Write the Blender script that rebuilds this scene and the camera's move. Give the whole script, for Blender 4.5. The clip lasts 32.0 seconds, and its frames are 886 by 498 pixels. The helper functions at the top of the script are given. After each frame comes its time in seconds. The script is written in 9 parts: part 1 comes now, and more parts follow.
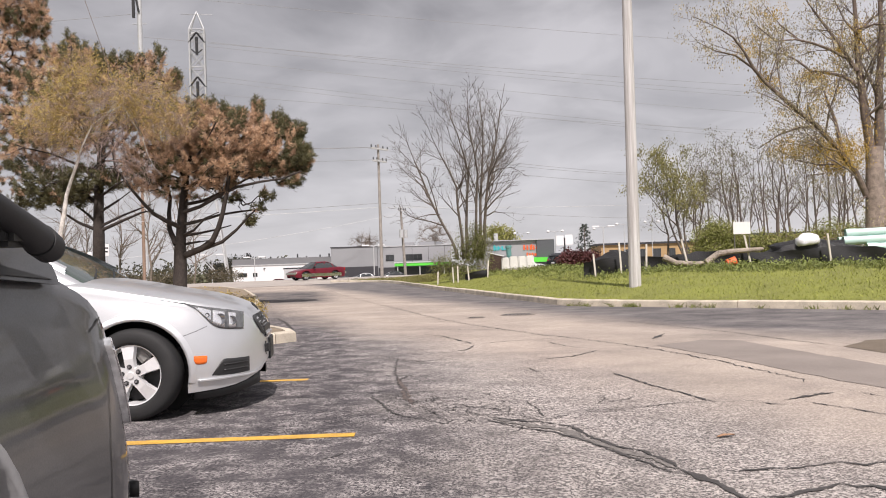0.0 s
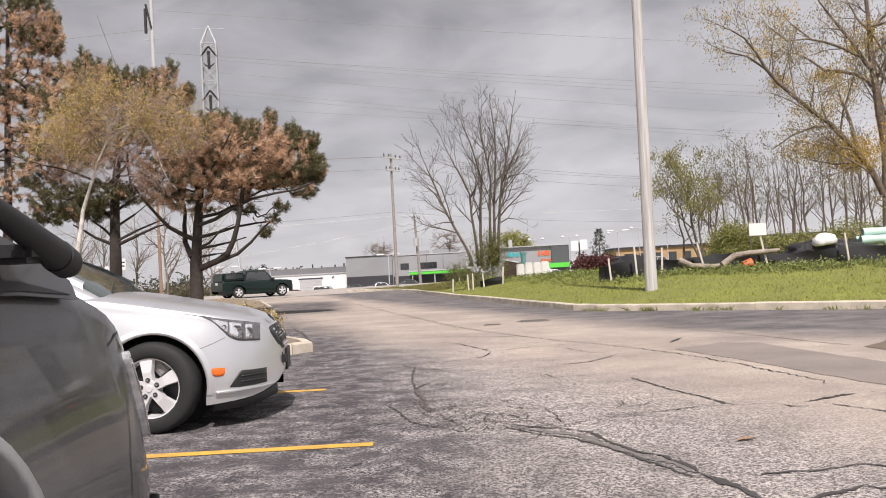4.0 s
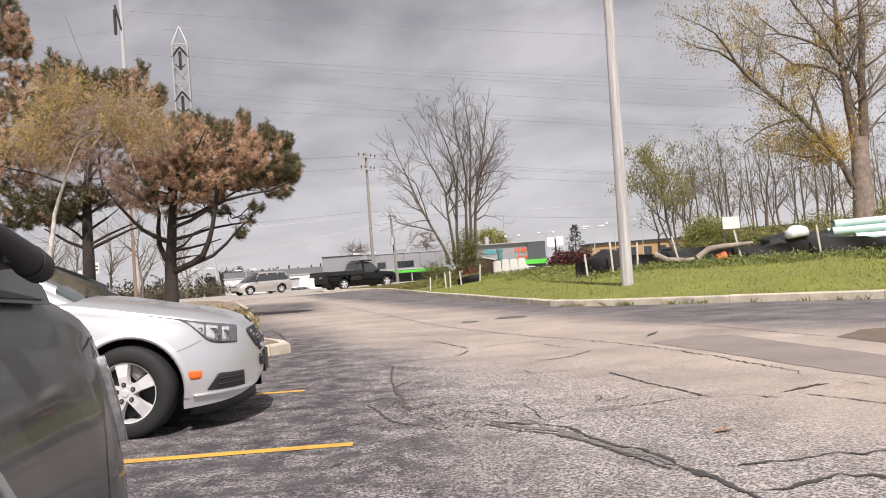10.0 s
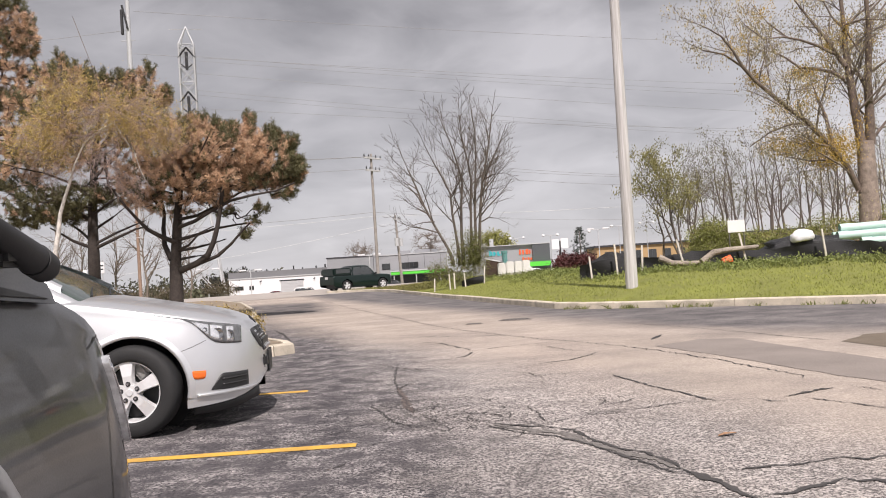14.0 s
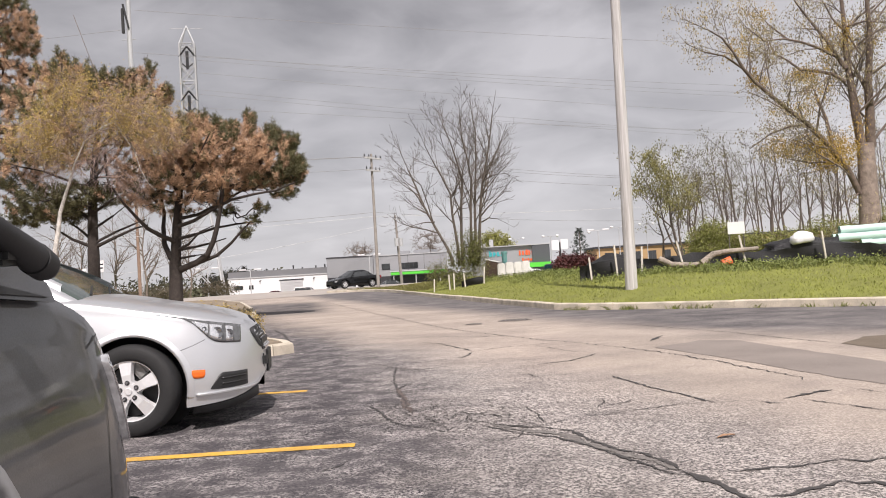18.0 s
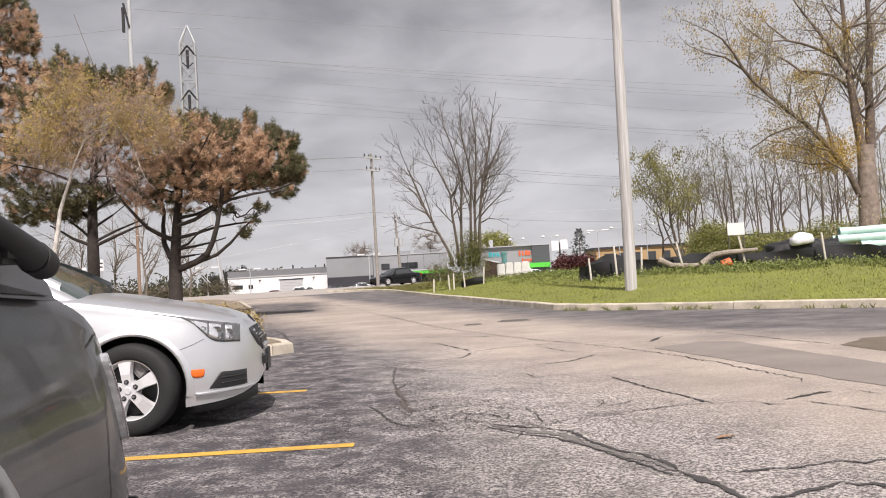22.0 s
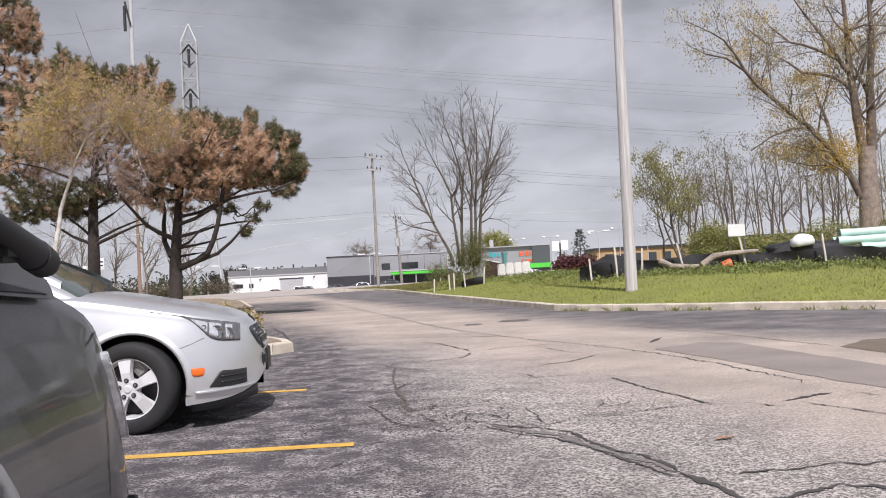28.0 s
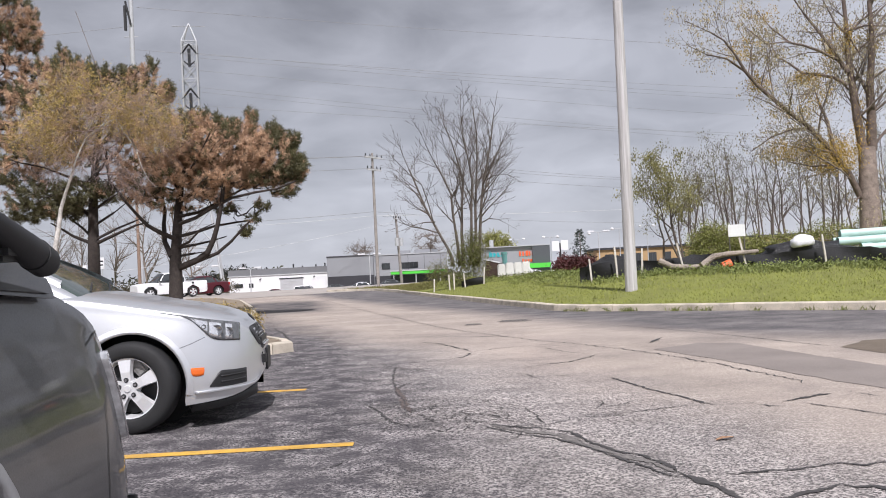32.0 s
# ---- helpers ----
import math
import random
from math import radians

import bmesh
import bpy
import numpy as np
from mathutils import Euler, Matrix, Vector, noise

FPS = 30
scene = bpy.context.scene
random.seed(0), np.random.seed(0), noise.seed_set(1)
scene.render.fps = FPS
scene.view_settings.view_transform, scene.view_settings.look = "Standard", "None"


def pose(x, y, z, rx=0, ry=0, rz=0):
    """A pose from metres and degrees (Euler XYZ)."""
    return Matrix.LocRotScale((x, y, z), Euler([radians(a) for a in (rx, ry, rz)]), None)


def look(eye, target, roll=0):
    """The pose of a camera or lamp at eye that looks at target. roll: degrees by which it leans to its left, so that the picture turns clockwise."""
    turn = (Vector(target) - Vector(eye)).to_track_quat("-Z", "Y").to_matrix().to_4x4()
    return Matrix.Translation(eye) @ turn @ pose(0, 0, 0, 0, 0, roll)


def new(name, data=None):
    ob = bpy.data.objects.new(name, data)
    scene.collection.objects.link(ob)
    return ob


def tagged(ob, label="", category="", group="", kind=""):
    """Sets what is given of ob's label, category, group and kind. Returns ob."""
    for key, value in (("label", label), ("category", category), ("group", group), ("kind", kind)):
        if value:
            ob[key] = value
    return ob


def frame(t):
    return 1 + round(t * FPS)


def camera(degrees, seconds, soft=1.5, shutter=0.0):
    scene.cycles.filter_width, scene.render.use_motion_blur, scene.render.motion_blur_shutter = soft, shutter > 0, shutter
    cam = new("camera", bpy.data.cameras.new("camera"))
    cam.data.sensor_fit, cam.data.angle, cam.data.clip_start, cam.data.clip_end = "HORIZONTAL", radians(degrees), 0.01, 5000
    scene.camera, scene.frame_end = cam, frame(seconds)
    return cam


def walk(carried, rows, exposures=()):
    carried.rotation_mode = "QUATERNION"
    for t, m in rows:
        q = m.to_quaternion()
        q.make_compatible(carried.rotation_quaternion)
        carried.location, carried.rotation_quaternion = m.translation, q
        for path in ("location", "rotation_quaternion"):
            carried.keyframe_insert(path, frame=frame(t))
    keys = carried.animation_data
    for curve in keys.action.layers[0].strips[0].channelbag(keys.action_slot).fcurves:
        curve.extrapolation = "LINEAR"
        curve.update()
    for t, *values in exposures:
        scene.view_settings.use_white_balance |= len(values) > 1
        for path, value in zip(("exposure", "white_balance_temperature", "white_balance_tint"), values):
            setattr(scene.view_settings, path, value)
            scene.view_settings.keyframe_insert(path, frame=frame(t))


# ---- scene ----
# ---- the camera: held still at one spot, turning a little in the hand ----
EYE_Z = 1.02
PATH = [
    (0, 91.115, 1.904, 0.392),
    (0.5, 91.152, 1.907, 0.604),
    (1, 91.188, 1.950, 0.904),
    (1.5, 91.339, 1.978, 1.209),
    (2, 91.563, 2.075, 1.439),
    (2.5, 91.676, 2.345, 1.557),
    (3, 91.707, 2.672, 1.585),
    (3.5, 91.702, 2.898, 1.544),
    (5.5, 91.591, 3.492, 0.937),
    (6, 91.578, 3.652, 0.830),
    (6.5, 91.563, 3.820, 0.683),
    (7, 91.550, 3.953, 0.552),
    (7.5, 91.537, 4.087, 0.417),
    (8, 91.522, 4.175, 0.279),
    (8.5, 91.505, 4.197, 0.155),
    (9, 91.492, 4.139, 0.054),
    (9.5, 91.477, 4.086, -0.051),
    (10, 91.463, 4.044, -0.151),
    (10.5, 91.453, 3.987, -0.242),
    (11, 91.440, 3.935, -0.310),
    (11.5, 91.430, 3.886, -0.345),
    (12, 91.430, 3.840, -0.339),
    (12.5, 91.446, 3.785, -0.177),
    (13, 91.488, 3.740, 0.037),
    (13.5, 91.547, 3.707, 0.132),
    (14, 91.588, 3.664, 0.146),
    (14.5, 91.604, 3.632, 0.145),
    (18, 91.610, 3.403, 0.126),
    (20, 91.606, 3.298, 0.090),
    (22, 91.619, 3.214, 0.103),
    (24, 91.606, 3.109, 0.136),
    (28, 91.613, 2.963, 0.127),
    (30, 91.612, 2.933, 0.125),
    (32, 91.610, 2.879, 0.127),
]
cam = camera(55.2, 32.0, soft=1.0)
walk(cam, [(t, pose(0, 0, EYE_Z, rx, ry, rz)) for t, rx, ry, rz in PATH],
     exposures=[(0, 0.12, 6500, 17), (14, 0.12, 6500, 17), (25, 0.12, 6450, 16), (28, 0.04, 6120, 17), (32, 0.02, 6000, 16)])

# ---- world, sun ----
SUN_EL, SUN_AZ = 52.0, 172.0      # azimuth clockwise from +Y (behind the eye)


def build_world():
    w = bpy.data.worlds.new("overcast_sky")
    scene.world = w
    w.use_nodes = True
    nt = w.node_tree
    N, L = nt.nodes, nt.links
    N.clear()
    out = N.new("ShaderNodeOutputWorld")
    bg = N.new("ShaderNodeBackground")
    sky = N.new("ShaderNodeTexSky")
    sky.sky_type = "NISHITA"
    sky.sun_disc = False
    sky.sun_elevation = radians(SUN_EL)
    sky.sun_rotation = radians(SUN_AZ)
    dim = N.new("ShaderNodeVectorMath"); dim.operation = "SCALE"
    dim.inputs["Scale"].default_value = 0.08
    L.new(sky.outputs["Color"], dim.inputs[0])
    tc = N.new("ShaderNodeTexCoord")
    sep = N.new("ShaderNodeSeparateXYZ")
    L.new(tc.outputs["Generated"], sep.inputs[0])
    # cloud deck: the direction laid out on a flat layer overhead
    zz = N.new("ShaderNodeMath"); zz.operation = "MAXIMUM"; zz.inputs[1].default_value = 0.0
    L.new(sep.outputs["Z"], zz.inputs[0])
    za = N.new("ShaderNodeMath"); za.operation = "ADD"; za.inputs[1].default_value = 0.22
    L.new(zz.outputs[0], za.inputs[0])
    px = N.new("ShaderNodeMath"); px.operation = "DIVIDE"
    py = N.new("ShaderNodeMath"); py.operation = "DIVIDE"
    L.new(sep.outputs["X"], px.inputs[0]); L.new(za.outputs[0], px.inputs[1])
    L.new(sep.outputs["Y"], py.inputs[0]); L.new(za.outputs[0], py.inputs[1])
    com = N.new("ShaderNodeCombineXYZ")
    L.new(px.outputs[0], com.inputs["X"]); L.new(py.outputs[0], com.inputs["Y"])
    mp = N.new("ShaderNodeMapping")
    mp.inputs["Location"].default_value = (3.1, 1.1, 0.0)
    mp.inputs["Rotation"].default_value = (0, 0, radians(6))
    mp.inputs["Scale"].default_value = (0.85, 0.85, 1.0)
    L.new(com.outputs[0], mp.inputs[0])
    n1 = N.new("ShaderNodeTexNoise")
    n1.inputs["Scale"].default_value = 1.15
    n1.inputs["Detail"].default_value = 8.0
    n1.inputs["Roughness"].default_value = 0.52
    n1.inputs["Distortion"].default_value = 0.25
    L.new(mp.outputs[0], n1.inputs["Vector"])
    ramp = N.new("ShaderNodeValToRGB")
    ramp.color_ramp.elements[0].position = 0.38
    ramp.color_ramp.elements[0].color = (0.255, 0.256, 0.262, 1)
    ramp.color_ramp.elements[1].position = 0.63
    ramp.color_ramp.elements[1].color = (0.56, 0.562, 0.566, 1)
    n2 = N.new("ShaderNodeTexNoise")
    n2.inputs["Scale"].default_value = 3.6
    n2.inputs["Detail"].default_value = 7.0
    n2.inputs["Roughness"].default_value = 0.5
    n2.inputs["Distortion"].default_value = 0.5
    L.new(mp.outputs[0], n2.inputs["Vector"])
    both = N.new("ShaderNodeMixRGB"); both.inputs["Fac"].default_value = 0.46
    L.new(n1.outputs["Fac"], both.inputs["Color1"]); L.new(n2.outputs["Fac"], both.inputs["Color2"])
    L.new(both.outputs[0], ramp.inputs[0])
    # thinner, brighter cloud towards the horizon
    hz = N.new("ShaderNodeMapRange")
    hz.inputs["From Min"].default_value = 0.0
    hz.inputs["From Max"].default_value = 0.30
    hz.inputs["To Min"].default_value = 0.62
    hz.inputs["To Max"].default_value = 0.0
    L.new(sep.outputs["Z"], hz.inputs["Value"])
    mx = N.new("ShaderNodeMixRGB")
    mx.inputs["Color2"].default_value = (0.69, 0.70, 0.705, 1)
    L.new(hz.outputs[0], mx.inputs["Fac"]); L.new(ramp.outputs["Color"], mx.inputs["Color1"])
    # the cloud thins towards +X
    th = N.new("ShaderNodeMapRange")
    th.interpolation_type = "SMOOTHSTEP"
    th.inputs["From Min"].default_value, th.inputs["From Max"].default_value = 0.17, 0.62
    th.inputs["To Min"].default_value, th.inputs["To Max"].default_value = 0.0, 0.9
    L.new(sep.outputs["X"], th.inputs["Value"])
    thin = N.new("ShaderNodeMixRGB")
    thin.inputs["Color2"].default_value = (0.70, 0.705, 0.71, 1)
    L.new(th.outputs[0], thin.inputs["Fac"]); L.new(mx.outputs[0], thin.inputs["Color1"])
    m2 = N.new("ShaderNodeMixRGB")
    m2.inputs["Fac"].default_value = 0.93
    L.new(dim.outputs[0], m2.inputs["Color1"]); L.new(thin.outputs[0], m2.inputs["Color2"])
    L.new(m2.outputs[0], bg.inputs["Color"])
    bg.inputs["Strength"].default_value = 1.0
    L.new(bg.outputs[0], out.inputs["Surface"])
    lamp = bpy.data.lights.new("sun", "SUN")
    lamp.energy, lamp.angle, lamp.color = 5.0, radians(1.2), (1.0, 0.95, 0.88)
    ob = new("sun", lamp)
    az, el = radians(SUN_AZ), radians(SUN_EL)
    d = Vector((math.sin(az) * math.cos(el), math.cos(az) * math.cos(el), math.sin(el)))
    ob.matrix_world = look(d * 60, (0, 0, 0))


build_world()

# ---- materials ----
MATS = {}


def base_nodes(name):
    m = bpy.data.materials.new(name)
    m.use_nodes = True
    nt = m.node_tree
    return m, nt, nt.nodes["Principled BSDF"]


def mat(name, col, rough=0.6, metal=0.0, var=0.25, scale=6.0, fine=60.0, bump=0.15, dist=0.01, col2=None, coat=0.0, island=0.0, rnd=0.0, emit=None, spec=0.5, trans=0.0):
    """A surface with variation at two scales and a fine relief."""
    if name in MATS:
        return MATS[name]
    m, nt, b = base_nodes(name)
    N, L = nt.nodes, nt.links
    c2 = col2 or tuple(max(0.0, c * (1 - var)) for c in col)
    tc = N.new("ShaderNodeTexCoord")
    n1 = N.new("ShaderNodeTexNoise"); n1.inputs["Scale"].default_value = scale; n1.inputs["Detail"].default_value = 5.0
    n2 = N.new("ShaderNodeTexNoise"); n2.inputs["Scale"].default_value = fine; n2.inputs["Detail"].default_value = 3.0
    L.new(tc.outputs["Object"], n1.inputs["Vector"]); L.new(tc.outputs["Object"], n2.inputs["Vector"])
    ad = N.new("ShaderNodeMath"); ad.operation = "MULTIPLY_ADD"; ad.inputs[1].default_value = 0.45
    L.new(n2.outputs["Fac"], ad.inputs[0])
    sc = N.new("ShaderNodeMath"); sc.operation = "MULTIPLY"; sc.inputs[1].default_value = 0.6
    L.new(n1.outputs["Fac"], sc.inputs[0]); L.new(sc.outputs[0], ad.inputs[2])
    r = N.new("ShaderNodeValToRGB")
    r.color_ramp.elements[0].position, r.color_ramp.elements[1].position = 0.36, 0.68
    r.color_ramp.elements[0].color, r.color_ramp.elements[1].color = (*c2, 1), (*col, 1)
    L.new(ad.outputs[0], r.inputs[0])
    col_out = r.outputs["Color"]
    if island or rnd:
        hs = N.new("ShaderNodeHueSaturation")
        mr = N.new("ShaderNodeMapRange")
        k = island or rnd
        mr.inputs["To Min"].default_value, mr.inputs["To Max"].default_value = 1 - k, 1 + k
        if island:
            g = N.new("ShaderNodeNewGeometry"); L.new(g.outputs["Random Per Island"], mr.inputs["Value"])
        else:
            g = N.new("ShaderNodeObjectInfo"); L.new(g.outputs["Random"], mr.inputs["Value"])
        L.new(mr.outputs[0], hs.inputs["Value"]); L.new(col_out, hs.inputs["Color"])
        col_out = hs.outputs["Color"]
    L.new(col_out, b.inputs["Base Color"])
    b.inputs["Roughness"].default_value = rough
    b.inputs["Metallic"].default_value = metal
    b.inputs["Specular IOR Level"].default_value = spec
    b.inputs["Coat Weight"].default_value = coat
    b.inputs["Coat Roughness"].default_value = 0.05
    b.inputs["Transmission Weight"].default_value = trans
    if emit:
        b.inputs["Emission Color"].default_value = (*emit[:3], 1)
        b.inputs["Emission Strength"].default_value = emit[3]
    if bump:
        bp = N.new("ShaderNodeBump"); bp.inputs["Strength"].default_value = bump; bp.inputs["Distance"].default_value = dist
        L.new(n2.outputs["Fac"], bp.inputs["Height"]); L.new(bp.outputs[0], b.inputs["Normal"])
    MATS[name] = m
    return m


def paint(name, col, flake=0.0, rough=0.35):
    """Car paint with a clear coat and a little dust."""
    return mat("paint_" + name, col, rough=rough, metal=flake, var=0.12, scale=2.5, fine=240.0, bump=0.0, coat=0.45, spec=0.2)


RUBBER = mat("rubber", (0.020, 0.020, 0.021), 0.75, var=0.4, fine=120, bump=0.25, dist=0.004)
ALLOY = mat("alloy", (0.78, 0.78, 0.79), 0.35, metal=0.35, var=0.1, bump=0)
CHROME = mat("chrome", (0.75, 0.75, 0.76), 0.12, metal=1.0, var=0.06, bump=0)
PLASTIC = mat("black_plastic", (0.018, 0.018, 0.019), 0.5, var=0.3, fine=300, bump=0.1, dist=0.002)
TINT = mat("tinted_glass", (0.034, 0.038, 0.040), 0.03, var=0.2, bump=0, spec=1.0)
LENS = mat("lamp_lens", (0.55, 0.56, 0.58), 0.08, metal=0.35, var=0.35, scale=14, bump=0, coat=1.0)
RED_LENS = mat("red_lens", (0.35, 0.012, 0.012), 0.15, var=0.2, bump=0, coat=0.8)
AMBER = mat("amber_lens", (0.75, 0.14, 0.01), 0.2, var=0.15, bump=0, coat=0.6)
DARK = mat("dark_metal", (0.03, 0.03, 0.032), 0.6, var=0.3, bump=0.1)
CONCRETE = mat("concrete", (0.66, 0.585, 0.475), 0.85, var=0.5, scale=3, fine=70, bump=0.4, dist=0.006, rnd=0.1)
GREY_WOOD = mat("weathered_wood", (0.58, 0.58, 0.59), 0.8, var=0.35, scale=4, fine=50, bump=0.4, dist=0.008)
GALV = mat("galvanised_steel", (0.52, 0.53, 0.54), 0.5, metal=0.2, var=0.2, bump=0)
WIRE = mat("cable_grey", (0.33, 0.33, 0.335), 0.5, var=0.2, bump=0)
BARK = mat("bark_grey", (0.27, 0.22, 0.18), 0.9, var=0.55, scale=8, fine=40, bump=0.6, dist=0.02)
BARK_PINE = mat("bark_pine", (0.058, 0.046, 0.040), 0.9, var=0.55, scale=9, fine=35, bump=0.7, dist=0.02)
LEAF_GREEN = mat("leaf_spring_green", (0.29, 0.29, 0.075), 0.6, var=0.4, scale=2, bump=0, island=0.35)
NEEDLE_BROWN = mat("needle_rust", (0.62, 0.41, 0.265), 0.75, var=0.35, scale=1.2, bump=0, island=0.35)
NEEDLE_GREEN = mat("needle_green", (0.14, 0.13, 0.058), 0.7, var=0.4, scale=1.2, bump=0, island=0.35)


# ---- mesh helpers ----
def mesh_of(name, verts, faces, material, smooth=False):
    me = bpy.data.meshes.new(name)
    me.from_pydata([tuple(v) for v in verts], [], faces)
    for m in (material if isinstance(material, (list, tuple)) else [material]):
        me.materials.append(m)
    if smooth:
        me.polygons.foreach_set("use_smooth", [len(q.vertices) < 5 for q in me.polygons])
    me.update()
    return me


def put(name, me, parent=None, m=None, label=""):
    ob = new(name, me)
    if parent is not None:
        ob.parent = parent
    if m is not None:
        ob.matrix_basis = m
    if label:
        ob["label"] = label
    return ob


def part(name, bm, material, parent, label="", smooth=False):
    bmesh.ops.recalc_face_normals(bm, faces=bm.faces)
    if smooth:
        rim = [e for e in bm.edges if any(len(q.verts) > 4 for q in e.link_faces)]
        if rim:
            bmesh.ops.split_edges(bm, edges=rim)
    me = bpy.data.meshes.new(name)
    bm.to_mesh(me)
    bm.free()
    me.materials.append(material)
    if smooth:
        me.polygons.foreach_set("use_smooth", [len(q.vertices) < 5 for q in me.polygons])
    return put(name, me, parent, None, label)


def box(sx, sy, sz, at=(0, 0, 0), bevel=0.0, m=None):
    """A box with its base centre at 'at'."""
    bm = bmesh.new()
    bmesh.ops.create_cube(bm, size=1)
    bmesh.ops.scale(bm, vec=(sx, sy, sz), verts=bm.verts)
    bmesh.ops.translate(bm, vec=(at[0], at[1], at[2] + sz / 2), verts=bm.verts)
    if bevel:
        bmesh.ops.bevel(bm, geom=bm.edges[:], offset=bevel, segments=2, affect="EDGES")
    if m is not None:
        bmesh.ops.transform(bm, matrix=m, verts=bm.verts)
    return bm


def rod(a, b, r1, r2=None, seg=8, bm=None, cap=True):
    """A tapered rod from a to b."""
    bm = bm or bmesh.new()
    a, b = Vector(a), Vector(b)
    d = b - a
    q = d.to_track_quat("Z", "Y").to_matrix().to_4x4()
    bmesh.ops.create_cone(bm, cap_ends=cap, segments=seg, radius1=r1, radius2=r1 if r2 is None else r2, depth=d.length,
                          matrix=Matrix.Translation((a + b) / 2) @ q)
    return bm


def thing(name, at=(0, 0, 0), rz=0.0, label="", category="", group="", kind=""):
    ob = new(name)
    ob.empty_display_size = 0.2
    ob.matrix_basis = pose(at[0], at[1], at[2], 0, 0, rz)
    return tagged(ob, label, category, group, kind)


def lerp(a, b, t):
    return a + (b - a) * t


def ease(x, a, b):
    t = min(1.0, max(0.0, (x - a) / (b - a)))
    return t * t * (3 - 2 * t)


def curve_at(tab, x):
    """Smooth value of a table of (x, v...) at x (Catmull-Rom)."""
    if x <= tab[0][0]:
        return tab[0][1:]
    if x >= tab[-1][0]:
        return tab[-1][1:]
    for i in range(len(tab) - 1):
        if x <= tab[i + 1][0]:
            p1, p2 = tab[i], tab[i + 1]
            p0, p3 = tab[max(0, i - 1)], tab[min(len(tab) - 1, i + 2)]
            t = (x - p1[0]) / (p2[0] - p1[0])
            out = []
            for k in range(1, len(p1)):
                m1 = (p2[k] - p0[k]) / max(1e-6, p2[0] - p0[0]) * (p2[0] - p1[0])
                m2 = (p3[k] - p1[k]) / max(1e-6, p3[0] - p1[0]) * (p2[0] - p1[0])
                out.append((2 * t**3 - 3 * t**2 + 1) * p1[k] + (t**3 - 2 * t**2 + t) * m1 + (-2 * t**3 + 3 * t**2) * p2[k] + (t**3 - t**2) * m2)
            return tuple(out)


# ---- lie of the land ----
ROAD_B = radians(38)
ROAD_P = Vector((-8.3, 58.0))
ROAD_D = Vector((math.cos(ROAD_B), math.sin(ROAD_B)))
ROAD_N = Vector((-math.sin(ROAD_B), math.cos(ROAD_B)))


def across(x, y):
    """Metres beyond the middle of the near lane."""
    return (Vector((x, y)) - ROAD_P).dot(ROAD_N)


def road_xy(s, p):
    v = ROAD_P + ROAD_D * s + ROAD_N * p
    return v.x, v.y


def land(x, y):
    p = across(x, y)
    return 0.12 * ease(p, -24, -3) + 0.10 * ease(p, -3, 5) - 1.9 * ease(p, 15, 62)


def sheet(name, xs, ys, zf, material, keep=None):
    verts = [(x, y, zf(x, y)) for y in ys for x in xs]
    n = len(xs)
    faces = []
    for j in range(len(ys) - 1):
        for i in range(n - 1):
            if keep is None or keep((xs[i] + xs[i + 1]) / 2, (ys[j] + ys[j + 1]) / 2):
                faces.append((j * n + i, j * n + i + 1, (j + 1) * n + i + 1, (j + 1) * n + i))
    return put(name, mesh_of(name, verts, faces, material, True))


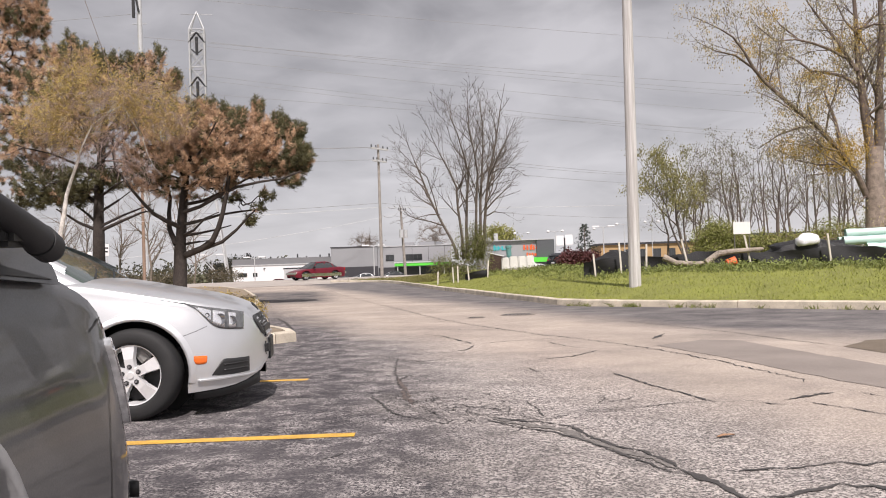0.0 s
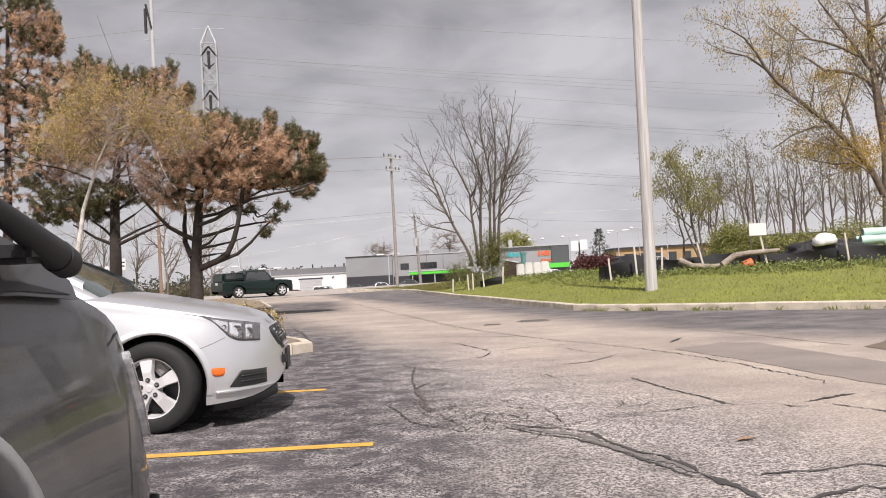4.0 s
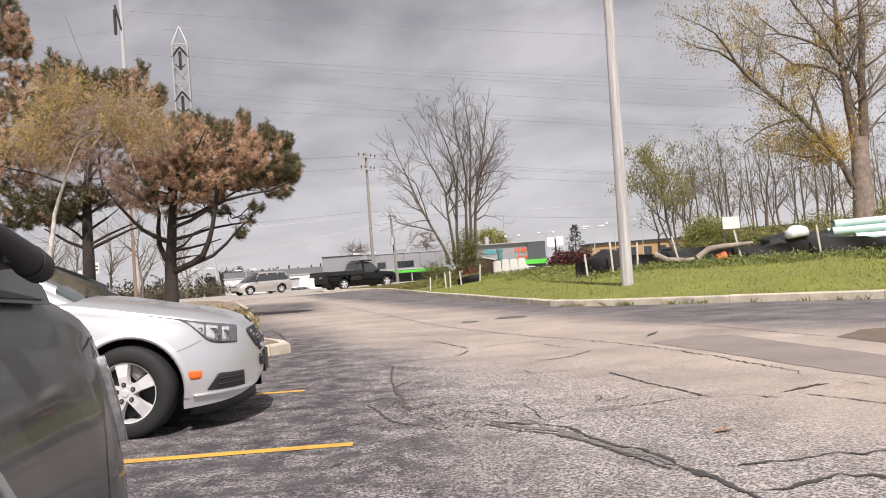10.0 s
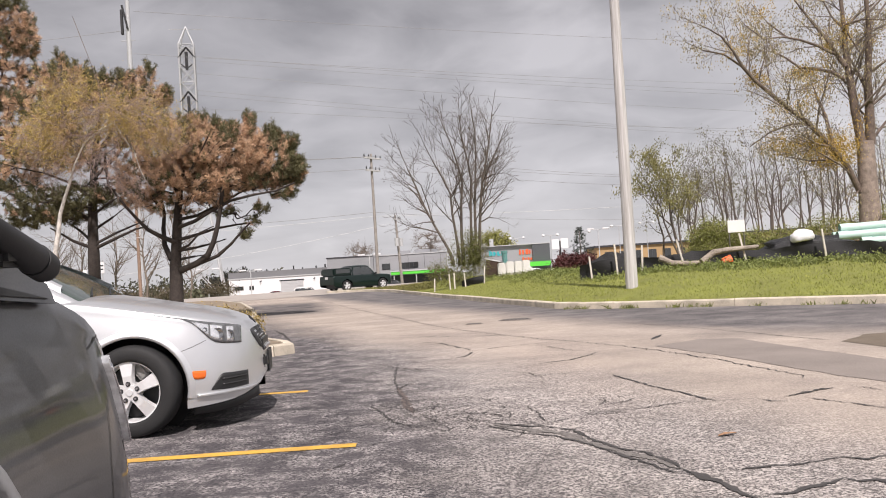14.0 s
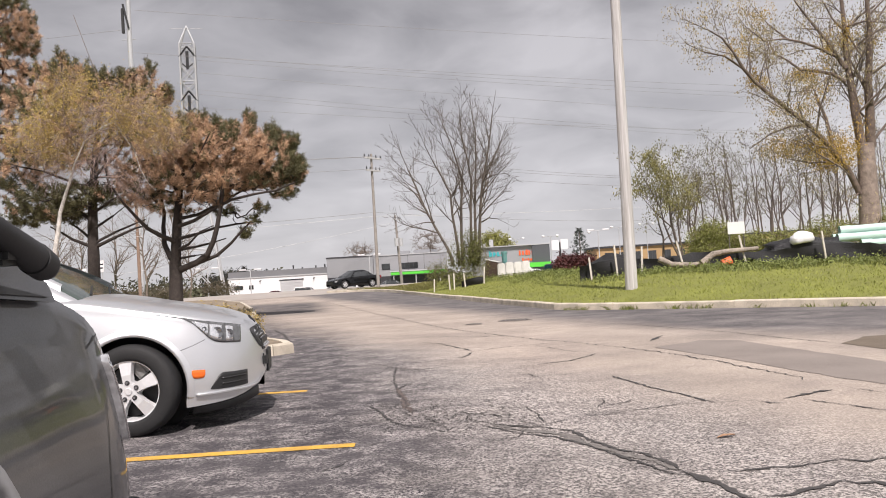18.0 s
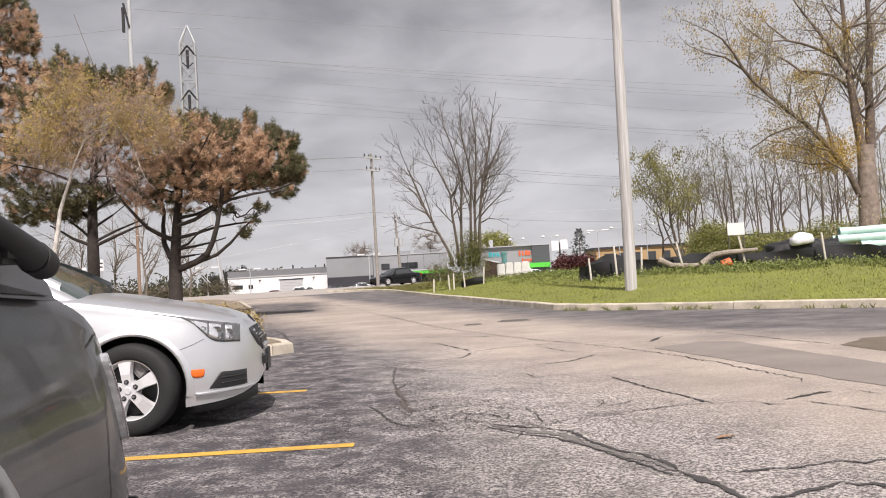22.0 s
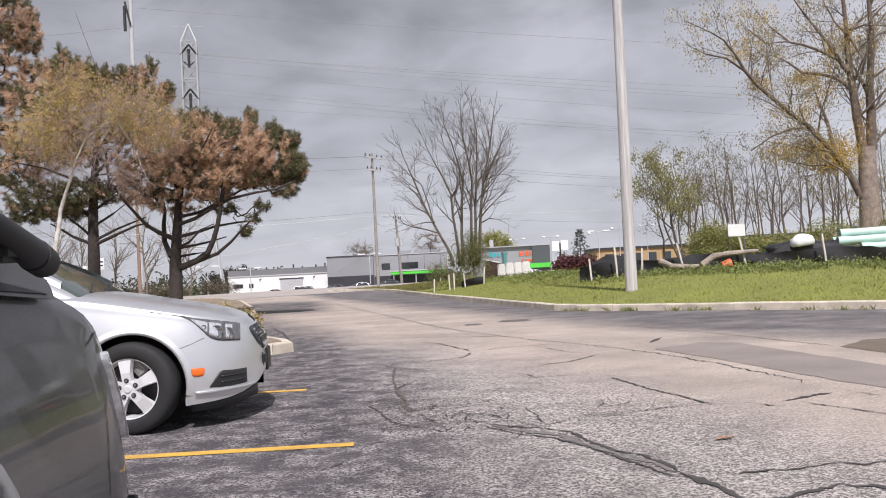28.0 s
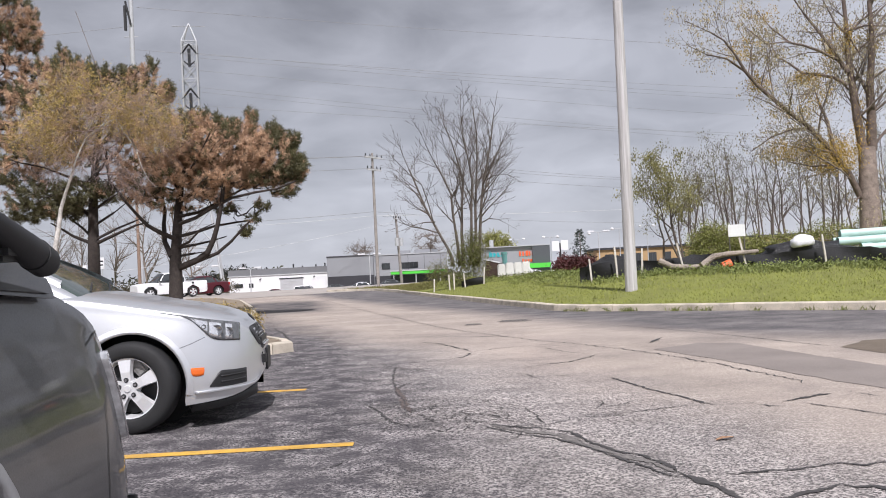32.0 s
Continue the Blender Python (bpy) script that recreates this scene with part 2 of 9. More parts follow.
# ---- ground, lot, road ----
def asphalt_material():
    m, nt, b = base_nodes("asphalt")
    N, L = nt.nodes, nt.links
    tc = N.new("ShaderNodeTexCoord")
    geo = tc.outputs["Object"]

    def noise(scale, detail=4.0, rough=0.55, dist=0.0):
        n = N.new("ShaderNodeTexNoise")
        n.inputs["Scale"].default_value = scale
        n.inputs["Detail"].default_value = detail
        n.inputs["Roughness"].default_value = rough
        n.inputs["Distortion"].default_value = dist
        L.new(geo, n.inputs["Vector"])
        return n.outputs["Fac"]

    def ramp(src, p0, c0, p1, c1):
        r = N.new("ShaderNodeValToRGB")
        r.color_ramp.elements[0].position, r.color_ramp.elements[1].position = p0, p1
        r.color_ramp.elements[0].color, r.color_ramp.elements[1].color = (*c0, 1), (*c1, 1)
        L.new(src, r.inputs[0])
        return r.outputs["Color"]

    def mix(f, a, c, mode="MIX"):
        x = N.new("ShaderNodeMixRGB"); x.blend_type = mode
        for s, v in (("Fac", f), ("Color1", a), ("Color2", c)):
            if isinstance(v, (int, float)):
                x.inputs[s].default_value = v
            elif isinstance(v, tuple):
                x.inputs[s].default_value = (*v, 1)
            else:
                L.new(v, x.inputs[s])
        return x.outputs[0]

    sep = N.new("ShaderNodeSeparateXYZ"); L.new(geo, sep.inputs[0])

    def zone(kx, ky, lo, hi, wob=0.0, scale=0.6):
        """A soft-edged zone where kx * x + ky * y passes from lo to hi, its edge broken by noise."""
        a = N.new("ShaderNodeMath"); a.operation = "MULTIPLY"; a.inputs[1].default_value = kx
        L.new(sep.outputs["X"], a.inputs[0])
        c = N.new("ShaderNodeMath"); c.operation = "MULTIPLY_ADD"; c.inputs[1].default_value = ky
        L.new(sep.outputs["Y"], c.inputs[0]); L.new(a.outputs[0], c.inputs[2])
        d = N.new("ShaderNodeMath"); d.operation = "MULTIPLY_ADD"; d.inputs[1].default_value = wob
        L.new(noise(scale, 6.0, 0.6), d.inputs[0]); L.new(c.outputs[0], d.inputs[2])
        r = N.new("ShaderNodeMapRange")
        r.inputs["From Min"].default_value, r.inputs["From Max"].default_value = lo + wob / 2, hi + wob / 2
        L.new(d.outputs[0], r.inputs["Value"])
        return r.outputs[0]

    def times(a, c):
        m = N.new("ShaderNodeMath"); m.operation = "MULTIPLY"
        L.new(a, m.inputs[0]); L.new(c, m.inputs[1])
        return m.outputs[0]

    # pale stones laid bare in the worn surface
    sp = N.new("ShaderNodeTexVoronoi"); sp.inputs["Scale"].default_value = 92.0
    L.new(geo, sp.inputs["Vector"])
    sw = N.new("ShaderNodeSeparateColor"); L.new(sp.outputs["Color"], sw.inputs[0])
    worn = ramp(noise(64.0, 2.0, 0.7, 0.9), 0.50, (0, 0, 0), 0.56, (1, 1, 1))
    stones = mix(0.75, ramp(sw.outputs[0], 0.55, (0, 0, 0), 0.70, (1, 1, 1)), worn, "LIGHTEN")
    clump = ramp(noise(26.0, 5.0, 0.75), 0.34, (0.35, 0.35, 0.35), 0.52, (1, 1, 1))
    stone_f = mix(1.0, stones, clump, "MULTIPLY")
    # worn grey middle, dark sealed stalls, sandy aisle, dark seal along the far kerb
    grey = ramp(noise(0.9, 7.0, 0.65, 0.4), 0.34, (0.066, 0.061, 0.061), 0.70, (0.122, 0.110, 0.104))
    bald = ramp(noise(1.7, 9.0, 0.72, 0.2), 0.36, (0.52, 0.52, 0.52), 0.52, (1, 1, 1))
    grey = mix(mix(1.0, stone_f, bald, "MULTIPLY"), grey, (0.54, 0.492, 0.460))
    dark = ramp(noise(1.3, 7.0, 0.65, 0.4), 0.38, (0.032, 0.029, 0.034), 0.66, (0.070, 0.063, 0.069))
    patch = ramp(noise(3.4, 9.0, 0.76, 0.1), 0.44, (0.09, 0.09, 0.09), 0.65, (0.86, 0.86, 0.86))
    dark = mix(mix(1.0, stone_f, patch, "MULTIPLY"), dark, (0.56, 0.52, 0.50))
    sand = ramp(noise(0.7, 7.0, 0.62), 0.32, (0.335, 0.283, 0.240), 0.68, (0.425, 0.362, 0.312))
    sand = mix(0.36, sand, mix(stone_f, (0.20, 0.175, 0.155), (0.56, 0.49, 0.43)))
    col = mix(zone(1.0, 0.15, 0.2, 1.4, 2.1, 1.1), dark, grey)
    col = mix(zone(2.55, 1.0, 8.2, 12.2, 5.0, 0.5), col, sand)
    band = times(zone(0.956, 0.292, 6.0, 7.4, 1.0, 0.5), zone(0.70, 0.71, 9.7, 11.6, 1.6, 0.5))
    tar = ramp(noise(1.1, 8.0, 0.7), 0.36, (0.060, 0.056, 0.062), 0.66, (0.20, 0.185, 0.18))
    col = mix(band, col, mix(0.12, tar, grey))
    # dark patch beside the island: the pines' shade, painted into the asphalt colour
    isle_shade = times(times(zone(0.0, 1.0, 25.0, 28.0, 2.0), zone(0.0, -1.0, -41.0, -37.0, 2.0)), zone(-1.0, -0.16, -1.0, 0.1, 1.0))
    col = mix(isle_shade, col, ramp(noise(0.9, 7.0, 0.7), 0.38, (0.075, 0.070, 0.074), 0.66, (0.22, 0.195, 0.18)))
    fn = ramp(noise(55.0, 5.0, 0.8), 0.32, (0.70, 0.70, 0.70), 0.66, (1.25, 1.25, 1.25))
    col = mix(0.9, col, fn, "MULTIPLY")
    # broad stains and worn wheel tracks
    mp = N.new("ShaderNodeMapping")
    mp.inputs["Rotation"].default_value = (0, 0, radians(12))
    mp.inputs["Scale"].default_value = (0.7, 1.3, 1.0)
    L.new(geo, mp.inputs[0])
    sn = N.new("ShaderNodeTexNoise")
    sn.inputs["Scale"].default_value, sn.inputs["Detail"].default_value, sn.inputs["Roughness"].default_value = 0.6, 7.0, 0.65
    L.new(mp.outputs[0], sn.inputs["Vector"])
    streak = mix(zone(2.55, 1.0, 8.2, 12.2, 2.0, 0.5), (1.0, 1.0, 1.0), ramp(sn.outputs["Fac"], 0.36, (0.66, 0.66, 0.67), 0.58, (1.14, 1.13, 1.12)))
    col = mix(0.4, col, streak, "MULTIPLY")
    col = mix(0.5, col, ramp(noise(0.42, 9.0, 0.68, 0.8), 0.36, (0.70, 0.70, 0.72), 0.60, (1.13, 1.13, 1.12)), "MULTIPLY")
    col = mix(0.28, col, ramp(noise(3.2, 8.0, 0.72, 0.5), 0.36, (0.76, 0.76, 0.77), 0.62, (1.14, 1.14, 1.13)), "MULTIPLY")
    L.new(col, b.inputs["Base Color"])
    b.inputs["Roughness"].default_value = 0.85
    b.inputs["Specular IOR Level"].default_value = 0.3
    bp = N.new("ShaderNodeBump"); bp.inputs["Strength"].default_value = 0.5; bp.inputs["Distance"].default_value = 0.006
    L.new(sp.outputs["Distance"], bp.inputs["Height"]); L.new(bp.outputs[0], b.inputs["Normal"])
    return m


ASPHALT = asphalt_material()
ROAD_MAT = mat("road_asphalt", (0.40, 0.36, 0.325), 0.85, var=0.25, scale=0.6, fine=30, bump=0.2)
CRACK_MAT = mat("crack_tar", (0.066, 0.060, 0.058), 0.7, var=0.4, scale=5, fine=60, bump=0.5)
PATCH_MAT = mat("asphalt_patch", (0.265, 0.228, 0.204), 0.85, var=0.3, scale=1.5, fine=60, bump=0.4)
YELLOW = mat("line_paint", (0.72, 0.42, 0.05), 0.7, var=0.45, scale=9, fine=70, bump=0.3, col2=(0.42, 0.25, 0.06))
TURF = mat("turf", (0.23, 0.25, 0.046), 0.9, var=0.45, scale=1.0, fine=45, bump=0.8, dist=0.03, col2=(0.15, 0.155, 0.04))
FAR_GROUND = mat("far_ground", (0.13, 0.14, 0.06), 0.95, var=0.4, scale=0.08, fine=2.0, bump=0.2)


def build_ground():
    far = [-3000, -1200, -600, -300, -200, -150, -120, -100, -80, -60, -45]
    xs = far + list(range(-36, 37, 4)) + [-v for v in reversed(far)]
    ys = [-3000, -1000, -300, -100, -40] + list(range(-20, 140, 4)) + [150, 170, 200, 260, 400, 700, 1300, 3000]
    g = sheet("ground", xs, ys, lambda x, y: land(x, y) - 0.06, FAR_GROUND)
    tagged(g, "flat grassy ground reaching the horizon", "ground", kind="structure")
    xs = [v * 1.0 for v in range(-26, 27)]
    ys = [v * 1.0 for v in range(-24, 76)]
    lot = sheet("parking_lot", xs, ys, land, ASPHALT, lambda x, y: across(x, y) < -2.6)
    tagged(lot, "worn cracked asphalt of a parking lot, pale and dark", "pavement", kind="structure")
    verts, faces = [], []
    st = list(range(-640, 641, 8))
    pr = [-5.0, -3, 0, 3, 6, 9, 12, 15]
    for s in st:
        for p in pr:
            x, y = road_xy(s, p)
            verts.append((x, y, land(x, y) + 0.012))
    n = len(pr)
    for i in range(len(st) - 1):
        for j in range(n - 1):
            faces.append((i * n + j, (i + 1) * n + j, (i + 1) * n + j + 1, i * n + j + 1))
    tagged(put("road", mesh_of("road", verts, faces, ROAD_MAT, True)), "grey asphalt street beyond the parking lot", "road", kind="structure")
    # asphalt yard before the shops
    ys = [v * 6.0 for v in range(16, 40)]
    xs = [v * 6.0 for v in range(-16, 12)]
    yard = sheet("shop_yard", xs, ys, lambda x, y: land(x, y) - 0.03, ROAD_MAT, lambda x, y: across(x, y) > 20)
    tagged(yard, "pale asphalt yard before the shop buildings", "pavement", kind="structure")


build_ground()

KERB = [(26, -4.5), (18, 4.0), (12, 10.3), (7.6, 14.6), (5.6, 16.6), (3.6, 18.5), (2.95, 19.15), (2.5, 19.9), (2.15, 22.0), (1.42, 25.6),
        (0.3, 31.6), (-1.2, 39.5), (-2.8, 47.2), (-4.4, 52.5), (-6.0, 55.2), (-7.9, 56.2)]
ISLE = [(-14.0, 12.6), (-8.0, 12.0), (-2.85, 11.8), (-2.45, 11.85), (-2.22, 12.2), (-2.42, 12.9), (-2.95, 13.9), (-3.45, 16.0), (-4.35, 19.2), (-5.6, 25.0),
        (-7.3, 32.0), (-9.6, 40.0), (-12.5, 47.0), (-14.5, 49.5)]


def normals(line, side):
    out = []
    for i in range(len(line)):
        a, b = Vector(line[max(0, i - 1)]), Vector(line[min(len(line) - 1, i + 1)])
        d = (b - a).normalized()
        out.append(Vector((d.y, -d.x)) * side)
    return out


def resample(line, step):
    out = [Vector(line[0])]
    for a, b in zip(line, line[1:]):
        a, b = Vector(a), Vector(b)
        k = max(1, round((b - a).length / step))
        out += [a.lerp(b, (i + 1) / k) for i in range(k)]
    return out


def build_kerb(name, line, side, label):
    """Cast kerb stones butted end to end along the line; 'side' is the planted side."""
    root = thing(name, label=label, category="kerb", kind="structure")
    pts = resample(line, 3.0)
    nr = normals(pts, side)
    prof = [(0, -0.1), (0.012, 0.125), (0.03, 0.145), (0.05, 0.15), (0.15, 0.15), (0.16, -0.1)]
    for i in range(len(pts) - 1):
        verts = []
        for k, e in ((i, 0.006), (i + 1, -0.006)):
            d = (pts[i + 1] - pts[i]).normalized() * e
            for o, z in prof:
                q = pts[k] + nr[k] * o + d
                verts.append((q.x, q.y, land(q.x, q.y) + z + 0.006 * math.sin(i * 1.7)))
        n = len(prof)
        faces = [(j, j + 1, n + j + 1, n + j) for j in range(n - 1)] + [tuple(range(n)), tuple(range(2 * n - 1, n - 1, -1))]
        put("kerb_stone", mesh_of("kerb_stone", verts, faces, CONCRETE), root)
    return root


def berm_height(d, u):
    """Height of the grass bank d metres behind the kerb; u falls from 1 to 0 towards the street."""
    h = 0.14 + 0.24 * ease(d, 0.1, 2.6) + 0.30 * ease(d, 1.5, 5.5)
    return 0.14 + (h - 0.14) * (0.25 + 0.75 * u)


BERM_PTS = resample(KERB, 1.5)
BERM_NR = normals(BERM_PTS, 1)


def berm_u(y):
    return 1 - ease(y, 46, 62)


SEG_A = np.array(KERB[:-1], float)
SEG_B = np.array(KERB[1:], float)


def kerb_distance(x, y):
    """Metres behind the kerb line; negative on the asphalt."""
    p = np.array((x, y))
    d = SEG_B - SEG_A
    t = np.clip(((p - SEG_A) * d).sum(1) / (d * d).sum(1), 0, 1)
    q = SEG_A + d * t[:, None] - p
    n = np.hypot(q[:, 0], q[:, 1])
    k = int(np.argmin(n))
    side = d[k, 1] * (p[0] - SEG_A[k, 0]) - d[k, 0] * (p[1] - SEG_A[k, 1])
    return n[k] if side > 0 else -n[k]


def berm_at(x, y):
    """Ground height on the bank."""
    d = max(0.15, kerb_distance(x, y))
    street = ease(-across(x, y), 3.0, 12.0)
    h = 0.13 + (berm_height(d, berm_u(y)) - 0.13) * street
    return land(x, y) + h + 0.02 * noise.noise(Vector((x * 0.8, y * 0.8, 0))) * ease(d, 0.2, 1.0)


def build_bank():
    build_kerb("kerb", KERB, 1, "pale weathered concrete kerb round the grass bank")
    # a lip of turf that follows the kerb, then an even sheet behind it
    verts, faces = [], []
    offs = [0.15, 0.35, 0.7, 1.1]
    pts = resample(KERB, 0.7)
    nr = normals(pts, 1)
    for p, v in zip(pts, nr):
        for d in offs:
            q = p + v * d
            verts.append((q.x, q.y, berm_at(q.x, q.y) + 0.004))
    n = len(offs)
    for i in range(len(pts) - 1):
        for j in range(n - 1):
            faces.append((i * n + j, (i + 1) * n + j, (i + 1) * n + j + 1, i * n + j + 1))
    xs = [-9 + 0.7 * k for k in range(62)]
    ys = [-4 + 0.7 * k for k in range(94)]
    idx = {}
    m = len(verts)
    for j, y in enumerate(ys):
        for i, x in enumerate(xs):
            d = kerb_distance(x, y)
            if d > 0.3 and across(x, y) < -2.4:
                idx[i, j] = len(verts)
                edge = ease(min(xs[-1] - x, 3.0), 0, 3.0)
                verts.append((x, y, lerp(land(x, y) - 0.1, berm_at(x, y), edge)))
    for j in range(len(ys) - 1):
        for i in range(len(xs) - 1):
            q = [(i, j), (i + 1, j), (i + 1, j + 1), (i, j + 1)]
            if all(k in idx for k in q):
                faces.append([idx[k] for k in q])
    tagged(put("grass_bank", mesh_of("grass_bank", verts, faces, TURF, True)), "low mown grass bank rising behind the kerb", "lawn", kind="structure")


build_bank()


def build_island():
    build_kerb("island_kerb", ISLE, -1, "pale concrete kerb round the planted island")
    inner = [p + v * 0.15 for p, v in zip(resample(ISLE, 1.5), normals(resample(ISLE, 1.5), -1))]
    verts = [(p.x, p.y, land(p.x, p.y) + 0.13) for p in inner]
    k = len(verts)
    verts += [(-30, 50, 0.2), (-40, 30, 0.2), (-30, 14, 0.13)]
    bm = bmesh.new()
    vs = [bm.verts.new(v) for v in verts]
    bm.faces.new(vs)
    bmesh.ops.triangulate(bm, faces=bm.faces)
    ob = part("island_bed", bm, mat("mulch", (0.30, 0.24, 0.17), 0.95, var=0.45, scale=2, fine=40, bump=0.8, dist=0.03), None)
    tagged(ob, "dry earth and straw bed under the pines", "planting bed", kind="structure")


build_island()


def strip(name, pts, width, z, material, parent=None, seed=1, jag=0.5):
    """A ragged flat band along a line."""
    rnd = random.Random(seed)
    p = resample(pts, 0.035 if jag and max(q[1] for q in pts) < 8 else 0.06)
    far = 0.6 + 0.06 * max(q.y for q in p)
    for i in range(1, len(p) - 1):
        w = Vector((noise.noise(Vector((p[i].x * 2.2, p[i].y * 2.2, seed))), noise.noise(Vector((p[i].x * 2.2, p[i].y * 2.2, seed + 50)))))
        p[i] = p[i] + (w * 0.016 + Vector((rnd.uniform(-1, 1), rnd.uniform(-1, 1))) * 0.010 * far) * (1 if jag else 0)
    nr = normals(p, 1)
    verts, faces = [], []
    for i, (q, v) in enumerate(zip(p, nr)):
        w = width * (0.38 + 0.75 * abs(noise.noise(Vector((q.x * 5, q.y * 5, seed)))) * 1.8 + rnd.uniform(0, .25)) * 0.5 if jag else width / 2
        if jag:
            e = min(i, len(p) - 1 - i) / 6.0
            w *= min(1.0, 0.15 + e)
        for s in (-1, 1):
            a = q + v * w * s * (rnd.uniform(0.45, 1.55) if jag else 1.0)
            verts.append((a.x, a.y, land(a.x, a.y) + z))
    for i in range(len(p) - 1):
        faces.append((2 * i, 2 * i + 1, 2 * i + 3, 2 * i + 2))
    return put(name, mesh_of(name, verts, faces, material), parent)


def crack(width, *pts):
    """A dark ragged fissure along a line on the lot, with a few short side cracks where it is broad and near."""
    width *= 0.62
    seed = int(abs(pts[0][0] * 37 + pts[0][1] * 11)) % 97
    tagged(strip("crack", list(pts), width, 0.005, CRACK_MAT, None, seed=seed, jag=1), "dark ragged crack in the worn asphalt", "crack", "cracks in the asphalt", "structure")


crack(0.032, (-6.55, 43.76), (-3.29, 28.93), (-1.86, 22.99), (-0.91, 19.08), (-0.14, 15.88), (0.52, 13.90), (0.91, 12.88), (1.31, 11.87), (1.62, 11.28), (1.88, 10.68), (2.15, 9.97), (2.37, 9.30), (2.50, 8.68), (2.64, 8.08), (2.70, 7.63), (2.81, 7.05), (2.81, 6.72))
crack(0.045, (-0.46, 12.74), (-0.12, 12.22), (0.12, 11.44), (0.31, 10.76))
crack(0.045, (0.31, 10.76), (0.18, 10.18), (-0.04, 9.97), (-0.37, 9.82), (-0.61, 9.59))
crack(0.035, (0.31, 10.76), (0.55, 11.01), (0.93, 11.19), (1.24, 11.26), (1.49, 11.46))
crack(0.03, (1.17, 10.96), (1.39, 10.20), (1.65, 9.77))
crack(0.04, (0.78, 8.80), (1.04, 8.99), (1.29, 9.09), (1.53, 9.44), (1.68, 9.69))
crack(0.03, (0.52, 8.42), (0.75, 8.18), (0.78, 7.94), (1.02, 7.97), (1.32, 8.05))
crack(0.055, (1.45, 7.65), (1.53, 7.19), (1.59, 6.85), (1.68, 6.56), (1.74, 6.33), (1.78, 6.10), (1.83, 5.95))
crack(0.026, (0.83, 5.71), (0.98, 5.73), (1.15, 5.81), (1.36, 5.88), (1.49, 5.94), (1.66, 5.98), (1.83, 5.95))
crack(0.02, (1.83, 5.95), (1.98, 5.97), (2.14, 5.94))
crack(0.1, (2.13, 5.89), (2.17, 5.80), (2.27, 5.79))
crack(0.1, (2.31, 5.96), (2.49, 6.05), (2.65, 6.16), (2.77, 6.20))
crack(0.026, (2.40, 5.90), (2.50, 5.72), (2.60, 5.54), (2.69, 5.31), (2.80, 5.05))
crack(0.036, (1.24, 4.03), (1.34, 4.03), (1.46, 4.07), (1.58, 4.06), (1.72, 4.10), (1.87, 4.14), (1.95, 4.07), (2.07, 4.11), (2.22, 4.13))
crack(0.042, (0.22, 5.68), (0.36, 5.54), (0.56, 5.42), (0.72, 5.24), (0.78, 4.96), (0.88, 4.65), (1.00, 4.51), (1.06, 4.31), (1.09, 4.08))
crack(0.036, (0.18, 5.61), (0.44, 5.23), (0.60, 5.10), (0.70, 4.90), (0.79, 4.69), (0.89, 4.41), (0.96, 4.23), (1.01, 4.10), (1.10, 3.99))
crack(0.07, (1.08, 4.11), (1.13, 3.96), (1.17, 3.83), (1.19, 3.68), (1.22, 3.56), (1.24, 3.41))
crack(0.05, (1.26, 3.59), (1.40, 3.59), (1.50, 3.66), (1.62, 3.71), (1.69, 3.76), (1.73, 3.69), (1.81, 3.71), (1.85, 3.63), (1.95, 3.55))
crack(0.025, (0.57, 5.49), (0.74, 5.63), (0.83, 5.71))
crack(0.024, (-0.05, 5.81), (0.18, 5.74), (0.37, 5.74), (0.58, 5.53))
crack(0.04, (-0.68, 6.77), (-0.53, 6.34), (-0.40, 5.87), (-0.23, 5.67), (-0.14, 5.58))
crack(0.035, (-0.49, 7.46), (-0.43, 7.88), (-0.29, 8.15))
crack(0.022, (-0.62, 5.10), (-0.53, 5.18), (-0.43, 5.24), (-0.29, 5.36))
crack(0.03, (-0.38, 5.87), (-0.43, 5.75), (-0.46, 5.60))
crack(0.03, (-0.49, 7.46), (-0.41, 7.03), (-0.35, 6.65), (-0.36, 6.44))
crack(0.022, (0.52, 6.35), (0.57, 5.96), (0.61, 5.53))
crack(0.02, (1.08, 6.49), (1.13, 6.30), (1.04, 6.07), (1.22, 6.16), (1.39, 6.32))
crack(0.03, (-1.45, 14.21), (-0.91, 14.57), (-0.03, 15.63))
crack(0.03, (-2.10, 13.50), (-1.43, 13.95), (-0.49, 13.77), (0.49, 13.18), (0.91, 12.88))
crack(0.09, (2.55, 10.76), (2.70, 11.11), (2.88, 11.47))
crack(0.03, (2.91, 6.27), (2.97, 6.13), (3.01, 5.97))
crack(0.03, (2.13, 15.41), (2.87, 14.08), (3.39, 12.54), (3.77, 11.22), (4.03, 10.02), (4.22, 9.28))
crack(0.07, (-3.75, 18.34), (-3.16, 16.39), (-2.75, 14.61))
crack(0.03, (-1.07, 10.31), (-0.67, 9.50), (-0.34, 9.07), (0.02, 9.27))
crack(0.02, (-1.18, 7.44), (-0.87, 7.33), (-0.73, 7.41))
crack(0.02, (-0.74, 4.54), (-0.66, 4.64), (-0.59, 4.82))
crack(0.03, (-0.61, 9.47), (-0.58, 8.54), (-0.49, 7.60))
crack(0.03, (-0.16, 5.59), (-0.05, 5.46), (-0.01, 5.59))


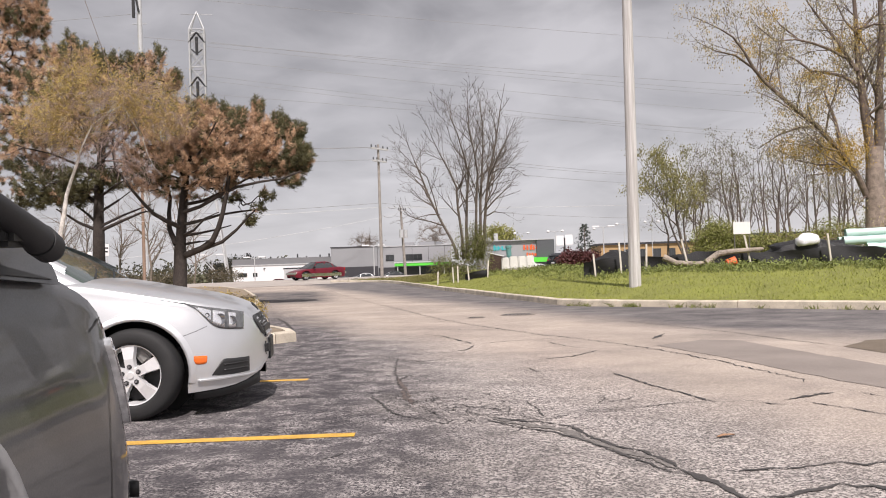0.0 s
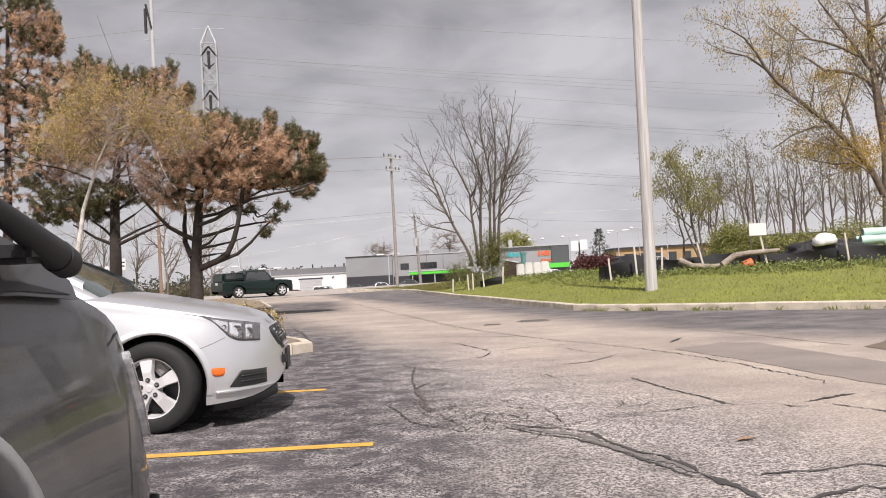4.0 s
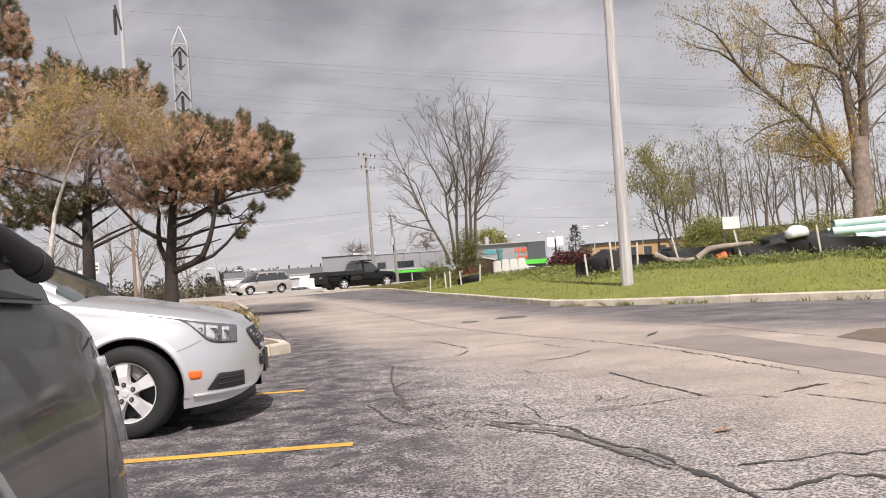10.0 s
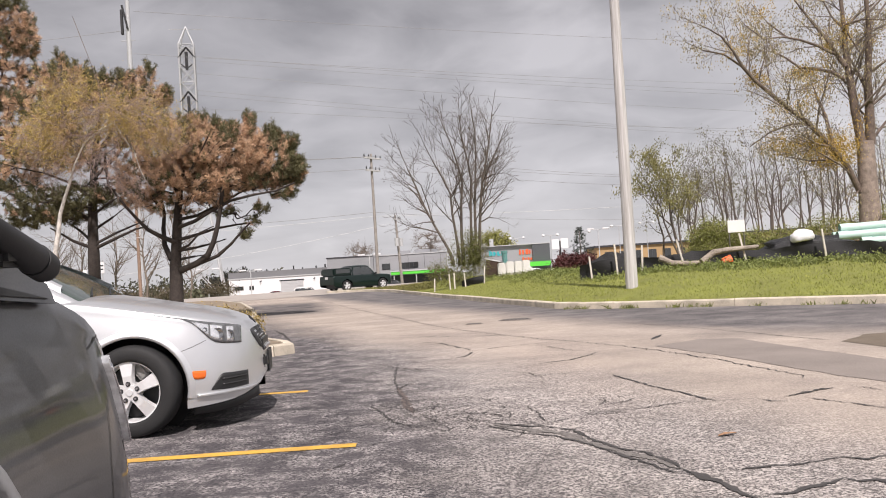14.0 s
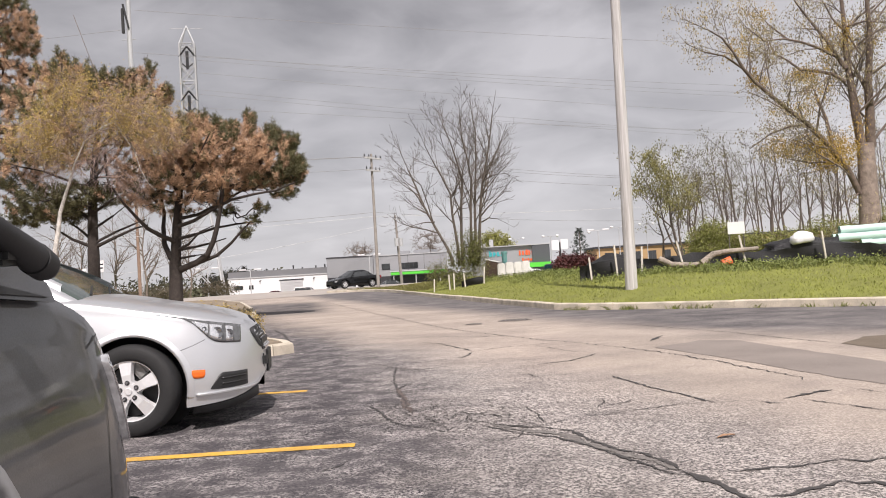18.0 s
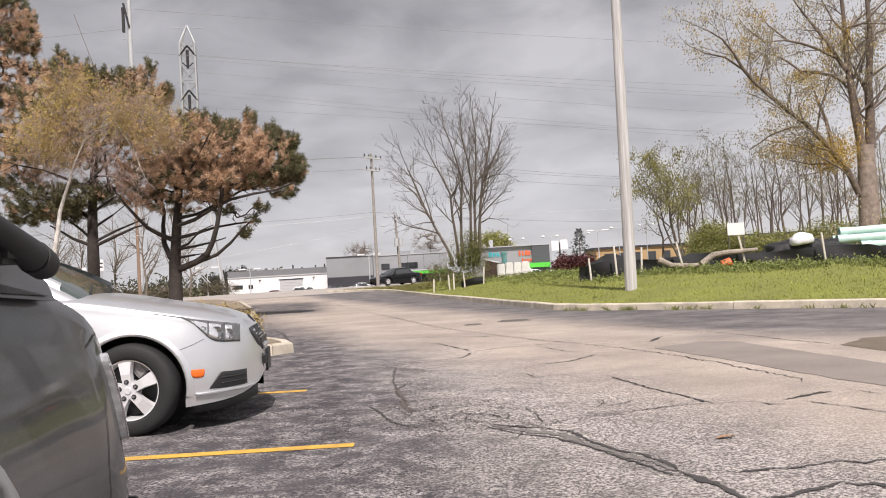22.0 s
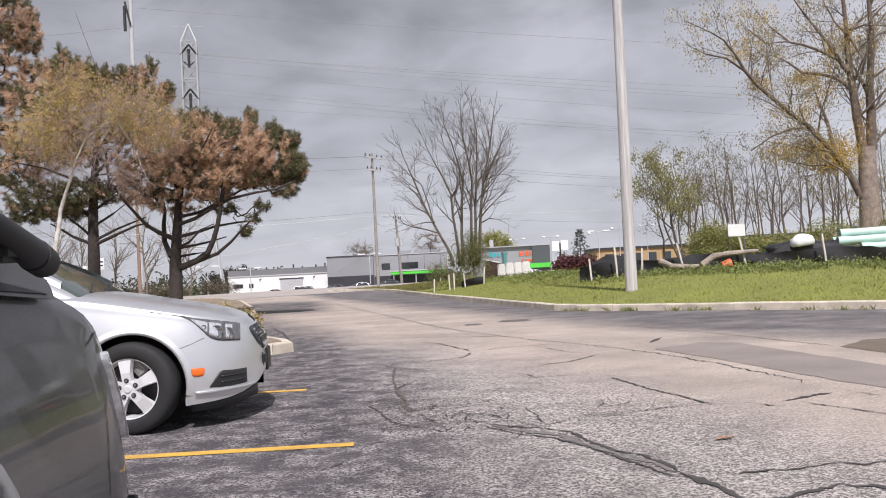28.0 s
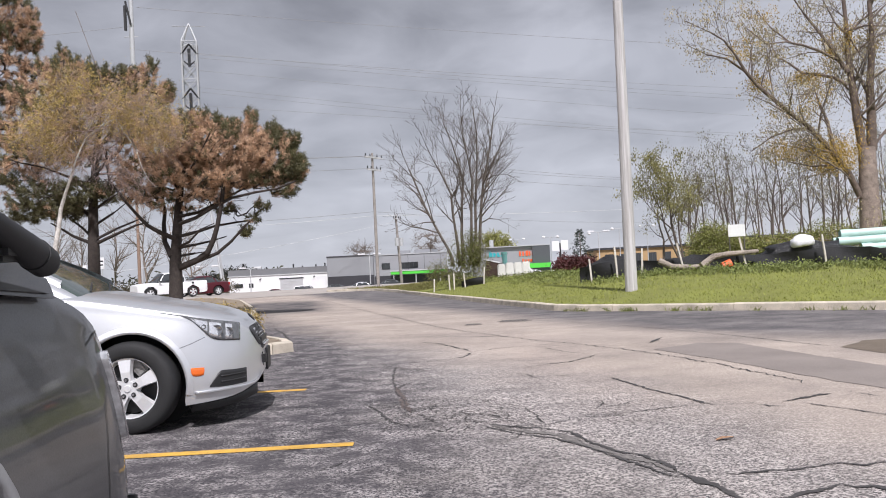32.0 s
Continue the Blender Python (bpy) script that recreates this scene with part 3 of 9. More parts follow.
def build_markings():
    # gravel laid bare along the broad crack, with crumbled edges
    tagged(strip("crack_gravel", [(0.25, 5.61), (0.40, 5.39), (0.55, 5.27), (0.67, 5.13), (0.75, 4.84), (0.85, 4.65), (0.93, 4.47), (1.02, 4.34), (1.07, 4.13)], 0.075, 0.0042, mat("loose_gravel", (0.24, 0.22, 0.205), 0.9, var=0.6, scale=40, fine=110, bump=0.8, dist=0.01), None, seed=4, jag=1), "pale loose gravel in the broad crack", "gravel", kind="structure")
    tagged(strip("crack_gravel", [(-0.50, 7.75), (-0.45, 7.40), (-0.40, 7.00), (-0.36, 6.60), (-0.30, 6.25)], 0.055, 0.0042, mat("red_grit", (0.17, 0.135, 0.122), 0.9, var=0.55, scale=30, fine=150, bump=0.8, dist=0.01), None, seed=5, jag=1), "reddish-brown grit along a sunken crack", "gravel", kind="structure")
    rnd = random.Random(9)
    line = resample([(0.25, 5.61), (0.40, 5.39), (0.55, 5.27), (0.67, 5.13), (0.75, 4.84), (0.85, 4.65), (0.93, 4.47), (1.02, 4.34), (1.07, 4.13)], 0.12)
    for q in line:
        for _ in range(2):
            a = rnd.uniform(0, 6.283)
            n = rnd.uniform(0.3, 0.9)
            x, y = q.x + rnd.gauss(0, .05), q.y + rnd.gauss(0, .08)
            crack(0.014, (x, y), (x + .06 * n * math.cos(a), y + .10 * n * math.sin(a)), (x + .12 * n * math.cos(a + .6), y + .20 * n * math.sin(a + .5)))
    for k in range(26):
        u = rnd.random()
        x, y = lerp(-0.62, 0.25, u) + rnd.gauss(0, .12), lerp(7.0, 5.7, u ** 0.6) + rnd.gauss(0, .2)
        a = rnd.uniform(0, 6.283)
        n = rnd.uniform(0.5, 1.2)
        crack(0.015, (x, y), (x + .10 * n * math.cos(a), y + .14 * n * math.sin(a)), (x + .2 * n * math.cos(a + .7), y + .28 * n * math.sin(a + .6)), (x + .3 * n * math.cos(a + .2), y + .4 * n * math.sin(a + .3)))
    # a net of fine cracks in the sunken spot
    for k in range(34):
        x, y = rnd.gauss(0.02, .24), rnd.gauss(6.0, .42)
        a = rnd.choice((0.2, 1.7, 2.6)) + rnd.gauss(0, .35)
        n = rnd.uniform(0.10, 0.24)
        crack(0.016, (x, y), (x + n * math.cos(a), y + 1.3 * n * math.sin(a)), (x + 1.8 * n * math.cos(a + .5), y + 2.2 * n * math.sin(a + .5)))
    for a, b in (((-0.61, 5.21), (-5.2, 5.06)), ((-1.34, 7.89), (-5.6, 7.75))):
        tagged(strip("stall_line", [a, b], 0.115, 0.004, YELLOW, None, jag=0), "worn yellow painted parking stall line", "parking line", "stall lines", "structure")
    for nm, ring, lab in (("asphalt_patch", [(2.41, 9.96), (3.10, 10.48), (3.44, 10.25), (3.62, 9.03), (3.85, 7.53), (4.02, 6.32), (3.35, 5.28), (3.21, 6.30), (3.07, 6.79), (2.94, 7.48), (2.80, 8.21), (2.64, 8.96)], "rectangular darker asphalt repair patch"),
                          ("asphalt_patch", [(4.24, 9.20), (4.77, 9.77), (5.05, 9.83), (5.37, 9.35), (4.49, 7.83), (4.32, 8.43)], "small brown asphalt repair patch")):
        bm = bmesh.new()
        rnd = random.Random(3)
        loop = resample(ring + ring[:1], 0.25)[:-1]
        vs = [bm.verts.new((q.x + rnd.uniform(-.02, .02), q.y + rnd.uniform(-.02, .02), 0.0035)) for q in loop]
        bm.faces.new(vs)
        bmesh.ops.triangulate(bm, faces=bm.faces)
        tagged(part(nm, bm, mat("brown_patch", (0.17, 0.135, 0.10), 0.9, var=0.4, scale=3, fine=60, bump=0.4) if "brown" in lab else PATCH_MAT, None), lab, "asphalt patch", kind="structure")


build_markings()


def build_manhole(x, y, r):
    root = thing("manhole_cover", (x, y, land(x, y)), label="dark cast-iron manhole cover set in the asphalt", category="manhole cover", group="manhole covers")
    bm = rod((0, 0, -0.02), (0, 0, 0.008), r, r, 24)
    part("frame", bm, PATCH_MAT, root)
    bm = rod((0, 0, -0.01), (0, 0, 0.014), r * 0.86, r * 0.86, 24)
    lid = part("lid", bm, mat("worn_iron", (0.17, 0.15, 0.135), 0.7, var=0.3, scale=9, fine=60, bump=0.3), root)
    for k in range(-3, 4):
        part("rib", box(r * 0.08, r * 1.0, 0.006, (k * r * 0.22, 0, 0.013)), CRACK_MAT, lid)


build_manhole(1.32, 16.72, 0.34)
build_manhole(0.49, 16.19, 0.17)


# ---- poles, pylon, cables ----
def pole_wood():
    """Weathered grey wood with long upright checks and stains."""
    m, nt, b = base_nodes("checked_pole_wood")
    N, L = nt.nodes, nt.links
    tc = N.new("ShaderNodeTexCoord")
    cols = []
    for sc, z, p0, c0, p1, c1 in ((26.0, 0.025, 0.38, (0.43, 0.415, 0.405), 0.60, (0.57, 0.56, 0.555)), (7.0, 0.09, 0.36, (0.82, 0.80, 0.79), 0.62, (1.05, 1.05, 1.05))):
        mp = N.new("ShaderNodeMapping"); mp.inputs["Scale"].default_value = (1, 1, z)
        L.new(tc.outputs["Object"], mp.inputs[0])
        n = N.new("ShaderNodeTexNoise"); n.inputs["Scale"].default_value, n.inputs["Detail"].default_value, n.inputs["Roughness"].default_value = sc, 6.0, 0.65
        L.new(mp.outputs[0], n.inputs["Vector"])
        r = N.new("ShaderNodeValToRGB")
        r.color_ramp.elements[0].position, r.color_ramp.elements[1].position = p0, p1
        r.color_ramp.elements[0].color, r.color_ramp.elements[1].color = (*c0, 1), (*c1, 1)
        L.new(n.outputs["Fac"], r.inputs[0])
        cols.append((r.outputs["Color"], n.outputs["Fac"]))
    x = N.new("ShaderNodeMixRGB"); x.blend_type = "MULTIPLY"; x.inputs["Fac"].default_value = 1.0
    L.new(cols[0][0], x.inputs["Color1"]); L.new(cols[1][0], x.inputs["Color2"])
    L.new(x.outputs[0], b.inputs["Base Color"])
    b.inputs["Roughness"].default_value = 0.85
    bp = N.new("ShaderNodeBump"); bp.inputs["Strength"].default_value = 0.6; bp.inputs["Distance"].default_value = 0.01
    L.new(cols[0][1], bp.inputs["Height"]); L.new(bp.outputs[0], b.inputs["Normal"])
    return m


def build_lot_pole():
    a = Vector((4.48, 20.5, berm_at(4.48, 20.5) - 0.15))
    root = thing("light_pole", a, label="tall weathered grey wooden pole standing in the grass", category="pole")
    bm = rod((0, 0, 0), (0.09, 0, 11.2), 0.15, 0.10, 16)
    part("shaft", bm, pole_wood(), root, smooth=True)
    part("arm", rod((0, 0, 10.9), (-1.2, -0.2, 11.2), 0.03, 0.03, 8), GALV, root)
    part("lamp_head", box(0.6, 0.25, 0.14, (-1.4, -0.2, 11.12), 0.04), GALV, root)


build_lot_pole()


def utility_pole(at, h, r, label, arms, lean=0.0, cans=0):
    root = thing("utility_pole", at, 55, label=label, category="utility pole", group="utility poles")
    part("shaft", rod((0, 0, 0), (lean, 0, h), r, r * 0.65, 10), mat("brown_pole_wood", (0.30, 0.205, 0.15), 0.8, var=0.4, scale=4, fine=50, bump=0.4, dist=0.008) if "brown" in label else mat("dark_pole_wood", (0.34, 0.31, 0.285), 0.85, var=0.4, scale=4, fine=50, bump=0.4, dist=0.008), root, smooth=True)
    for z, w in arms:
        k = lean * z / h
        arm = part("crossarm", box(w, 0.1, 0.12, (k, -r, z), 0.01, None), GREY_WOOD, root)
        for s in (-0.46, -0.2, 0.2, 0.46):
            part("insulator", rod((k + s * w, -r, z + 0.1), (k + s * w, -r, z + 0.32), 0.05, 0.035, 8), DARK, root)
    for i in range(cans):
        part("transformer", rod((lean * .8 + (-0.35 if i else 0.35), -0.2, h * 0.55), (lean * .8 + (-0.35 if i else 0.35), -0.2, h * 0.55 + 0.8), 0.2, 0.2, 12), GALV, root)
    return root


def build_pylon(at, h, base, top, rz, label):
    """A lattice transmission tower with a pointed head."""
    root = thing("lattice_tower", at, rz, label, "pylon")
    waist = h * 0.52

    def half(z):
        return lerp(base, top, z / waist) if z < waist else top

    for sx in (-1, 1):
        for sy in (-1, 1):
            bm = rod((sx * base, sy * base, 0), (sx * top, sy * top, waist), 0.17, 0.14, 6)
            rod((sx * top, sy * top, waist), (sx * top, sy * top, h * 0.93), 0.14, 0.13, 6, bm)
            rod((sx * top, sy * top, h * 0.93), (0, 0, h), 0.12, 0.1, 6, bm)
            part("leg", bm, GALV, root)
    lv, z = [0.0], 0.0
    while z < h * 0.93:
        z += 2.1 * half(z) if z < waist else 2.6
        lv.append(min(z, h * 0.93))
    for z0, z1 in zip(lv, lv[1:]):
        a, b = half(z0), half(z1)
        for q in range(4):
            c, s = (1, 0, -1, 0)[q], (0, 1, 0, -1)[q]

            def pt(u, w, z):
                return (c * w - s * u, s * w + c * u, z)
            for u, w in ((pt(-a, a, z0), pt(b, b, z1)), (pt(a, a, z0), pt(-b, b, z1)), (pt(-b, b, z1), pt(b, b, z1))):
                part("brace", rod(u, w, 0.08, 0.08, 4), GALV, root)
    bm = rod((-top * 2.2, 0, h * 0.99), (top * 2.2, 0, h * 0.99), 0.05, 0.05, 4)
    part("crossarm", bm, GALV, root)
    # dark brackets like roofs inside the shaft, with strings of insulators below them
    for z in (h * 0.905, h * 0.745, h * 0.585):
        for sx in (-1, 1):
            part("bracket", rod((sx * top * 1.1, -top, z - 1.1), (0, -top * 1.1, z + 0.6), 0.15, 0.15, 4), DARK, root)
            part("bracket", rod((sx * top * 0.75, -top, z - 2.2), (0, -top * 1.1, z - 3.0), 0.10, 0.10, 4), DARK, root)
        part("insulator_string", rod((0, -top * 1.1, z - 0.2), (0, -top * 1.1, z - 3.2), 0.26, 0.22, 8), DARK, root)
    return root


def cable(a, b, sag, r, label="dark overhead power cable"):
    a, b = Vector(a), Vector(b)
    cu = bpy.data.curves.new("power_cable", "CURVE")
    cu.dimensions = "3D"
    cu.bevel_depth, cu.bevel_resolution = r * (0.75 if "pale" in label else 0.85), 0
    sp = cu.splines.new("POLY")
    n = 24
    sp.points.add(n)
    for i in range(n + 1):
        t = i / n
        p = a.lerp(b, t)
        p.z -= 4 * sag * t * (1 - t)
        sp.points[i].co = (*p, 1)
    # sunlight on some cables is put into a paler cable colour
    cu.materials.append(mat("cable_sunlit", (0.70, 0.70, 0.69), 0.4, var=0.1, bump=0) if "pale" in label else WIRE)
    return tagged(new("power_cable", cu), label, "cable", "overhead cables")


def build_poles():
    build_pylon((-40.6, 140, -1.6), 46.2, 4.2, 1.2, 12, "tall pale galvanised steel lattice power tower")
    root = thing("steel_monopole", (-43.0, 120, -1.5), label="tall slender pale steel transmission pole", category="pole")
    part("shaft", rod((0, 0, 0), (0.1, 0, 58), 0.46, 0.27, 12), GALV, root, smooth=True)
    for z in (44.5, 38.4, 32.5, 50):
        part("arm", rod((-1.0, 0, z), (1.0, 0, z), 0.06, 0.05, 6), GALV, root)
    part("riser_box", box(0.35, 0.4, 3.6, (-0.65, -0.4, 39.2), 0.05, None), DARK, root)
    part("riser_strut", rod((-0.55, -0.45, 43.4), (0.15, -0.45, 40.0), 0.16, 0.14, 6), DARK, root)
    utility_pole((-4.9, 62, 0.15), 9.9, 0.125, "tall weathered wooden utility pole beside the street", [(9.5, 2.0), (8.6, 1.6)])
    utility_pole((-4.3, 84, 0.1), 6.9, 0.16, "short leaning wooden utility pole with transformer cans", [(6.4, 1.2)], lean=-0.5, cans=2)
    utility_pole((-21.6, 60, 0.15), 13.0, 0.125, "brown wooden utility pole behind the pines", [])
    # high lines on the tower and the steel pole, running off over the street
    for a, b in (((-39.6, 140, 39.6), (134.6, 230, 40.4)),
                 ((-40.2, 142, 39.4), (134.5, 230, 39.4)),
                 ((-39.6, 140, 33.9), (133.7, 230, 28.5)),
                 ((-40.2, 142, 33.6), (133.6, 230, 27.4)),
                 ((-38.8, 138, 30.4), (133.9, 230, 31.4)),
                 ((-42.1, 120, 41.1), (135.7, 230, 54.3)),
                 ((-42.4, 120, 35.0), (134.8, 230, 43.1)),
                 ((-38.8, 139, 36.4), (134.1, 230, 34.7))):
        cable(a, b, 1.2, 0.034)
    for z in (44.5, 38.4):
        cable((-43, 120, z), (-300, 120, z + 1), 4.0, 0.034)
    # lines on the wooden poles
    for z, dx in ((9.7, 0.9), (9.7, -0.9), (8.8, 0.7), (5.6, 0.0)):
        cable((-4.9 + dx, 62, z + 0.15), (-4.9 - 42 + dx, 60 - 33, z - 1.0), 0.9, 0.016)
        cable((-4.9 + dx, 62, z + 0.15), (-4.9 + 45 + dx, 62 + 35, z + 0.2), 0.9, 0.016)
    cable((-4.8, 83.8, 6.6), (-4.9, 62, 5.0), 0.5, 0.02)
    pale = "telephone cable coloured pale for sunlight"
    cable((-4.9, 62, 5.45), (-25.0, 55, 4.5), 0.1, 0.015, pale)
    cable((-4.9, 62, 5.45), (14.8, 70, 5.5), 0.1, 0.015, pale)
    cable((14.8, 70, 5.5), (44.7, 85, 6.3), 0.1, 0.015, pale)
    cable((-4.8, 83.8, 6.3), (-24.2, 62, 2.3), 0.3, 0.015, pale)


build_poles()


# ---- vehicles ----
def loft(stations, xs, nside, ncrown, arches=(), mirror=True):
    """Half shells of a body: stations of (x, bottom, shoulder, top, sill half width, shoulder half width).
    x runs back from the nose. Returns verts and faces with openings round the wheel arches (x, z, r)."""
    verts, faces, rows = [], [], []
    for x in xs:
        zb, zs, zt, ws, wb = curve_at(stations, x)
        row = []
        for k in range(nside + 1):
            t = k / nside
            bulge = math.sin(math.pi * min(1, t * 1.05)) * 0.022
            row.append([x, lerp(ws, wb, t ** 1.6) + bulge * (ws / 0.9), lerp(zb, zs, t)])
        for k in range(1, ncrown + 1):
            a = math.pi / 2 * k / ncrown
            row.append([x, wb * math.cos(a) ** 0.75 if k < ncrown else 0.0, zs + (zt - zs) * math.sin(a) ** 0.9])
        rows.append(row)
    n = len(rows[0])
    for s in (-1, 1):
        base = len(verts)
        for row in rows:
            verts += [[-p[0], s * p[1], p[2]] for p in row]
        used = {}
        for i in range(len(rows) - 1):
            for j in range(n - 1):
                q = [base + i * n + j, base + (i + 1) * n + j, base + (i + 1) * n + j + 1, base + i * n + j + 1]
                if j < nside:
                    cx = sum(verts[v][0] for v in q) / 4
                    cz = sum(verts[v][2] for v in q) / 4
                    if any((cx + ax) ** 2 + (cz - az) ** 2 < r * r for ax, az, r in arches):
                        continue
                faces.append(q if s < 0 else q[::-1])
                for v in q:
                    used[v] = True
        for v in used:
            for ax, az, r in arches:
                dx, dz = verts[v][0] + ax, verts[v][2] - az
                d = math.hypot(dx, dz)
                if d < r and verts[v][2] < az + r:
                    verts[v][0], verts[v][2] = -ax + dx / d * r, az + dz / d * r
    return verts, faces


def loft_caps(stations, xs, nside, ncrown, verts, faces):
    """Close the front and the back end with flat caps."""
    n = nside + ncrown + 1
    m = len(xs)
    for i in (0, m - 1):
        a = [i * n + j for j in range(n)]
        b = [m * n + i * n + j for j in range(n)]
        faces.append(a + b[-2::-1])


def wheel(root, x, y, r, w, side, rim=ALLOY, spokes=5, steer=0.0, detail=False, phase=0.25, lift=0.0):
    """One wheel: a tyre and, on it, a spoked rim."""
    wh = new("wheel")
    wh.parent = root
    wh.matrix_basis = pose(x, y, r + lift, 0, 0, steer)
    prof = [(0.655, -0.46), (0.72, -0.5), (0.90, -0.5), (0.97, -0.42), (1.0, -0.25), (1.0, 0.25), (0.97, 0.42), (0.90, 0.5), (0.72, 0.5), (0.655, 0.46)]
    seg = 40 if detail else 18
    verts, faces = [], []
    for k in range(seg):
        a = 2 * math.pi * k / seg
        for pr, py in prof:
            verts.append((math.cos(a) * pr * r, py * w, math.sin(a) * pr * r))
    n = len(prof)
    for k in range(seg):
        for j in range(n):
            faces.append((k * n + j, k * n + (j + 1) % n, ((k + 1) % seg) * n + (j + 1) % n, ((k + 1) % seg) * n + j))
    tyre = put("tyre", mesh_of("tyre", verts, faces, RUBBER, True), wh)
    o = side * w * 0.36
    bm = bmesh.new()
    # rim band
    for r0, r1, y0, y1 in ((0.675, 0.63, o + side * 0.02, o + side * 0.015), (0.63, 0.585, o + side * 0.015, o - side * 0.06), (0.695, 0.675, o + side * 0.005, o + side * 0.02)):
        va = [bm.verts.new((math.cos(2 * math.pi * k / seg) * r0 * r, y0, math.sin(2 * math.pi * k / seg) * r0 * r)) for k in range(seg)]
        vb = [bm.verts.new((math.cos(2 * math.pi * k / seg) * r1 * r, y1, math.sin(2 * math.pi * k / seg) * r1 * r)) for k in range(seg)]
        for k in range(seg):
            bm.faces.new((va[k], va[(k + 1) % seg], vb[(k + 1) % seg], vb[k]))
    for k in range(spokes):
        a = 2 * math.pi * (k + phase) / spokes
        ca, sa = math.cos(a), math.sin(a)
        q = []
        for rad, hw, yy in ((0.12, 0.095, o + side * 0.028), (0.35, 0.10, o + side * 0.03), (0.66, 0.15, o + side * 0.008)):
            for h in (-hw, hw):
                q.append(bm.verts.new(((ca * rad - sa * h) * r, yy, (sa * rad + ca * h) * r)))
            for h in (-hw * 1.15, hw * 1.15):
                q.append(bm.verts.new(((ca * rad - sa * h) * r, yy - side * 0.045, (sa * rad + ca * h) * r)))
        for b0 in (0, 4):
            b1 = b0 + 4
            bm.faces.new((q[b0], q[b0 + 1], q[b1 + 1], q[b1]))
            bm.faces.new((q[b0], q[b1], q[b1 + 2], q[b0 + 2]))
            bm.faces.new((q[b0 + 1], q[b0 + 3], q[b1 + 3], q[b1 + 1]))
    rod((0, o - side * 0.05, 0), (0, o + side * 0.03, 0), 0.21 * r, 0.17 * r, 20, bm)
    rm = part("rim", bm, rim, wh)
    part("brake_disc", rod((0, o - side * 0.08, 0), (0, o - side * 0.07, 0), 0.57 * r, 0.57 * r, 24), DARK, wh)
    if detail:
        for k in range(5):
            a = 2 * math.pi * (k + phase) / 5
            c, q = math.cos(a) * 0.185 * r, math.sin(a) * 0.185 * r
            part("lug_recess", rod((c, o + side * 0.026, q), (c, o + side * 0.0335, q), 0.017, 0.017, 10), DARK, rm)
            part("lug_nut", rod((c, o + side * 0.03, q), (c, o + side * 0.042, q), 0.0105, 0.009, 6), CHROME, rm)
        part("hub_cap", rod((0, o + side * 0.03, 0), (0, o + side * 0.038, 0), 0.085 * r, 0.07 * r, 16), ALLOY, rm)
        part("brake_caliper", box(0.09, 0.03, 0.15, (0.13, o - side * 0.05, 0.0), 0.02, pose(0, 0, 0, 0, -40)), mat("caliper_grey", (0.30, 0.29, 0.28), 0.5, metal=0.4, var=0.3, bump=0.1), wh)
    return wh


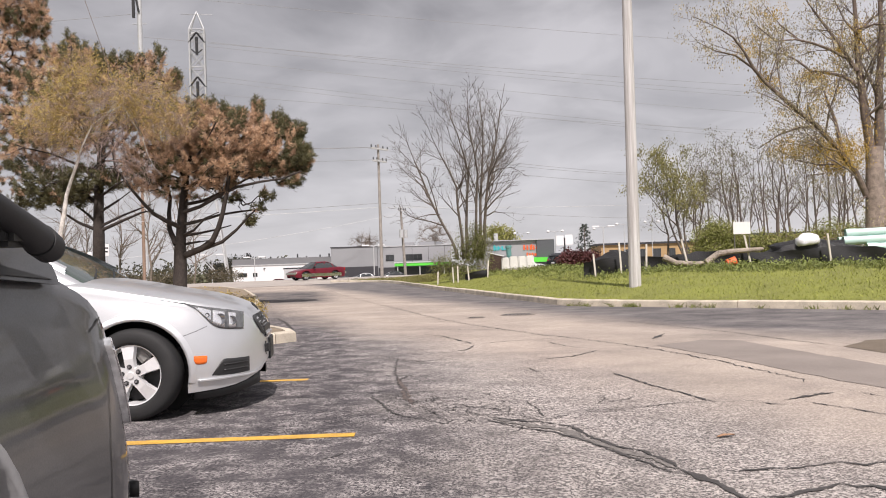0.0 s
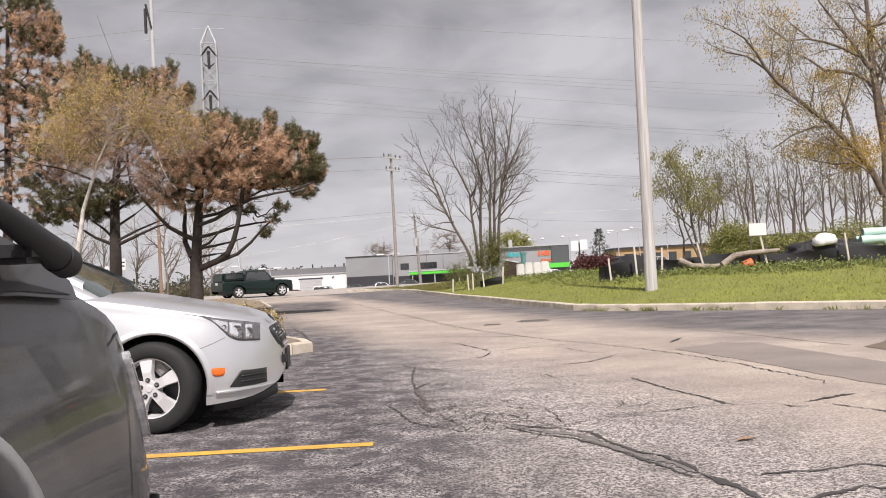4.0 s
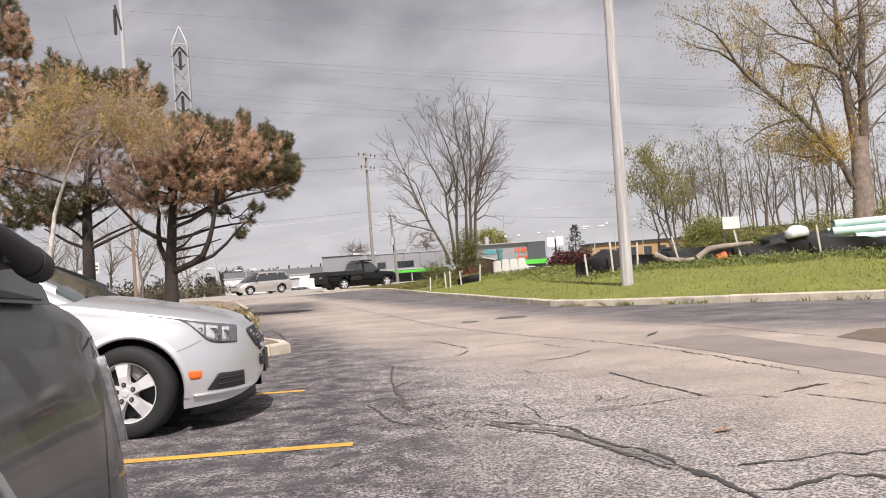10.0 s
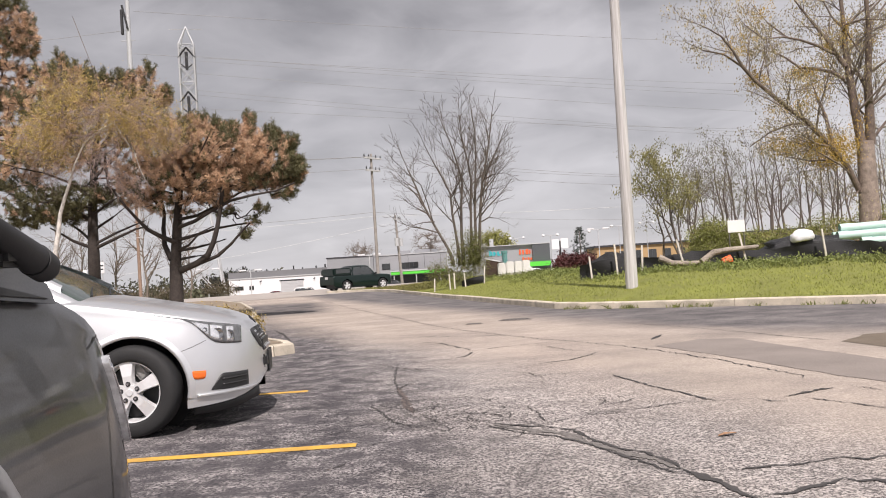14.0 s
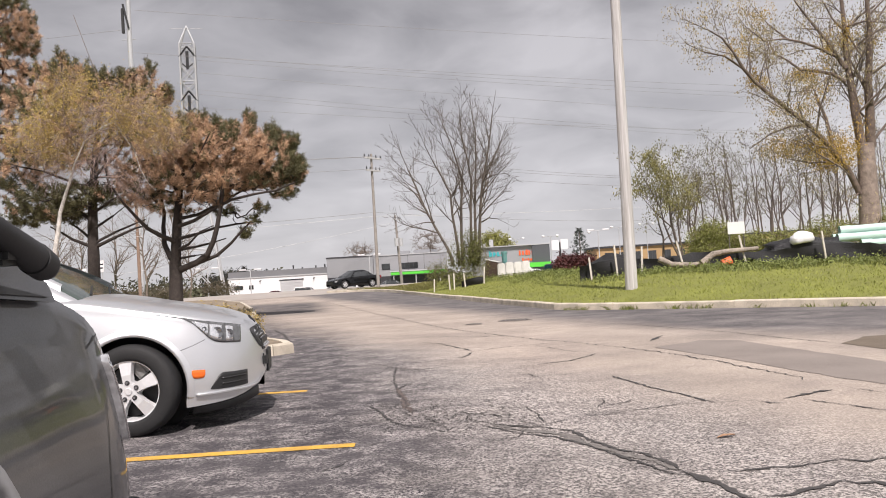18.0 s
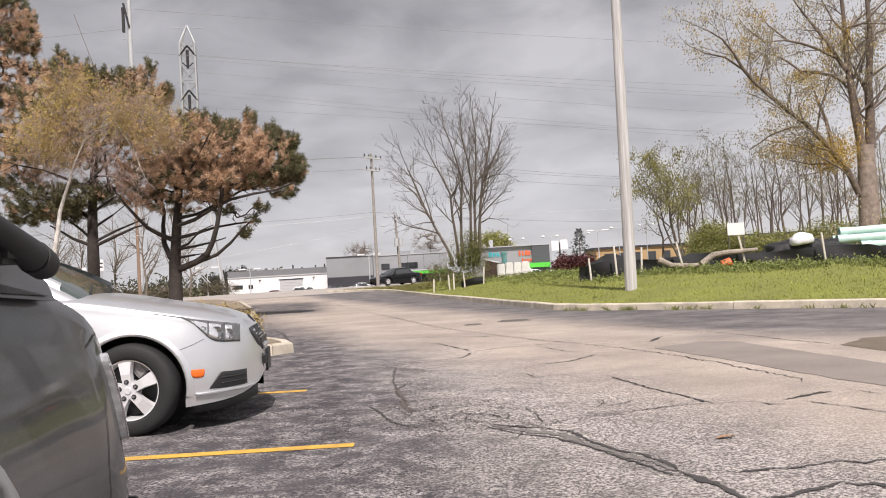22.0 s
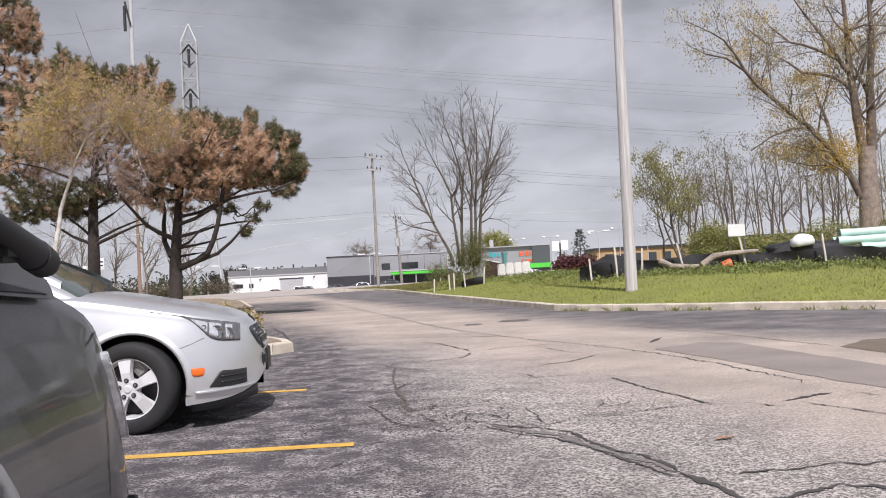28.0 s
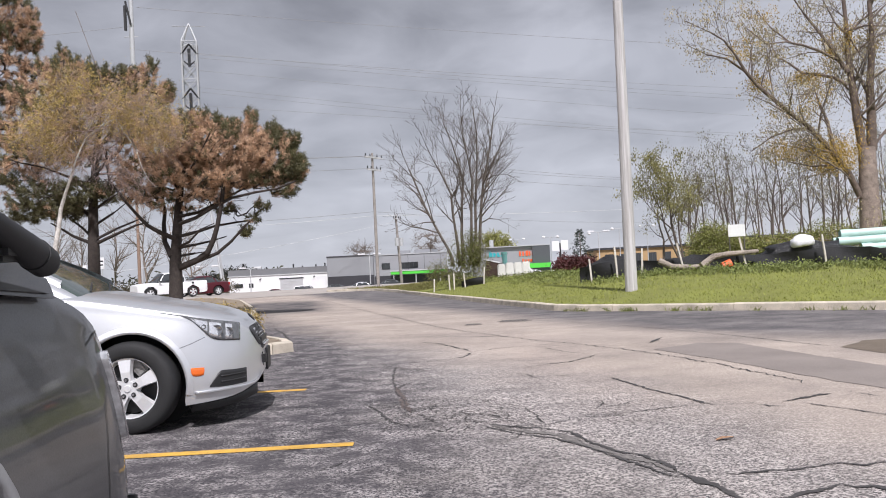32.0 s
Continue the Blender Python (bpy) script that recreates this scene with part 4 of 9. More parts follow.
SHAPES = {
    "sedan": dict(L=4.8, H=1.46, wx=(0.95, 3.72), r=0.335,
                  body=[(0, .36, .55, .62, .52, .48), (.1, .24, .62, .70, .72, .68), (.5, .2, .72, .80, .86, .82), (1.25, .19, .84, .93, .90, .84),
                        (2.4, .19, .90, .95, .91, .86), (3.8, .19, .94, 1.02, .91, .84), (4.5, .22, .93, 1.02, .86, .78), (4.72, .28, .86, .97, .76, .70), (4.8, .38, .72, .86, .64, .60)],
                  cab=[(1.2, .90, .93, .77, .70), (2.0, .92, 1.37, .80, .60), (2.65, .92, 1.46, .80, .60), (3.3, .93, 1.43, .79, .59), (4.1, .96, 1.04, .74, .60)], posts=(1.98, 2.75, 3.45)),
    "suv": dict(L=4.85, H=1.80, wx=(0.92, 3.68), r=0.37,
                body=[(0, .42, .70, .80, .60, .55), (.1, .30, .80, .90, .78, .74), (.5, .27, .92, 1.0, .90, .86), (1.2, .26, 1.02, 1.10, .93, .88),
                      (2.6, .26, 1.06, 1.10, .94, .90), (4.4, .27, 1.07, 1.12, .93, .88), (4.75, .32, 1.05, 1.12, .86, .84), (4.85, .42, 1.0, 1.1, .80, .78)],
                cab=[(1.15, 1.05, 1.09, .80, .74), (1.85, 1.06, 1.70, .84, .66), (2.4, 1.06, 1.80, .85, .68), (4.3, 1.06, 1.76, .84, .67), (4.62, 1.06, 1.66, .82, .64), (4.8, 1.06, 1.10, .80, .72)], posts=(1.9, 2.75, 3.6, 4.45)),
    "minivan": dict(L=5.1, H=1.77, wx=(0.98, 4.02), r=0.34,
                    body=[(0, .38, .60, .68, .56, .52), (.12, .24, .70, .78, .78, .74), (.5, .2, .84, .92, .92, .86), (1.0, .19, .96, 1.04, .97, .92),
                          (2.6, .19, 1.02, 1.06, .98, .94), (4.6, .2, 1.04, 1.08, .97, .93), (5.0, .26, 1.02, 1.08, .90, .88), (5.1, .36, .96, 1.05, .84, .82)],
                    cab=[(.85, .99, 1.02, .82, .74), (1.85, 1.02, 1.66, .88, .68), (2.5, 1.02, 1.77, .88, .70), (4.4, 1.03, 1.74, .88, .70), (4.85, 1.03, 1.62, .86, .66), (5.05, 1.04, 1.08, .82, .74)], posts=(1.9, 2.75, 3.75, 4.6)),
    "pickup": dict(L=5.8, H=1.88, wx=(1.0, 4.55), r=0.40,
                   body=[(0, .50, .92, 1.0, .74, .70), (.08, .38, 1.02, 1.08, .88, .84), (.5, .33, 1.09, 1.15, .96, .91), (1.5, .31, 1.12, 1.19, .98, .92),
                         (3.9, .31, 1.14, 1.17, .98, .95), (5.5, .33, 1.16, 1.18, .98, .96), (5.76, .42, 1.16, 1.17, .95, .94), (5.8, .52, 1.1, 1.12, .92, .9)],
                   cab=[(1.55, 1.13, 1.17, .84, .78), (2.05, 1.13, 1.74, .88, .74), (2.4, 1.13, 1.88, .88, .74), (3.7, 1.13, 1.86, .88, .73), (3.92, 1.13, 1.70, .87, .74), (4.0, 1.13, 1.18, .86, .78)], posts=(2.1, 2.95, 3.72)),
    "work_truck": dict(L=5.8, H=1.88, wx=(1.0, 4.55), r=0.39,
                   body=[(0, .48, .80, .90, .66, .62), (.1, .36, .92, 1.02, .84, .80), (.5, .32, 1.04, 1.12, .95, .90), (1.4, .30, 1.10, 1.17, .98, .92),
                         (3.4, .30, 1.14, 1.16, .98, .95), (5.5, .32, 1.16, 1.18, .98, .96), (5.76, .40, 1.16, 1.17, .95, .94), (5.8, .5, 1.1, 1.12, .92, .9)],
                   cab=[(1.35, 1.12, 1.16, .84, .78), (2.0, 1.13, 1.78, .88, .70), (2.5, 1.13, 1.88, .88, .72), (3.2, 1.13, 1.84, .88, .72), (3.5, 1.13, 1.17, .86, .76)], posts=(2.05, 2.85)),
    "long_suv": dict(L=5.4, H=1.92, wx=(0.98, 4.2), r=0.39,
                     body=[(0, .46, .76, .86, .66, .62), (.1, .34, .88, .98, .84, .80), (.5, .30, 1.0, 1.08, .96, .91), (1.3, .29, 1.08, 1.15, .99, .93),
                           (3, .29, 1.12, 1.15, 1.0, .96), (5.0, .3, 1.12, 1.16, .99, .95), (5.3, .36, 1.10, 1.16, .94, .92), (5.4, .46, 1.05, 1.12, .88, .86)],
                     cab=[(1.3, 1.10, 1.14, .84, .78), (1.95, 1.11, 1.82, .89, .72), (2.5, 1.11, 1.92, .90, .74), (4.9, 1.11, 1.89, .89, .74), (5.2, 1.11, 1.80, .87, .70), (5.37, 1.11, 1.16, .84, .78)], posts=(2.0, 2.95, 3.9, 4.95)),
}


BUILD = {"pickup": (0.83, 0.92), "suv": (0.80, 0.89), "minivan": (0.83, 0.91), "long_suv": (0.81, 0.90), "sedan": (0.92, 0.97)}


def traffic_car(name, kind, colour, label, category, trim=None, cap=None):
    """A vehicle at the origin, nose at +x, on its wheels; parts below it."""
    fx, fz = BUILD.get(kind, (1.0, 1.0))
    src = SHAPES[kind]
    sh = dict(L=src["L"] * fx, r=src["r"] * fz, wx=tuple(x * fx for x in src["wx"]), posts=tuple(x * fx for x in src["posts"]),
              body=[(x * fx, a * fz, c * fz, d * fz, e, g) for x, a, c, d, e, g in src["body"]], cab=[(x * fx, a * fz, c * fz, e, g) for x, a, c, e, g in src["cab"]])
    L = sh["L"]
    root = thing(name, label=label, category=category, group="vehicles on the street")
    r = sh["r"]
    arches = [(x, r, r + 0.07) for x in sh["wx"]]
    xs = sorted({round(L * k / 30, 3) for k in range(31)} | {round(x + d, 3) for x in sh["wx"] for d in (-r - .07, -r * .6, r * .6, r + .07)} | {0.05, 0.15, L - 0.04, L - 0.12})
    v, f = loft(sh["body"], xs, 7, 4, arches)
    loft_caps(sh["body"], xs, 7, 4, v, f)
    cx = L / 2
    v = [(p[0] + cx, p[1], p[2]) for p in v]
    body = put("body", mesh_of("body", v, f, colour, True), root)
    # greenhouse: dark glass, then roof and posts of painted metal standing proud of it
    c = sh["cab"]
    cs = [(x, zb - 0.06, zt - 0.10 if zt - zb > 0.3 else lerp(zb, zt, 0.4), zt, wb, lerp(wb, wt, 0.92)) for x, zb, zt, wb, wt in c]
    xg = [lerp(c[0][0], c[-1][0], k / 16) for k in range(17)]
    v, f = loft(cs, xg, 3, 3)
    loft_caps(cs, xg, 3, 3, v, f)
    put("window_glass", mesh_of("window_glass", [(p[0] + cx, p[1], p[2]) for p in v], f, TINT, True), root)
    posts = sh["posts"]
    x0, x1 = posts[0] + 0.1, c[-2][0] + 0.05
    xr = [lerp(x0, x1, k / 10) for k in range(11)]
    vr, fr = [], []
    for x in xr:
        zb, zs, zt, ws, wb = curve_at(cs, x)
        for k in range(9):
            a = math.pi * k / 8
            vr.append((cx - x, (wb + 0.012) * math.copysign(abs(math.cos(a)) ** 0.75, math.cos(a)), zs + 0.012 + (zt - zs) * math.sin(a) ** 0.9))
    for i in range(10):
        for k in range(8):
            fr.append((i * 9 + k, i * 9 + k + 1, (i + 1) * 9 + k + 1, (i + 1) * 9 + k))
    put("roof", mesh_of("roof", vr, fr, colour, True), root)
    for x in posts:
        zb, zs, zt, ws, wb = curve_at(cs, x)
        lean = 0.34 if x == posts[0] else (-0.12 if x == posts[-1] else 0.0)
        for s in (-1, 1):
            vv = []
            for (px, py, pz) in ((x - lean, ws + .014, zb + .05), (x + .09 - lean, ws + .014, zb + .05), (x + .09, wb + .014, zs + .02), (x, wb + .014, zs + .02)):
                for o in (0, -0.03):
                    vv.append((cx - px, s * (py + o), pz))
            ff = [(0, 2, 4, 6), (1, 7, 5, 3), (0, 1, 3, 2), (2, 3, 5, 4), (4, 5, 7, 6), (6, 7, 1, 0)]
            put("pillar", mesh_of("pillar", vv, ff, colour), root)
    for x in sh["wx"]:
        for s in (-1, 1):
            hw = curve_at(sh["body"], x)[3]
            wheel(root, cx - x, s * (hw - 0.12), r, 0.21, s)
    part("underbody", box(L * 0.86, 1.3, 0.3, (0, 0, 0.22)), PLASTIC, root)
    zl = curve_at(sh["body"], 0.3)[1]
    for s in (-1, 1):
        part("headlight", box(0.32, 0.34, 0.15, (cx - 0.24, s * 0.58, zl - 0.17), 0.04), LENS, root)
        part("tail_light", box(0.18, 0.24, 0.26, (-cx + 0.12, s * 0.66, zl + (-0.30 if kind in ("pickup", "work_truck") else 0.02 if kind != "sedan" else 0.0)), 0.04), RED_LENS, root)
        part("wing_mirror", box(0.14, 0.2, 0.14, (cx - posts[0] + 0.28, s * (curve_at(cs, posts[0])[3] + 0.16), cs[1][1] + 0.08), 0.04), PLASTIC, root)
    part("grille", box(0.08, 0.8, 0.16, (cx - 0.05, 0, zl - 0.2), 0.02), PLASTIC, root)
    part("rear_plate", box(0.03, 0.32, 0.16, (-cx - 0.01, 0, zl - 0.12), 0.0), ALLOY, root)
    if trim:
        for s in (-1, 1):
            part("side_trim", box(L * 0.78, 0.03, 0.24, (0, s * (curve_at(sh["body"], L / 2)[3] + 0.012), 0.28), 0.01), trim, root)
        part("front_bumper", box(0.14, 1.5, 0.22, (cx - 0.05, 0, 0.42), 0.05), trim, root)
        part("rear_bumper", box(0.14, 1.6, 0.2, (-cx + 0.02, 0, 0.42), 0.05), trim, root)
    if kind == "pickup" and not cap:
        bed = box(1.45, 1.66, 0.02, (-cx + 0.79, 0, 1.19 * fz))
        part("cargo_bed", bed, PLASTIC, root)
        for s in (-1, 1):
            part("bed_rail", box(1.5, 0.1, 0.07, (-cx + 0.79, s * 0.9, 1.15 * fz), 0.02), colour, root)
        part("tailgate", box(0.08, 1.7, 0.5, (-cx + 0.03, 0, 0.62), 0.02), colour, root)
    if cap:
        part("bed_cap", box(1.5, 1.74, 0.56, (-cx + 0.80, 0, 1.12 * fz), 0.1), cap, root)
        for s in (-1, 1):
            part("cap_window", box(1.1, 0.03, 0.28, (-cx + 0.80, s * 0.872, 1.24), 0.0), TINT, root)
    return root


def flatbed_truck(colour):
    root = traffic_car("flatbed_truck", "work_truck", colour, "black flatbed work truck with a rust-brown bed", "truck")
    for o in list(root.children):
        if o.name.split(".")[0] in ("cargo_bed", "bed_rail", "tailgate"):
            bpy.data.objects.remove(o)
    rust = mat("rusty_steel", (0.24, 0.11, 0.06), 0.85, var=0.45, scale=3, fine=40, bump=0.3)
    part("flatbed", box(3.1, 2.2, 0.10, (-1.55, 0, 1.20), 0.02), rust, root, "rust-brown steel deck")
    for s in (-1, 1):
        part("side_board", box(3.1, 0.07, 0.30, (-1.55, s * 1.13, 1.00), 0.02), PLASTIC, root)
        part("tool_box", box(0.9, 0.35, 0.36, (-0.75, s * 0.95, 0.62), 0.03), PLASTIC, root)
    part("headache_rack", box(0.10, 1.9, 0.80, (0.02, 0, 1.15), 0.04), PLASTIC, root)
    part("cab_guard", box(0.75, 1.7, 0.10, (0.42, 0, 1.90), 0.04), PLASTIC, root)
    part("tail_board", box(0.08, 2.2, 0.34, (-3.08, 0, 0.98), 0.02), PLASTIC, root)
    return root


BLACK = paint("black", (0.004, 0.004, 0.0045), rough=0.25)
RED = paint("red", (0.14, 0.009, 0.02), 0.2)
MAROON = paint("maroon", (0.075, 0.008, 0.014), 0.2)
SILVER = paint("silver", (0.50, 0.51, 0.52), 0.6)
BEIGE = paint("champagne", (0.55, 0.52, 0.48), 0.5)
GREEN = paint("dark_green", (0.006, 0.016, 0.014), 0.2)
TEAL = paint("teal", (0.012, 0.048, 0.062), 0.3)
WHITE = paint("white", (0.78, 0.78, 0.78))
CHARCOAL = paint("charcoal", (0.018, 0.020, 0.022), 0.3)

# name, kind, paint, label, category, lane offset, place at 0 s, speed along the street, trim, cap
TRAFFIC = [
    ("sedan", "sedan", RED, "red full-size sedan driving on the street", "car", 7.2, 3.1, -11.57, CHROME, None),
    ("sport_utility", "suv", BLACK, "black sport utility vehicle driving on the street", "car", 0, -29.4, 14.66, None, None),
    ("sport_utility", "suv", RED, "red sport utility vehicle driving on the street", "car", 0, -39.6, 16.33, None, None),
    ("pickup_truck", "pickup", GREEN, "dark green pickup truck with a bed cap on the street", "truck", 0, -54.6, 12.0, None, GREEN),
    ("sport_utility", "suv", CHARCOAL, "grey sport utility vehicle passing behind the grass bank", "car", 0, 23.6, 14.0, None, None),
    ("sport_utility", "suv", BLACK, "black sport utility vehicle with a roof rack", "car", 0, -90.3, 15.47, None, None),
    ("sport_utility", "long_suv", BLACK, "long black sport utility vehicle driving on the street", "car", 0, -87.3, 13.84, None, None),
    ("sedan", "sedan", SILVER, "silver sedan driving on the far lane", "car", 7.2, 109.6, -16.99, None, None),
    ("crossover", "suv", BLACK, "black crossover with chrome window trim", "car", 3.4, -112.6, 15.69, None, None),
    ("sedan", "sedan", CHARCOAL, "dark green-grey sedan driving on the street", "car", 0, -94.9, 13.73, None, None),
    ("sedan", "sedan", BLACK, "black sedan driving on the near lane", "car", 0, -106.0, 13.23, None, None),
    ("minivan", "minivan", RED, "red minivan with tinted rear windows", "van", 0, -136.8, 15.15, None, None),
    ("minivan", "minivan", BEIGE, "champagne minivan driving on the far lane", "van", 7.2, 147.1, -14.80, None, None),
    ("pickup_truck", "pickup", GREEN, "dark green pickup truck with a matching bed cap", "truck", 0, -186.4, 13.50, None, GREEN),
    ("sedan", "sedan", BLACK, "black sedan driving on the far lane", "car", 7.2, 302.6, -16.43, None, None),
    ("pickup_truck", "pickup", TEAL, "teal blue pickup truck driving on the far lane", "truck", 7.2, 310.6, -15.51, None, None),
    ("sedan", "sedan", BLACK, "glossy black sedan driving on the far lane", "car", 7.2, 328.2, -14.42, None, None),
    ("sport_utility", "suv", SILVER, "silver sport utility vehicle behind the grass bank", "car", 7.2, 416.3, -15.59, None, None),
    ("pickup_truck", "pickup", WHITE, "white extended-cab pickup truck on the far lane", "truck", 7.2, 491.7, -15.62, None, None),
    ("sedan", "sedan", MAROON, "maroon sedan following the white pickup truck", "car", 7.2, 557.4, -17.61, None, None),
]
MOVERS = []
for nm, kd, pt, lab, cat, lane, s0, sp, tr, cp in TRAFFIC:
    MOVERS.append((traffic_car(nm, kd, pt, lab, cat, tr, cp), lane, s0, sp))
MOVERS.append((flatbed_truck(BLACK), 0, -123.9, 12.69))


def motions():
    """Each vehicle runs along its lane at a steady speed."""
    for ob, lane, s0, sp in MOVERS:
        rows = []
        for t in (0.0, 8.0, 16.0, 24.0, 32.0):
            x, y = road_xy(s0 + sp * t, lane)
            rows.append((t, pose(x, y, land(x, y) + 0.014, 0, 0, math.degrees(ROAD_B) + (180 if sp < 0 else 0))))
        walk(ob, rows)


# ---- the parked cars ----
def section(stations, x, nside=40, ncrown=24):
    zb, zs, zt, ws, wb = curve_at(stations, x)
    out = []
    for k in range(nside + 1):
        t = k / nside
        bulge = math.sin(math.pi * min(1, t * 1.05)) * 0.022
        out.append((lerp(ws, wb, t ** 1.6) + bulge * (ws / 0.9), lerp(zb, zs, t)))
    for k in range(1, ncrown + 1):
        a = math.pi / 2 * k / ncrown
        out.append((wb * math.cos(a) ** 0.75 if k < ncrown else 0.0, zs + (zt - zs) * math.sin(a) ** 0.9))
    return out


def skin_y(stations, x, z):
    """Half width of the body skin at x and height z."""
    s = section(stations, x)
    for (y0, z0), (y1, z1) in zip(s, s[1:]):
        if z0 <= z <= z1 and z1 > z0:
            return lerp(y0, y1, (z - z0) / (z1 - z0))
    return s[0][0] if z < s[0][1] else 0.02


def skin_patch(name, stations, outline, side, off, material, parent, nx=14, nz=8, label="", thick=0.02):
    """A panel that follows the body skin: outline gives rows (x, low z, high z); it stands off by 'off'."""
    verts, faces = [], []
    x0, x1 = outline[0][0], outline[-1][0]
    for i in range(nx + 1):
        x = lerp(x0, x1, i / nx)
        lo, hi = curve_at(outline, x)
        for j in range(nz + 1):
            z = lerp(lo, hi, j / nz)
            verts.append((-x + off * 0.3, side * (skin_y(stations, x, z) + off), z))
    n = nz + 1
    for i in range(nx):
        for j in range(nz):
            faces.append((i * n + j, i * n + j + 1, (i + 1) * n + j + 1, (i + 1) * n + j))
    # rim turned inwards, so that the panel has an edge
    ring = [i * n for i in range(nx + 1)] + [nx * n + j for j in range(1, n)] + [i * n + nz for i in range(nx - 1, -1, -1)] + [j for j in range(nz - 1, 0, -1)]
    b = len(verts)
    for k in ring:
        v = verts[k]
        verts.append((v[0], v[1] - side * thick, v[2]))
    for k in range(len(ring)):
        m = (k + 1) % len(ring)
        faces.append((ring[k], ring[m], b + m, b + k))
    return put(name, mesh_of(name, verts, faces, material, True), parent, None, label)


def seam(name, stations, pts, side, parent, w=0.004, off=0.0015):
    """A dark panel gap along points (x, z) on the skin."""
    verts, faces = [], []
    dense = []
    for a, b in zip(pts, pts[1:]):
        k = max(2, int(math.dist(a, b) / 0.05))
        dense += [(lerp(a[0], b[0], i / k), lerp(a[1], b[1], i / k)) for i in range(k)]
    dense.append(pts[-1])
    for i, (x, z) in enumerate(dense):
        q0, q1 = dense[max(0, i - 1)], dense[min(len(dense) - 1, i + 1)]
        d = Vector((q1[0] - q0[0], q1[1] - q0[1])).normalized()
        for s in (-1, 1):
            xx, zz = x - d.y * w * s / 2, z + d.x * w * s / 2
            verts.append((-xx, side * (skin_y(stations, xx, zz) + off), zz))
    for i in range(len(dense) - 1):
        faces.append((2 * i, 2 * i + 1, 2 * i + 3, 2 * i + 2))
    return put(name, mesh_of(name, verts, faces, PLASTIC), parent)


SILVER_CAR = paint("bright_silver", (0.68, 0.69, 0.71), 0.72, 0.34)
LAMP_HOUSING = mat("lamp_housing", (0.16, 0.165, 0.17), 0.25, metal=0.2, var=0.6, scale=22, fine=60, bump=0.1, dist=0.01, coat=1.0)
LENS_VAN = mat("lamp_cover", (0.72, 0.73, 0.75), 0.15, metal=0.5, var=0.6, scale=14, fine=40, bump=0.12, dist=0.02, coat=1.0)

SILVER_BODY = [(0.0, .36, .50, .515, .20, .17), (.04, .30, .60, .62, .36, .32), (.09, .26, .665, .692, .49, .44), (.15, .235, .72, .752, .61, .55), (.22, .22, .745, .79, .70, .635),
               (.32, .21, .77, .828, .785, .72), (.45, .20, .797, .863, .835, .775), (.60, .19, .83, .893, .865, .80), (.80, .18, .868, .932, .885, .81), (1.0, .18, .905, .975, .89, .815),
               (1.25, .18, .945, 1.01, .893, .82), (1.6, .18, .955, 1.01, .895, .84), (2.4, .18, .95, 1.0, .895, .85), (3.6, .18, .95, 1.03, .89, .83),
               (4.3, .2, .96, 1.06, .85, .77), (4.52, .27, .90, 1.02, .76, .70), (4.6, .38, .78, .92, .64, .6)]
# greenhouse: back from the nose, sill, window top, roof, half widths below and above
SILVER_CAB = [(1.15, .90, .945, .972, .74, .71), (1.35, .92, 1.065, 1.10, .77, .715), (1.55, .93, 1.17, 1.213, .78, .70), (1.9, .93, 1.31, 1.37, .79, .65), (2.3, .93, 1.385, 1.46, .79, .60),
              (2.75, .93, 1.39, 1.48, .79, .585), (3.4, .94, 1.33, 1.42, .78, .57), (4.15, .96, 1.02, 1.07, .72, .58)]


